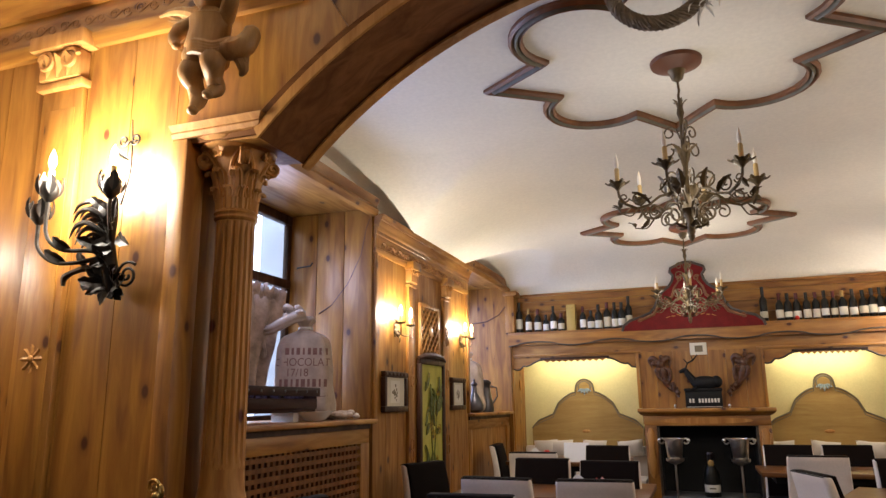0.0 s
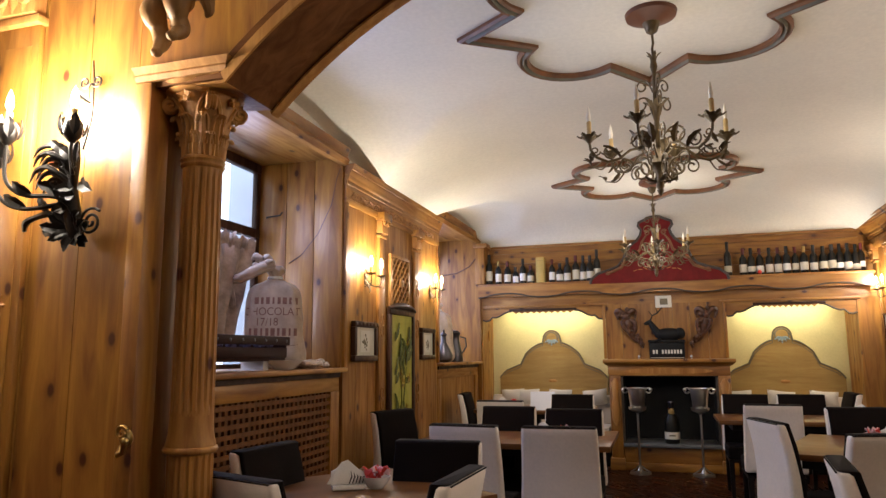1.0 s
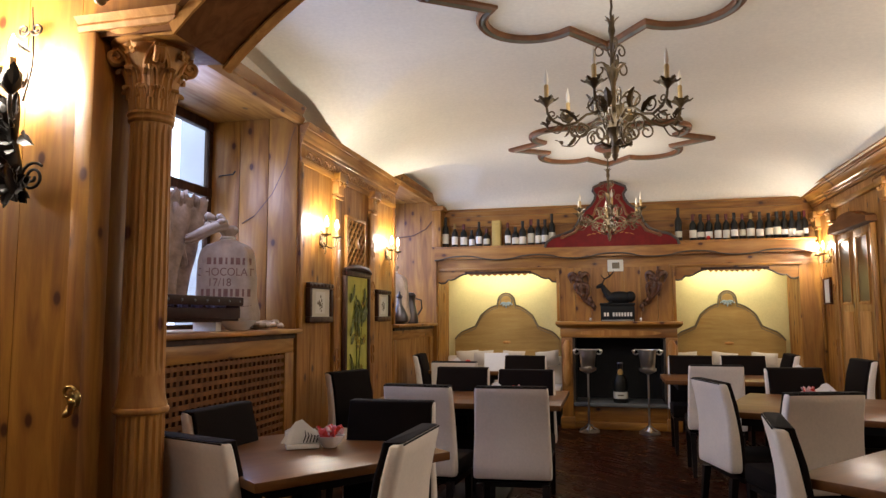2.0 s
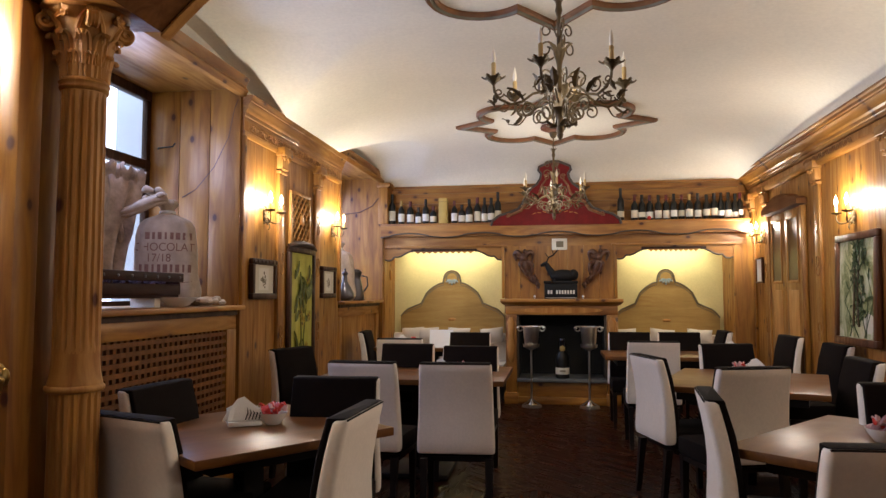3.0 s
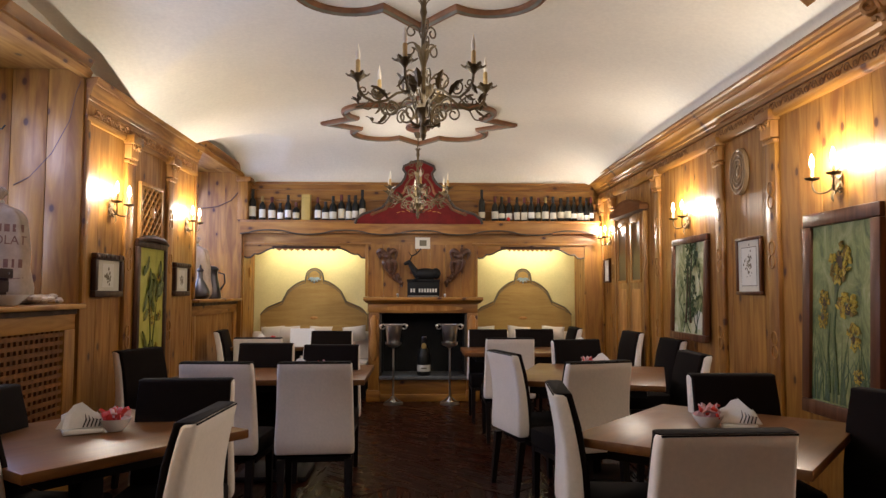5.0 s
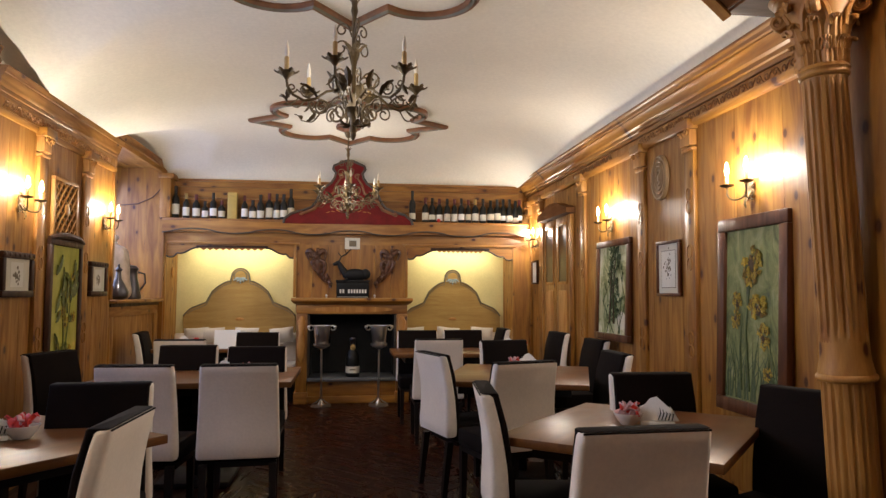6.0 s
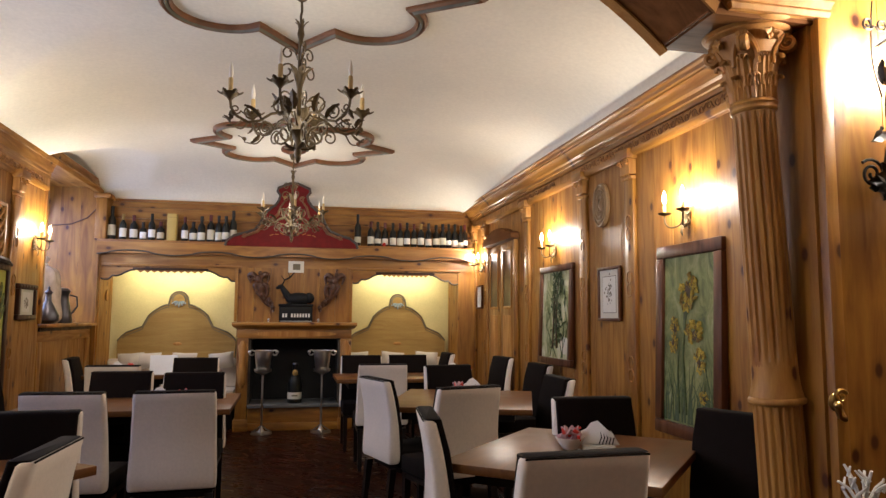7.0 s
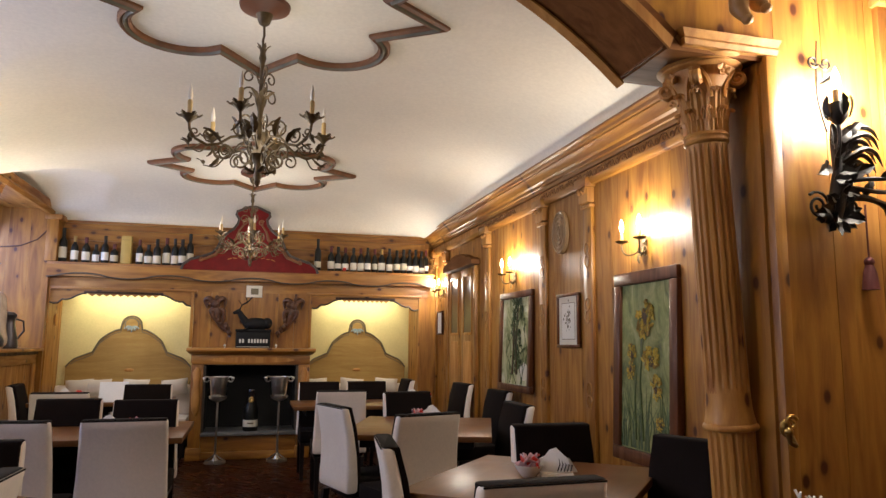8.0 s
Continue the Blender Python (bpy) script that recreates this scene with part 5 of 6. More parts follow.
rng = random.Random(3)
for x, zt in ((-1.92, 0), (-1.72, 0), (-1.3, 0), (-0.85, 0), (0.85, 0), (1.32, 0), (1.78, 0)):
    bm = BM()
    bmesh.ops.create_grid(bm, x_segments=10, y_segments=8, size=0.5)
    top = list(bm.verts)
    for v in top:
        u, w = v.co.x * 2, v.co.y * 2
        v.co.z = 0.075 * max(0.0, (1 - u * u)) ** 0.5 * max(0.0, (1 - w * w)) ** 0.5
        k = 1 - 0.08 * (1 - abs(u * w))
        v.co.x, v.co.y = u * 0.155 * k, w * 0.105 * k
    g = bmesh.ops.duplicate(bm, geom=bm.faces[:])
    for e in g["geom"]:
        if isinstance(e, bmesh.types.BMVert):
            e.co.z = -e.co.z
    bmesh.ops.remove_doubles(bm, verts=bm.verts, dist=0.002)
    me = mesh_of("cushion", bm, PILLOW)
    ob = new("cushion", me)
    ob.matrix_basis = pose(x, 9.25, 0.80, 68, rng.uniform(-6, 6), rng.uniform(-8, 8))
    tagged(ob, "plump cream cushion on the banquette", "cushion", "banquette cushions")

# ---- bottles on the shelf ----


def bottle(m, h, r, label_mat, foil, label):
    t_ = thing("wine_bottle", m, label, "bottle", "bottles on the shelf")
    part("glass", lathe(BM(), [(r * 0.9, 0), (r, 0.008), (r, h * 0.58), (r * 0.85, h * 0.66), (r * 0.42, h * 0.74), (r * 0.38, h * 0.97), (r * 0.42, h), (0.002, h)], 16), BOTTLE, t_)
    lw = h * rng.uniform(0.18, 0.36)
    z0 = h * rng.uniform(0.07, 0.17)
    part("paper_label", lathe(BM(), [(r + 0.001, z0), (r + 0.0015, z0 + 0.001), (r + 0.0015, z0 + lw)], 16), label_mat, t_, "paper label")
    part("foil", lathe(BM(), [(r * 0.43, h * 0.78), (r * 0.45, h * 0.8), (r * 0.46, h + 0.003), (0.002, h + 0.004)], 12), foil, t_)
    return t_


LABELS_B = (PAPER, NAPKIN, NAPKIN, PAPER, MOUNT)
xs = [-2.13, -2.0, -1.885, -1.78, -1.68, -1.58, -1.30, -1.20, -1.105, -1.0, -0.905, -0.82, -0.735]
xs2 = [0.80, 0.97, 1.06, 1.155, 1.255, 1.35, 1.44, 1.535, 1.625, 1.725, 1.83, 1.92, 2.0, 2.08, 2.16, 2.22]
hs = [0.40, 0.31, 0.30, 0.23, 0.33, 0.23, 0.30, 0.24, 0.31, 0.33, 0.34, 0.33, 0.40] + [0.40] + [0.32] * 15
for x, h in zip(xs + xs2, hs):
    bottle(pose(x, 8.90 + rng.uniform(-0.02, 0.02), 2.252, 0, 0, rng.uniform(0, 360)), h * rng.uniform(0.97, 1.03), 0.041 * rng.uniform(0.9, 1.1), rng.choice(LABELS_B), rng.choice((BOTTLE, FOIL_R, INK, INK, BOTTLE, FOIL_R, FOIL)), "dark green glass wine bottle with paper label and capsule")
gb_ = thing("gift_box", pose(-1.445, 8.9, 2.252), "tall gold cardboard bottle box standing on the shelf", "box")
part("carton", box(BM(), -0.055, 0.055, -0.05, 0.05, 0, 0.335, 0.003), GOLDBOX, gb_)
part("lid_seam", box(BM(), -0.056, 0.056, -0.051, 0.051, 0.29, 0.292), DARKEDGE, gb_)
bl_ = thing("red_ball", pose(1.13, 8.80, 2.252), "small red glass ball on the shelf", "ornament")
part("ball", ball(BM(), (0, 0, 0.025), 0.025), REDPACK, bl_)

# ---- red painted pediment ----
PED = [(0.80, 0.0), (0.78, 0.06), (0.70, 0.12), (0.56, 0.16), (0.46, 0.20), (0.40, 0.27), (0.36, 0.36), (0.30, 0.44), (0.22, 0.50), (0.18, 0.56), (0.165, 0.62), (0.20, 0.67), (0.19, 0.71), (0.12, 0.74), (0.05, 0.77), (0.0, 0.775)]
ped = thing("painted_pediment", pose(-0.01, 8.73, 2.205) @ Matrix.Diagonal((1, 1, 1.03, 1)), "dark red painted bed pediment with curved edge and gilt scrolls", "pediment")
full = PED + [(-x, z) for x, z in reversed(PED[:-1])]
part("panel", prism(BM(), full, "y", -0.005, 0.02), RED, ped)
part("edge", tube(BM(), [(x, -0.005, z) for x, z in full], 0.017, 6), DARKEDGE, ped, "dark moulded edge")
bm = BM()
for s in (-1, 1):
    tube(bm, [(s * x, -0.012, z) for x, z in ((0.10, 0.56), (0.16, 0.48), (0.19, 0.38), (0.26, 0.32), (0.36, 0.27), (0.42, 0.18), (0.54, 0.13), (0.60, 0.11))], [0.01, 0.014, 0.018, 0.02, 0.02, 0.02, 0.016, 0.01], 6)
    tube(bm, spiral((s * 0.58, -0.012, 0.13), 0.03, 1.2, (s, 0, 0), (0, 0, -1), 0.5, 14), 0.009, 5)
    tube(bm, spiral((s * 0.10, -0.012, 0.58), 0.035, 1.3, (s, 0, 0), (0, 0, 1), 0.5, 14), 0.009, 5)
part("gilt_scroll", bm, STRIPE_B, ped, "carved brown-pink scroll")
for s in (-1, 1):
    for k in range(4):
        part("painted_sprig", leaf(BM(), (s * (0.05 + 0.06 * k), -0.008, 0.15), (s * (0.1 + 0.06 * k), -0.01, 0.19 - 0.02 * k), 0.014, 0.05, (0, 1, 0)), CARVED, ped)

# ---- things on and round the mantel ----


def garland(x, z, s):
    t_ = thing("carved_garland", pose(x, 8.89, z), "dark carved wooden figure garland hung on the chimney breast", "carving", "carvings above the mantel")
    rg = random.Random(5)
    bm = BM()
    rope(bm, [(-s * 0.05, -0.03, 0.15), (-s * 0.03, -0.05, 0.02), (s * 0.0, -0.04, -0.10), (s * 0.07, -0.03, -0.20), (s * 0.16, -0.02, -0.24)], [0.04, 0.055, 0.04, 0.022, 0.008], 10)
    for q in (-1, 1):
        rope(bm, [(-s * 0.05, -0.05, 0.10), (-s * 0.05 + q * 0.07, -0.05, 0.17), (-s * 0.05 + q * 0.115, -0.03, 0.15), (-s * 0.04 + q * 0.10, -0.04, 0.06)], [0.03, 0.035, 0.025, 0.008], 7)
        rope(bm, [(-s * 0.03, -0.07, 0.06), (-s * 0.02 + q * 0.07, -0.08, 0.03), (-s * 0.0 + q * 0.06, -0.07, -0.06), (s * 0.02 + q * 0.02, -0.07, -0.12)], [0.02, 0.028, 0.022, 0.008], 7)
    ball(bm, (-s * 0.045, -0.08, 0.10), 0.04, (1, 0.9, 1.15), 10, 8)
    for k in range(34):
        f = k / 33
        c = s * (0.02 + 0.18 * f * f) - s * 0.07
        ball(bm, (c + rg.uniform(-0.075, 0.075) * (1.1 - f), -0.06 + rg.uniform(-0.03, 0.01), 0.17 - 0.40 * f + rg.uniform(-0.02, 0.02)), rg.uniform(0.012, 0.026), (1, 0.8, 1.3), 8, 6)
    for k in range(26):
        f = k / 25
        p = Vector((s * (0.02 + 0.18 * f * f) - s * 0.07, -0.07, 0.17 - 0.40 * f))
        leaf(bm, p, p + Vector((rg.uniform(-0.08, 0.08) * (1.2 - f), -0.02, rg.uniform(-0.08, 0.04))), 0.022, 0.2, (0, 1, 0))
    part("relief", bm, CARVING, t_)


garland(-0.36, 1.70, 1)
garland(0.47, 1.70, -1)
notice = thing("paper_notice", pose(0.04, 8.885, 1.97), "crumpled white paper notice pinned on the chimney breast", "notice")
part("sheet", box(BM(), -0.095, 0.095, -0.008, 0, -0.07, 0.075, 0.003), PAPER, notice)
part("print", box(BM(), -0.04, 0.05, -0.0095, -0.008, -0.035, 0.04), EDGEGREY, notice)
sign = thing("bar_sign", pose(0.05, 8.72, 1.286), "black bar sign with white raised bars for lettering", "sign")
part("board", box(BM(), -0.2, 0.2, -0.02, 0.02, 0, 0.19, 0.006), BOARD, sign)
part("border", box(BM(), -0.19, 0.19, -0.023, -0.02, 0.01, 0.016), LETTER, sign)
for k in range(10):
    if k != 2:
        part("letter_bar", box(BM(), -0.16 + 0.034 * k, -0.138 + 0.034 * k, -0.0235, -0.02, 0.06, 0.105), LETTER, sign)
stag = thing("stag_figure", pose(0.05, 8.74, 1.477) @ Matrix.Scale(1.04, 4), "dark metal stag figure lying with branched antlers", "statuette")
bm = BM()
ball(bm, (0.03, 0, 0.09), 0.1, (1.6, 0.6, 0.75), 14, 10)
ball(bm, (0.15, 0, 0.10), 0.06, (1, 0.9, 1.1))
tube(bm, [(-0.09, 0, 0.11), (-0.14, 0, 0.18), (-0.17, 0, 0.235)], [0.045, 0.035, 0.026], 8)
tube(bm, [(-0.15, 0, 0.24), (-0.2, 0, 0.225), (-0.235, 0, 0.21)], [0.03, 0.024, 0.014], 8)
for s in (-1, 1):
    tube(bm, [(-0.16, s * 0.01, 0.26), (-0.14, s * 0.04, 0.31), (-0.08, s * 0.07, 0.34), (-0.03, s * 0.08, 0.40)], [0.008, 0.007, 0.006, 0.003], 5)
    tube(bm, [(-0.14, s * 0.04, 0.31), (-0.18, s * 0.06, 0.36)], [0.006, 0.002], 5)
    tube(bm, [(-0.08, s * 0.07, 0.34), (-0.10, s * 0.09, 0.40)], [0.006, 0.002], 5)
    tube(bm, [(-0.06, s * 0.04, 0.04), (-0.12, s * 0.05, 0.01), (-0.16, s * 0.05, 0.01)], [0.02, 0.014, 0.01], 6)
box(bm, -0.2, 0.2, -0.05, 0.05, -0.001, 0.03, 0.006)
part("figure", bm, BOARD, stag)
for x in (-0.27, 0.32):
    k_ = thing("glass_bauble", pose(x, 8.70, 1.286), "small clear glass knob on the mantel", "ornament", "mantel knobs")
    part("knob", lathe(BM(), [(0.012, 0), (0.006, 0.01), (0.015, 0.025), (0.012, 0.04), (0.001, 0.046)], 12), STEEL, k_)

big = thing("magnum_bottle", pose(0.06, 8.80, 0.312), "large dark champagne bottle with white label in the firebox", "bottle")
part("glass", lathe(BM(), [(0.08, 0), (0.085, 0.01), (0.085, 0.23), (0.07, 0.29), (0.034, 0.35), (0.03, 0.45), (0.036, 0.46), (0.03, 0.47), (0.002, 0.475)], 20), BOTTLE, big)
part("paper_label", lathe(BM(), [(0.0855, 0.05), (0.0865, 0.052), (0.0865, 0.13)], 20), PAPER, big)
part("label_bar", box(BM(), -0.035, 0.035, -0.0885, -0.0865, 0.085, 0.1), EDGEGREY, big)
part("foil", lathe(BM(), [(0.034, 0.36), (0.033, 0.45), (0.038, 0.46), (0.032, 0.478), (0.002, 0.48)], 14), PEWTER, big)
part("neck_tag", ball(BM(), (0, -0.04, 0.36), 0.035, (1, 0.25, 1.2), 10, 6), FOIL, big)


def cooler(x, y):
    t_ = thing("wine_cooler", pose(x, y, 0), "polished steel wine cooler bucket on a slim floor stand", "wine cooler", "wine coolers before the fireplace")
    part("foot", lathe(BM(), [(0.12, 0), (0.12, 0.008), (0.1, 0.016), (0.04, 0.03), (0.02, 0.06), (0.012, 0.09)], 28), STEEL, t_)
    for k in range(3):
        a = k * 2.1 + 0.5
        part("foot_rib", tube(BM(), [(0.015 * math.cos(a), 0.015 * math.sin(a), 0.09), (0.06 * math.cos(a), 0.06 * math.sin(a), 0.05), (0.13 * math.cos(a), 0.13 * math.sin(a), 0.01)], 0.008, 6), STEEL, t_)
    part("pole", lathe(BM(), [(0.012, 0.03), (0.012, 0.68)], 12), STEEL, t_)
    part("cradle", lathe(BM(), [(0.012, 0.675), (0.07, 0.700), (0.095, 0.715), (0.1, 0.745), (0.085, 0.740), (0.07, 0.725)], 24), STEEL, t_)
    part("bucket", lathe(BM(), [(0.075, 0.730), (0.078, 0.735), (0.1, 0.945), (0.108, 0.950), (0.108, 0.960), (0.1, 0.960), (0.075, 0.755), (0.002, 0.755)], 28), STEEL, t_)
    for s in (-1, 1):
        part("handle", ball(tube(BM(), spiral((s * 0.13, 0, 0.93), 0.03, 0.9, (-s, 0, 0), (0, 0, 1), 0.3, 12, 0.9), 0.009, 6), (s * 0.155, 0, 0.94), 0.02, (1, 1, 1), 8, 6), STEEL, t_)


cooler(-0.31, 8.48)
cooler(0.37, 8.48)

# ---- pictures on the walls ----


def wall_picture(m, w, h, fw, frame_mat, inner, label, mount=0.0, depth=0.03, group="framed pictures"):
    """Origin at the middle of the back, y out of the wall, x along it."""
    t_ = thing("picture_frame", m, label, "picture", group)
    for x0, x1, z0, z1, nm in ((-w / 2, w / 2, h / 2 - fw, h / 2, "top_rail"), (-w / 2, w / 2, -h / 2, -h / 2 + fw, "bottom_rail"), (-w / 2, -w / 2 + fw, -h / 2 + fw, h / 2 - fw, "stile"), (w / 2 - fw, w / 2, -h / 2 + fw, h / 2 - fw, "stile")):
        part(nm, box(BM(), x0, x1, 0, depth, z0, z1, min(0.008, fw * 0.25)), frame_mat, t_)
    iw, ih = w / 2 - fw, h / 2 - fw
    part("sheet" if mount else "canvas", box(BM(), -iw, iw, 0.002, depth * 0.5, -ih, ih), inner, t_)
    return t_


def at_right(y, z, lean=0, roll=0):
    return pose(XR - 0.004, y, z, lean, roll, 90)


def at_left(y, z, lean=0, roll=0):
    return pose(XL + 0.004, y, z, lean, roll, -90)


def strokes(t_, pts, mat, r, name="painted_stem"):
    for p in pts:
        part(name, tube(BM(), [(x, 0.0215, z) for x, z in p], [r, r * 0.8, r * 0.3], 4), mat, t_)


def flower(t_, x, z, r, squash=1.0, y0=0.0255):
    bm = BM()
    b2 = BM()
    rf = random.Random(int(abs(x * 991 + z * 577) * 100))
    turn = rf.uniform(0, 6.28)
    for k in range(70):
        a = turn + rf.uniform(-2.7, 2.7)
        r0 = r * rf.uniform(0.15, 0.85)
        r1 = r0 + r * rf.uniform(0.15, 0.38)
        b = a + rf.uniform(-0.5, 0.5)
        leaf(bm if k % 3 else b2, (x + r0 * math.cos(a), y0, z + r0 * math.sin(a) * squash), (x + r1 * math.cos(b), y0 + 0.001, z + r1 * math.sin(b) * squash), r * rf.uniform(0.08, 0.17), 0.005, (0, 1, 0))
    part("painted_petals", bm, PETAL, t_)
    part("painted_shaded_petals", b2, PETAL_B, t_)
    for k in range(3):
        part("painted_centre", ball(BM(), (x - 0.2 * r * math.cos(turn) + rf.uniform(-0.1, 0.1) * r, y0 + 0.002, z - 0.2 * r * math.sin(turn) + rf.uniform(-0.25, 0.1) * r), r * rf.uniform(0.2, 0.34), (1, 0.05, squash), 10, 6), SEEDS, t_)


sun = wall_picture(at_right(3.82, 1.23, 2), 0.72, 1.18, 0.08, FRAMEWOOD, PAINT_SUN, "large sunflower painting in a wide dark walnut frame", 0, 0.045)
rg = random.Random(11)
for mat, n, top_, r, nm in ((STEM, 20, 0.05, 0.006, "painted_stem"), (TEAL, 30, -0.2, 0.006, "painted_blade")):
    lines = []
    for k in range(n):
        x = rg.uniform(-0.27, 0.27)
        lines.append([(x, -0.5), (x + rg.gauss(0, 0.02), -0.36), (x + rg.gauss(0, 0.045), rg.uniform(-0.3, top_))])
    strokes(sun, lines, mat, r, nm)
strokes(sun, [[(0.02, -0.45), (0.06, -0.1), (0.02, 0.25)], [(0.1, -0.45), (0.12, -0.2), (0.1, 0.0)]], STEM, 0.01)
flower(sun, 0.0, 0.29, 0.105, 1.15)
flower(sun, -0.06, 0.05, 0.10, 0.75)
flower(sun, 0.155, 0.08, 0.05, 1.2)
flower(sun, 0.165, -0.03, 0.05, 1.2)
flower(sun, -0.125, -0.12, 0.065, 1.1)
flower(sun, -0.16, -0.33, 0.045, 0.9)

reed = wall_picture(at_right(6.0, 1.385, 2), 0.79, 0.90, 0.06, FRAMEWOOD, PAINT_GREEN, "green woodland painting in a dark walnut frame", 0, 0.045)
strokes(reed, [[(rg.uniform(-0.3, 0.3), -0.38), (rg.uniform(-0.3, 0.3), -0.1), (rg.uniform(-0.3, 0.3), rg.uniform(0.0, 0.35))] for k in range(5)], STEM, 0.007)
strokes(reed, [[(-0.05, -0.3), (-0.02, 0.0), (-0.06, 0.38)], [(0.05, -0.3), (0.03, 0.1), (0.06, 0.3)]], SEEDS, 0.016, "painted_trunk")
bm = BM()
for k in range(110):
    x, z = rg.gauss(-0.03, 0.075), rg.uniform(-0.32, 0.36)
    leaf(bm, (x, 0.0245, z), (x + rg.gauss(0, 0.05), 0.0255, z + rg.uniform(-0.02, 0.09)), rg.uniform(0.008, 0.02), 0.01, (0, 1, 0))
part("painted_foliage", bm, STEM, reed)
part("painted_rock", ball(BM(), (-0.22, 0.02, -0.27), 0.14, (0.9, 0.03, 0.7), 14, 8), MOUNT, reed)

sm = wall_picture(at_right(4.905, 1.54), 0.37, 0.41, 0.022, FRAMEWOOD, MOUNT, "small framed ink drawing on cream mount", 1)
part("mount_line", box(BM(), -0.115, 0.115, 0.016, 0.017, -0.145, 0.135), EDGEGREY, sm)
part("paper", box(BM(), -0.11, 0.11, 0.017, 0.018, -0.14, 0.13), PAPER, sm)
bm = BM()
for k in range(40):
    ball(bm, (rg.gauss(0, 0.025), 0.0185, rg.gauss(0.0, 0.05)), rg.uniform(0.005, 0.012), (1, 0.08, 1), 6, 4)
part("drawing", bm, EDGEGREY, sm)
wall_picture(at_right(8.68, 1.62), 0.26, 0.30, 0.02, FRAMEWOOD, PAPER, "small framed white certificate on the pine wall", 1)

for y, w in ((5.13, 0.46), (6.69, 0.42)):
    p = wall_picture(at_left(y, 1.465), w, 0.31, 0.045, OLDWOOD, MOUNT, "small carved dark frame with an animal print", 1, 0.04)
    part("paper", box(BM(), -w * 0.2, w * 0.2, 0.0205, 0.0215, -0.085, 0.085), PAPER, p)
    bm = BM()
    for k in range(24):
        ball(bm, (rg.gauss(0, 0.03), 0.0225, rg.gauss(0.0, 0.022)), rg.uniform(0.006, 0.014), (1, 0.08, 1), 6, 4)
    part("drawing", bm, EDGEGREY, p)
    for k in range(7):
        part("carved_knob", ball(BM(), (-w / 2 + 0.02 + (w - 0.04) * k / 6, 0.038, 0.135), 0.016, (1.4, 0.5, 1), 8, 5), OLDWOOD, p)

yel = wall_picture(at_left(5.95, 1.05), 0.64, 1.42, 0.05, OLDWOOD, PAINT_YELLOW, "tall yellow-green floral painting in a carved dark frame", 0, 0.04)
strokes(yel, [[(0.05, -0.5), (0.0, -0.1), (0.04, 0.3)], [(-0.1, -0.45), (-0.05, -0.1), (-0.12, 0.2)]], OLIVE, 0.012)
for k in range(34):
    x, z = rg.uniform(-0.2, 0.2), rg.uniform(-0.5, 0.45)
    part("painted_leaf", leaf(BM(), (x, 0.021, z), (x + rg.uniform(-0.12, 0.12), 0.022, z + rg.uniform(0.05, 0.2)), 0.026, 0.03, (0, 1, 0)), OLIVE, yel)
for k in range(6):
    flower(yel, rg.uniform(-0.18, 0.18), rg.uniform(-0.3, 0.5), 0.05, 1, 0.022)
part("crest_moulding", tube(BM(), [(-0.34, 0.03, 0.71), (-0.2, 0.04, 0.735), (0, 0.04, 0.745), (0.2, 0.04, 0.735), (0.34, 0.03, 0.71)], [0.015, 0.025, 0.03, 0.025, 0.015], 7), OLDWOOD, yel)

vent = thing("lattice_vent", at_left(5.91, 2.005), "pine framed diagonal lattice vent panel", "vent")
for x0, x1, z0, z1 in ((-0.24, 0.24, 0.21, 0.24), (-0.24, 0.24, -0.24, -0.21), (-0.24, -0.205, -0.21, 0.21), (0.205, 0.24, -0.21, 0.21)):
    part("frame", box(BM(), x0, x1, 0, 0.03, z0, z1, 0.004), CARVED, vent)
# black sheet standing for the dark hollow behind the slats
part("backing", box(BM(), -0.205, 0.205, 0.0, 0.004, -0.21, 0.21), FIREBLACK, vent)
for k in range(-4, 5):
    for s, yy in ((1, 0.01), (-1, 0.02)):
        c = k * 0.09
        a, b_ = max(-0.205, c - 0.21), min(0.205, c + 0.21)
        if b_ - a > 0.03:
            part("slat", tube(BM(), [(a, yy, s * (a - c)), (b_, yy, s * (b_ - c))], 0.011, 4), CARVED, vent)
part("boss", ball(BM(), (0, 0.03, 0), 0.05, (1, 0.3, 1), 12, 6), CARVED, vent)

plq = thing("carved_plaque", at_right(5.03, 2.24), "oval carved wooden wall plaque with rings", "plaque")
part("plate", prism(BM(), [(0.135 * math.cos(a), 0.175 * math.sin(a)) for a in [i * math.pi / 16 for i in range(32)]], "y", 0, 0.02), GREYWOOD, plq)
for r in (1.0, 0.78, 0.56, 0.34):
    part("ring", tube(BM(), [(0.125 * r * math.cos(a), 0.022, 0.162 * r * math.sin(a)) for a in [i * math.pi / 14 for i in range(29)]], 0.010, 6), GREYWOOD, plq)
part("boss", ball(BM(), (0, 0.02, 0), 0.026, (1, 0.5, 1.3)), GREYWOOD, plq)

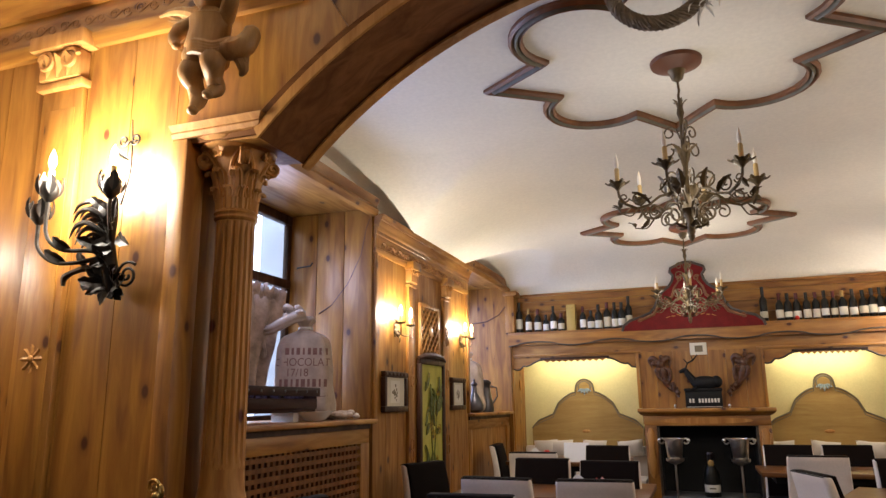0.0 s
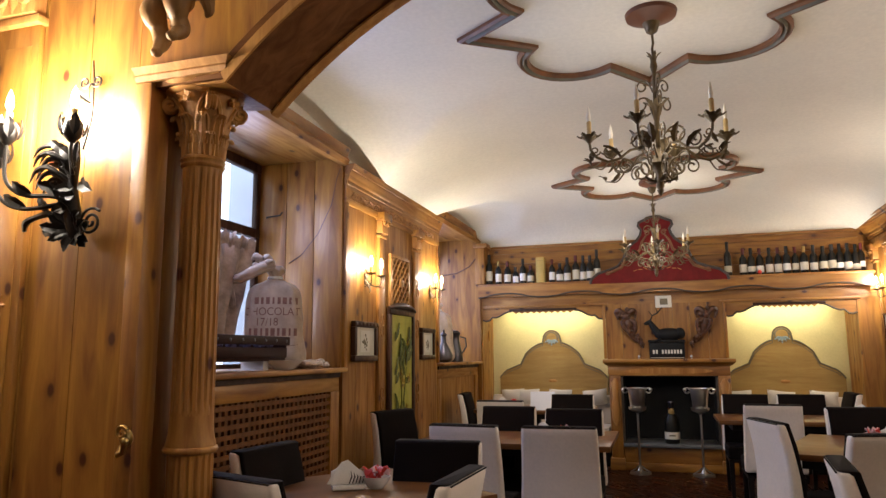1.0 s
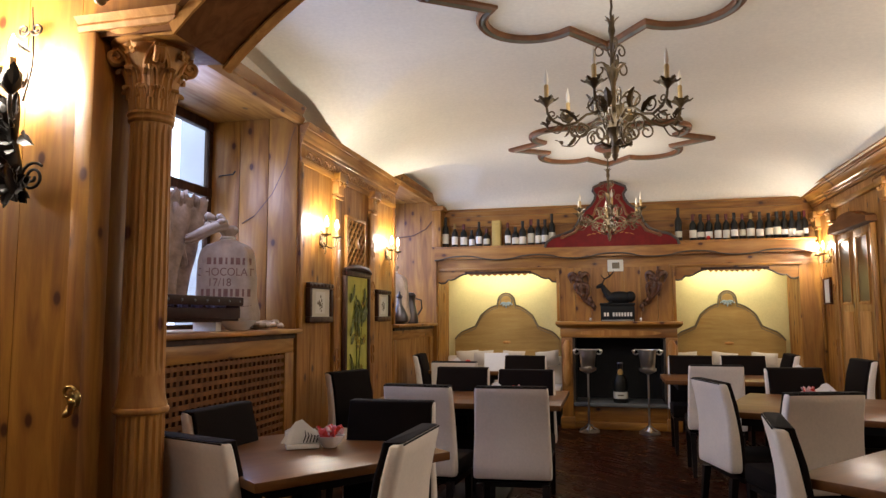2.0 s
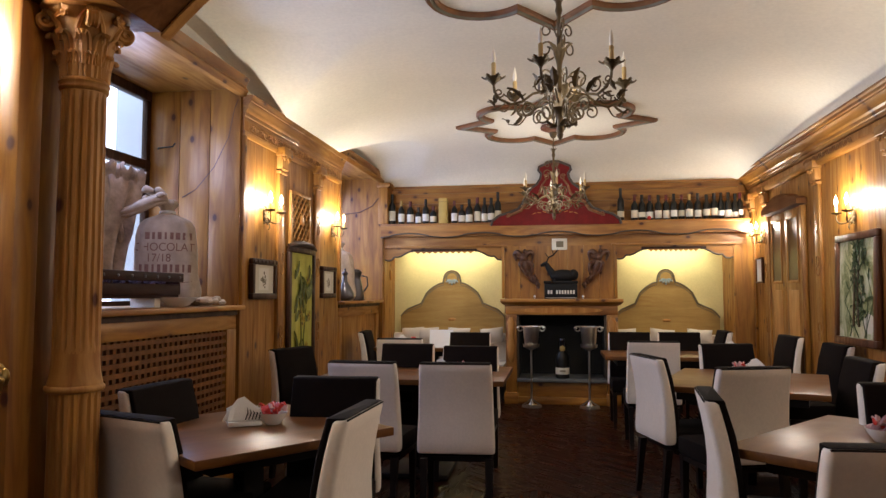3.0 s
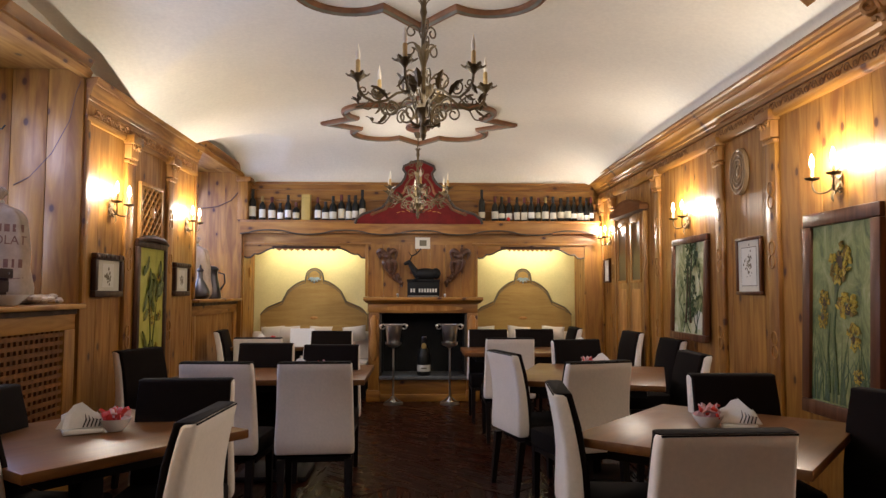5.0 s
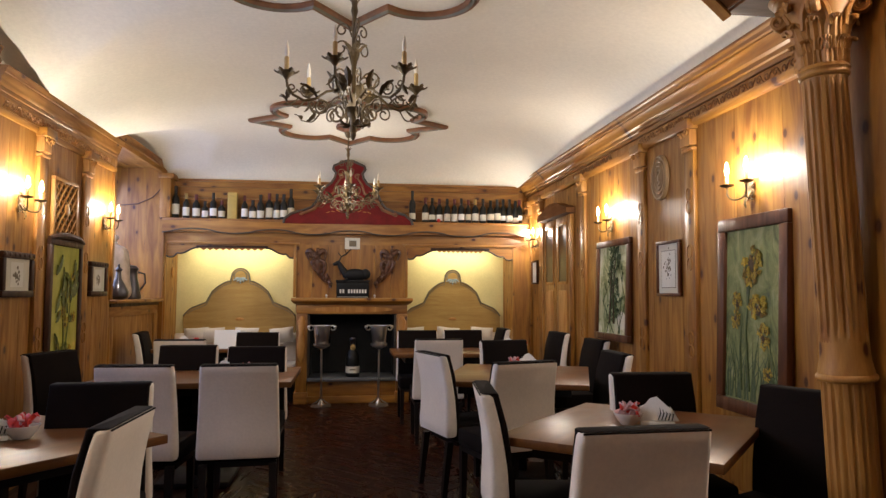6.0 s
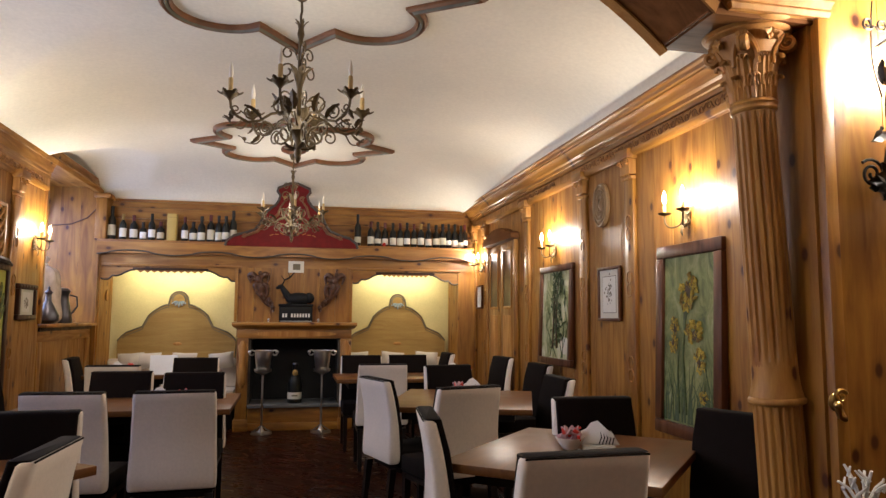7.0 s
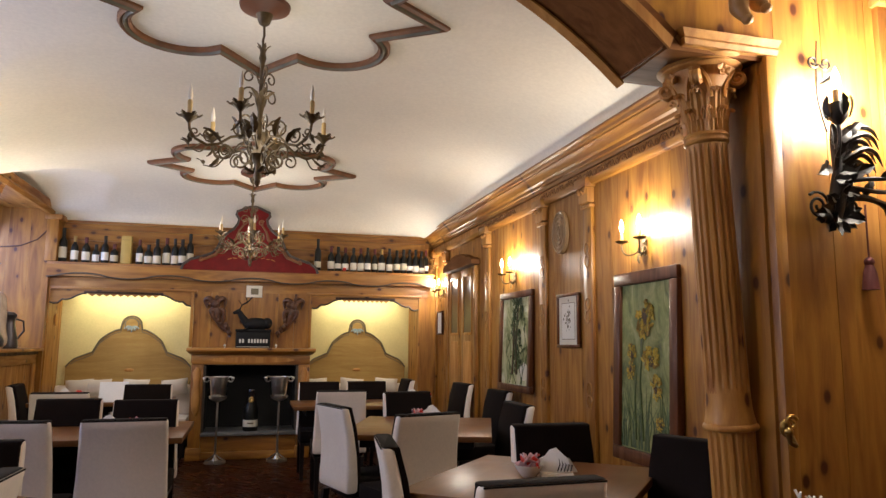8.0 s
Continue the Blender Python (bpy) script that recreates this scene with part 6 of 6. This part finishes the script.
cup = thing("corner_cupboard", at_right(7.68, 0.0) @ Matrix.Diagonal((1, 1, 1.025, 1)), "tall two-door pine cupboard with glazed upper panels and dark carved crest", "cupboard")
for s in (-1, 1):
    d = part("door", box(BM(), min(s * 0.005, s * 0.5), max(s * 0.005, s * 0.5), 0, 0.035, 0.12, 2.13, 0.004), PINE, cup)
    part("glass_panel", box(BM(), min(s * 0.1, s * 0.4), max(s * 0.1, s * 0.4), 0.034, 0.037, 1.45, 2.05), PANEG, d)
    part("lower_panel", box(BM(), min(s * 0.1, s * 0.4), max(s * 0.1, s * 0.4), 0.035, 0.042, 0.3, 1.35, 0.004), CARVED, d)
    for z in (1.43, 2.07):
        part("bead", box(BM(), min(s * 0.09, s * 0.41), max(s * 0.09, s * 0.41), 0.035, 0.046, z - 0.012, z + 0.012, 0.003), CARVED, d)
    for x in (0.09, 0.40):
        part("bead", box(BM(), min(s * x, s * (x + 0.02)), max(s * x, s * (x + 0.02)), 0.035, 0.046, 1.43, 2.07, 0.003), CARVED, d)
    part("jamb", box(BM(), min(s * 0.5, s * 0.55), max(s * 0.5, s * 0.55), 0, 0.05, 0.0, 2.15, 0.006), PINE, cup)
cr = [(0.58, 2.16), (0.58, 2.21), (0.5, 2.24), (0.38, 2.25), (0.3, 2.28), (0.15, 2.31), (0.0, 2.315)]
part("crest", prism(BM(), cr + [(-x, z) for x, z in reversed(cr[:-1])], "y", 0, 0.10), SOFFIT, cup, "dark scrolled crest board")
part("threshold", box(BM(), -0.55, 0.55, 0, 0.05, 0, 0.12), PINE_X, cup)

# ---- window bay things ----


def sack(m, h, tall, label):
    t_ = thing("cocoa_sack", m, label, "sack", "jute sacks in the window bays")
    bm = BM()
    rows = []
    prof = ((0.0, 0.22, 0.15), (0.06, 0.26, 0.19), (0.16, 0.265, 0.195), (0.28, 0.25, 0.18), (0.42, 0.245, 0.175), (0.56, 0.23, 0.165), (0.72, 0.21, 0.15), (0.80, 0.17, 0.12), (0.845, 0.09, 0.075), (0.875, 0.048, 0.042), (0.91, 0.05, 0.045), (0.96, 0.08, 0.06), (1.0, 0.06, 0.05))
    fine = glide([(f, rx, ry) for f, rx, ry in prof], 4)

    def bulge(a, f):
        up_ = max(0.0, f - 0.45)
        return 1 + 0.16 * up_ * math.sin(a * 9 + f * 5) + 0.05 * noise.noise((math.cos(a) * 2, math.sin(a) * 2, f * 4)) + 0.022 * noise.noise((math.cos(a) * 6, math.sin(a) * 6, f * 13))
    for f, rx, ry in fine:
        ring = []
        for i in range(64):
            a = 2 * math.pi * i / 64
            w = bulge(a, f)
            e = abs(math.cos(a)) ** 0.7 * math.copysign(1, math.cos(a)), abs(math.sin(a)) ** 0.7 * math.copysign(1, math.sin(a))
            ring.append(bm.verts.new((e[0] * rx * w, e[1] * ry * w, f * h)))
        rows.append(ring)
    skin(bm, rows)
    part("body", bm, SACK, t_)

    def face_y(x, f):
        for (f0, rx0, ry0), (f1, rx1, ry1) in zip(fine, fine[1:]):
            if f0 <= f <= f1:
                k = (f - f0) / max(f1 - f0, 1e-6)
                rx, ry = rx0 + (rx1 - rx0) * k, ry0 + (ry1 - ry0) * k
                c = math.copysign(min(0.999, abs(x) / rx) ** (1 / 0.7), x)
                a = -math.acos(c)
                w = bulge(a % (2 * math.pi), f)
                return -abs(math.sin(a)) ** 0.7 * ry * w
        return -0.15

    if tall:
        for text, z, tall_ in (("CHOCOLAT", 0.545, 0.062), ("", 0.645, 0.056), ("17/18", 0.445, 0.062), ("", 0.345, 0.062)):
            if text:
                fc = bpy.data.curves.new("print", "FONT")
                fc.body, fc.size, fc.align_x = text, tall_ * 1.25, "CENTER"
                fo = bpy.data.objects.new("print", fc)
                tm = bpy.data.meshes.new_from_object(fo)
                lb = BM()
                lb.from_mesh(tm)
                bmesh.ops.triangulate(lb, faces=lb.faces)
                bmesh.ops.subdivide_edges(lb, edges=[e for e in lb.edges if e.calc_length() > 0.02], cuts=2)
                for v in lb.verts:
                    x, zz = v.co.x * 1.05 - (0.05 if text == "17/18" else 0.01), z * h + v.co.y - tall_ * 0.45
                    v.co = (x, face_y(x, zz / h) - 0.002, zz)
                part("printed_word", lb, SACKINK, t_, "faded brown printed lettering", smooth=False)
                bpy.data.objects.remove(fo)
                bpy.data.curves.remove(fc)
                bpy.data.meshes.remove(tm)
            else:
                for k in range(9):
                    x = (k - 4) * 0.045
                    lb = BM()
                    wd = 0.008 + 0.009 * ((k * 7 + int(z * 20)) % 5) / 4
                    cols = [(-wd, 0.002), (-wd / 3, 0.002), (wd / 3, 0.002), (wd, 0.002)]
                    top_, low_ = [], []
                    for dx, off in cols:
                        for rowv, dz in ((top_, tall_ * 0.42), (low_, -tall_ * 0.42)):
                            rowv.append(lb.verts.new((x + dx, face_y(x + dx, z + dz / h) - off, z * h + dz)))
                    for q in range(3):
                        lb.faces.new((low_[q], low_[q + 1], top_[q + 1], top_[q]))
                    part("ink_bar", lb, SACKINK, t_)
        part("printed_line", tube(BM(), [(x, face_y(x, 0.235) - 0.001, 0.235 * h - 0.02 * math.cos(x * 6)) for x in [-0.2 + 0.02 * k for k in range(21)]], 0.003, 4), SACKINK, t_)
    part("tie", tube(BM(), [(0.052 * math.cos(a), 0.047 * math.sin(a), 0.88 * h) for a in [k * math.pi / 6 for k in range(13)]], 0.012, 5), CORAL, t_)
    return t_


sack(pose(-2.62, 4.36, 1.27, 0, 0, 28) @ Matrix.Diagonal((0.84, 0.84, 1, 1)), 0.72, True, "tall tied jute cocoa sack with faded red print")
sack(pose(-2.56, 8.0, 1.27, 0, 0, 15) @ Matrix.Diagonal((0.75, 0.75, 1, 1)), 0.70, False, "pale tied jute sack on the far window sill")

cl = thing("folded_cloth", pose(-2.66, 4.30, 1.95), "pale twisted cloth knotted over the sack neck", "cloth")
for k, (dy, dz, r) in enumerate(((0, 0, 0.026), (0.012, 0.022, 0.018), (0.0, -0.026, 0.016))):
    part("roll", rope(BM(), [(-0.21, -0.10 + dy, -0.06 + dz), (-0.12, -0.13 + dy, -0.055 + dz), (-0.03, -0.135 + dy, -0.02 + dz), (0.05, -0.10 + dy, 0.02 + dz), (0.10, -0.05, 0.035 + dz)], [0.008, r, r * 1.25, r * 1.1, r * 0.7], 9), SACK, cl)
kr = random.Random(8)
for k in range(9):
    c = Vector((0.03 + kr.uniform(-0.06, 0.06), -0.07 + kr.uniform(-0.03, 0.03), 0.045 + kr.uniform(-0.03, 0.035)))
    d = Vector((kr.uniform(-0.05, 0.05), kr.uniform(-0.02, 0.02), kr.uniform(-0.02, 0.03)))
    part("fold", rope(BM(), [c - d, c + Vector((0, -0.015, 0.012)), c + d], [0.012, kr.uniform(0.022, 0.032), 0.010], 9), SACK, cl)
part("hang", rope(BM(), [(-0.20, -0.10, -0.06), (-0.235, -0.08, -0.12), (-0.22, -0.06, -0.22), (-0.24, -0.05, -0.30)], [0.012, 0.03, 0.024, 0.01], 8), CURTAIN, cl)

cur = thing("draped_curtain", pose(-2.88, 3.98, 1.15), "pale printed curtain bunched below the window rail", "curtain")
bm = BM()
rows = []
for i in range(13):
    f = i / 12
    ring = []
    for j in range(73):
        g = j / 72
        wv = 0.028 * math.sin(g * 26 + f * 2) * (0.5 + 0.8 * f) + 0.02 * noise.noise((g * 6, f * 4, 1.0))
        ring.append(bm.verts.new((wv + 0.03 * f, -0.45 + g * (0.95 - 0.62 * f) + 0.28 * f, 1.0 - 0.78 * f)))
    rows.append(ring)
skin(bm, rows, False, False)
ob = part("cloth", bm, CURTAIN, cur)
bm = BM()
rows = []
for i in range(4):
    rows.append([bm.verts.new((0.02 + (0.006 + 0.004 * i) * math.sin(k * 0.9 + math.sin(k * 0.31) * 2), -0.45 + 0.95 * k / 119, 0.97 + 0.03 * i + 0.012 * math.sin(k * 0.47) + (0.012 * math.sin(k * 1.3) if i == 3 else 0))) for k in range(120)])
skin(bm, rows, False, False)
part("frill", bm, CURTAIN, cur)
part("lining", tube(BM(), [(0.06, -0.2, 0.0), (0.07, -0.12, 0.2), (0.05, -0.02, 0.45)], [0.07, 0.06, 0.02], 8), BURGUNDY, cur, "burgundy cloth")

tr = thing("wooden_trough", pose(-2.47, 3.56, 1.325), "old dark wooden trough with iron studs holding purple dried flowers", "trough")
part("side", box(BM(), 0.10, 0.125, -0.55, 0.55, 0.10, 0.155, 0.006), TROUGH, tr)
part("side", box(BM(), 0.09, 0.115, -0.53, 0.53, 0.02, 0.085, 0.006), TROUGH, tr)
part("side", box(BM(), -0.125, -0.10, -0.55, 0.55, 0.02, 0.155, 0.006), TROUGH, tr)
part("end", box(BM(), -0.1, 0.1, 0.53, 0.55, 0.02, 0.155, 0.004), TROUGH, tr)
part("end", box(BM(), -0.1, 0.1, -0.55, -0.53, 0.02, 0.155, 0.004), TROUGH, tr)
part("base", box(BM(), -0.1, 0.1, -0.53, 0.53, 0.0, 0.02), TROUGH, tr)
for k in range(9):
    part("stud", ball(BM(), (0.126, -0.5 + 0.125 * k, 0.128), 0.009, (0.5, 1, 1), 8, 5), PEWTER, tr)
bm = BM()
for k in range(160):
    ball(bm, (rg.uniform(-0.09, 0.1), rg.uniform(-0.52, 0.52), rg.uniform(0.09, 0.145)), rg.uniform(0.008, 0.016), (1, 1, 1), 6, 4)
part("dried_flowers", bm, DRIED, tr, "pale purple dried flower heads")
part("runner", box(BM(), -0.08, 0.08, 0.3, 0.36, -0.057, 0.0), PORCELAIN, tr, "white block under the trough")
part("runner", box(BM(), -0.08, 0.08, -0.36, -0.3, -0.057, 0.0), PORCELAIN, tr)
jar = thing("glass_dish", pose(-2.32, 4.0, 1.27), "low white bowl on the window sill", "bowl")
part("bowl", lathe(BM(), [(0.05, 0), (0.06, 0.004), (0.11, 0.05), (0.12, 0.06), (0.1, 0.05), (0.03, 0.012)], 20), PORCELAIN, jar)
bn = thing("dried_bundle", pose(-2.34, 4.38, 1.27), "low bundle of pale dried pods on the sill", "dried bundle")
bm = BM()
for k in range(30):
    ball(bm, (rg.uniform(-0.07, 0.07), rg.uniform(-0.17, 0.15), rg.uniform(0.02, 0.05)), rg.uniform(0.018, 0.035), (1, 1.6, 0.7), 7, 5)
part("pods", bm, SACK, bn)
wire = thing("wall_cable", pose(0, 0, 0), "thin brown cable hanging across the bay reveal", "cable")
part("cable", tube(BM(), [(-2.30, 4.735, 2.78), (-2.33, 4.735, 2.7), (-2.37, 4.735, 2.5), (-2.48, 4.735, 2.28), (-2.62, 4.735, 2.12), (-2.72, 4.72, 2.06)], 0.0045, 5), CABLE, wire)
wire2 = thing("wall_cable", pose(0, 0, 0), "thin brown cable hanging across the far bay reveal", "cable")
part("cable", tube(BM(), [(-2.28, 8.82, 2.62), (-2.38, 8.82, 2.5), (-2.55, 8.82, 2.42), (-2.75, 8.82, 2.40)], 0.006, 5), CABLE, wire2)
hk = thing("window_hook", pose(-2.93, 4.70, 2.43), "small black iron hook on the reveal", "hook")
part("hook", tube(BM(), [(0, 0.03, 0), (0.02, 0, 0), (0.14, -0.01, 0.005), (0.16, -0.01, 0.03)], 0.006, 5), IRON, hk)

for x, y, z, k in ((-2.37, 7.62, 1.27, 0), (-2.41, 8.15, 1.27, 1)):
    j = thing("pewter_jug", pose(x, y, z), "dark pewter jug standing on the window sill", "jug", "pewter jugs")
    if k == 0:
        part("body", lathe(BM(), [(0.06, 0), (0.1, 0.03), (0.105, 0.08), (0.07, 0.15), (0.03, 0.22), (0.025, 0.29), (0.04, 0.31), (0.01, 0.34), (0.012, 0.36), (0.001, 0.37)], 20), PEWTER, j)
    else:
        part("body", lathe(BM(), [(0.11, 0), (0.115, 0.02), (0.1, 0.12), (0.075, 0.24), (0.07, 0.3), (0.085, 0.34), (0.06, 0.37), (0.002, 0.38)], 20), PEWTER, j)
        part("handle", tube(BM(), [(0.08, 0.0, 0.3), (0.15, 0, 0.28), (0.16, 0, 0.18), (0.105, 0, 0.1)], 0.01, 6), PEWTER, j)
lp = thing("alcove_bracket", pose(-2.225, 9.2, 1.60), "small brown wooden wall ornament in the alcove", "ornament")
part("body", ball(BM(), (0.012, 0, 0), 0.05, (0.3, 0.8, 1.5)), CARVED, lp)

# ---- arch figures and hooks ----


def cherub(x, z, s):
    bm = BM()
    y = AF - 0.14
    def limb(pts, radii):
        line = [(x + a, y + b, z + c) for a, b, c in pts]
        rope(bm, line, radii, 12, 6)
        ball(bm, line[-1], radii[-1] * 1.25, (1, 1.1, 0.9), 10, 8)
        ball(bm, line[0], radii[0], (1, 1, 1), 12, 8)
    # torso, belly, buttocks and head
    rope(bm, [(x, y, z + 0.18), (x + 0.008 * s, y, z + 0.24), (x, y, z + 0.31), (x, y, z + 0.37), (x, y - 0.01, z + 0.42)], [0.05, 0.088, 0.08, 0.085, 0.032], 16, 6)
    for q in (-1, 1):
        ball(bm, (x + q * 0.038, y - 0.025, z + 0.20), 0.056, (1, 1, 1), 14, 10)
    ball(bm, (x, y - 0.02, z + 0.475), 0.068, (1, 1, 1.08), 16, 12)
    for k in range(14):
        a = k * 2.4
        ball(bm, (x + 0.052 * math.cos(a), y + 0.03 * math.sin(a), z + 0.50 + 0.03 * ((k * 5) % 3 - 0.6)), 0.024, (1, 1, 1), 8, 6)
    limb([(-0.04, 0, 0.19), (-0.055, -0.03, 0.13), (-0.045, -0.01, 0.08), (-0.035, 0.0, 0.03), (-0.03, -0.035, -0.03)], [0.055, 0.052, 0.034, 0.036, 0.017])
    limb([(0.04, 0, 0.19), (0.06, -0.045, 0.15), (0.05, -0.02, 0.10), (0.05, -0.005, 0.06), (0.045, -0.045, 0.02)], [0.055, 0.052, 0.034, 0.036, 0.017])
    limb([(-0.075, 0, 0.37), (-0.12, -0.03, 0.33), (-0.135, -0.045, 0.29), (-0.11, -0.06, 0.25)], [0.036, 0.034, 0.026, 0.016])
    limb([(0.075, 0, 0.37), (0.115, -0.03, 0.41), (0.13, -0.04, 0.46), (0.12, -0.05, 0.50)], [0.036, 0.034, 0.026, 0.016])
    # flying loincloth
    for k in range(4):
        d = 0.012 * k
        rope(bm, [(x - 0.09, y, z + 0.20 - d), (x - 0.02, y - 0.075, z + 0.235 - d), (x + 0.07, y - 0.06, z + 0.215 - d), (x + 0.13, y - 0.02, z + 0.235 - d), (x + 0.17, y, z + 0.20 - 2 * d), (x + 0.15, y + 0.01, z + 0.14 - d)], [0.012, 0.017, 0.018, 0.024, 0.022, 0.008], 8, 5)
    for k in range(8):
        b0 = Vector((x + s * 0.05, y + 0.04, z + 0.39))
        leaf(bm, b0, b0 + Vector((s * (0.21 - 0.013 * k), -0.02, 0.075 - 0.026 * k)), 0.017, 0.1, (0, 1, 0))
        leaf(bm, b0 + Vector((0, -0.012, 0)), b0 + Vector((s * (0.13 - 0.008 * k), -0.03, 0.05 - 0.018 * k)), 0.016, 0.12, (0, 1, 0))
    rope(bm, [(x + s * 0.04, y + 0.03, z + 0.37), (x + s * 0.10, y + 0.02, z + 0.43), (x + s * 0.19, y + 0.01, z + 0.455), (x + s * 0.27, y + 0.01, z + 0.45)], [0.03, 0.026, 0.018, 0.006], 8)
    rope(bm, [(x - s * 0.06, y, z + 0.24), (x - s * 0.12, y - 0.03, z + 0.20), (x - s * 0.18, y - 0.02, z + 0.21), (x - s * 0.20, y, z + 0.27), (x - s * 0.16, y + 0.02, z + 0.31)], [0.03, 0.042, 0.045, 0.035, 0.012], 9)
    solid("carved_figure", bm, CHERUB, "carved and varnished wooden winged figure fixed above the impost", "sculpture", "object", "carved winged figures")


cherub(-1.745, 2.52, -1)
cherub(1.77, 2.58, 1)
for s in (-1, 1):
    h_ = thing("curtain_hook", pose(s * 1.93, AF - 0.02, 1.03), "brass scrolled curtain holdback hook", "hook", "brass holdbacks")
    part("rosette", ball(BM(), (0, -0.01, 0.03), 0.025, (1, 0.5, 1.3)), BRASS, h_)
    part("hook_arm", tube(BM(), [(0, -0.01, 0.02), (-s * 0.01, -0.05, 0.0), (-s * 0.03, -0.09, -0.02), (-s * 0.06, -0.10, -0.01), (-s * 0.065, -0.10, 0.02)], [0.012, 0.011, 0.01, 0.009, 0.012], 8), BRASS, h_)
    part("scroll", tube(BM(), spiral((s * 0.01, -0.03, 0.05), 0.028, 1.2, (1, 0, 0), (0, 0, 1), 0.4, 16), 0.007, 6), BRASS, h_)
    part("bud", ball(BM(), (-s * 0.065, -0.1, 0.03), 0.015), BRASS, h_)
ts = thing("tassel", pose(2.37, AF - 0.03, 1.62), "dark crimson tassel hanging below the wall sconce", "tassel")
part("cord", tube(BM(), [(0, 0, 0.08), (0, 0, 0.3)], 0.004, 5), TASSEL, ts)
part("head", ball(BM(), (0, 0, 0.07), 0.02), TASSEL, ts)
part("fringe", lathe(BM(), [(0.032, -0.04), (0.03, -0.02), (0.024, 0.03), (0.015, 0.06)], 14), TASSEL, ts)

wr = thing("willow_wreath", pose(-0.03, AC, 2.72), "twisted willow wreath with a pale ribbon hanging below the arch", "wreath")
for k in range(9):
    ph = k * 0.7
    part("twig", tube(BM(), [((0.17 + 0.022 * math.cos(9 * a + ph)) * math.cos(a), 0.022 * math.sin(9 * a + ph), 0.14 + (0.17 + 0.022 * math.cos(9 * a + ph)) * math.sin(a)) for a in [j * math.pi / 30 for j in range(61)]], 0.008, 5), WICKER, wr)
bm = BM()
for k in range(60):
    p = Vector((0.13 + rg.gauss(0, 0.02), rg.gauss(0, 0.02), 0.03 + rg.gauss(0, 0.02)))
    leaf(bm, p, p + Vector((rg.gauss(0, 0.03), rg.gauss(0, 0.03), rg.gauss(0.01, 0.03))), 0.006)
part("ribbon", bm, FLUFF, wr)
part("cord", tube(BM(), [(0, 0, 0.31), (0, 0, 0.40)], 0.003, 5), WICKER, wr)

# white branch ornament on a side table in the entrance room
br = thing("side_table", pose(1.55, 1.72, 0), "dark wooden side table beside the arch", "table")
part("top", box(BM(), -0.1, 0.25, -0.15, 0.15, 0.70, 0.73, 0.004), BLACKWOOD, br)
for x in (-0.07, 0.22):
    for y in (-0.12, 0.12):
        part("leg", box(BM(), x - 0.015, x + 0.015, y - 0.015, y + 0.015, 0, 0.70), BLACKWOOD, br)
co = thing("white_branches", pose(1.60, 1.72, 0.73), "white painted bare branches in a small vase", "branches")
part("vase", lathe(BM(), [(0.03, 0), (0.04, 0.03), (0.035, 0.08), (0.02, 0.1), (0.022, 0.11)], 16), PORCELAIN, co)
for k in range(7):
    a = k * 0.9
    tip = Vector((0.07 * math.cos(a), 0.05 * math.sin(a), 0.17 + 0.02 * (k % 3)))
    bm = tube(BM(), [(0, 0, 0.09), tip * 0.6 + Vector((0, 0, 0.05)), tip], [0.006, 0.005, 0.004], 5)
    for q in (0.6, 0.8):
        b0 = tip * q + Vector((0, 0, 0.05 * (1 - q)))
        tube(bm, [b0, b0 + Vector((0.025 * math.cos(a * 2 + q * 9), 0.02 * math.sin(a * 3), 0.03))], [0.005, 0.003], 5)
    part("twig", bm, CORAL, co)
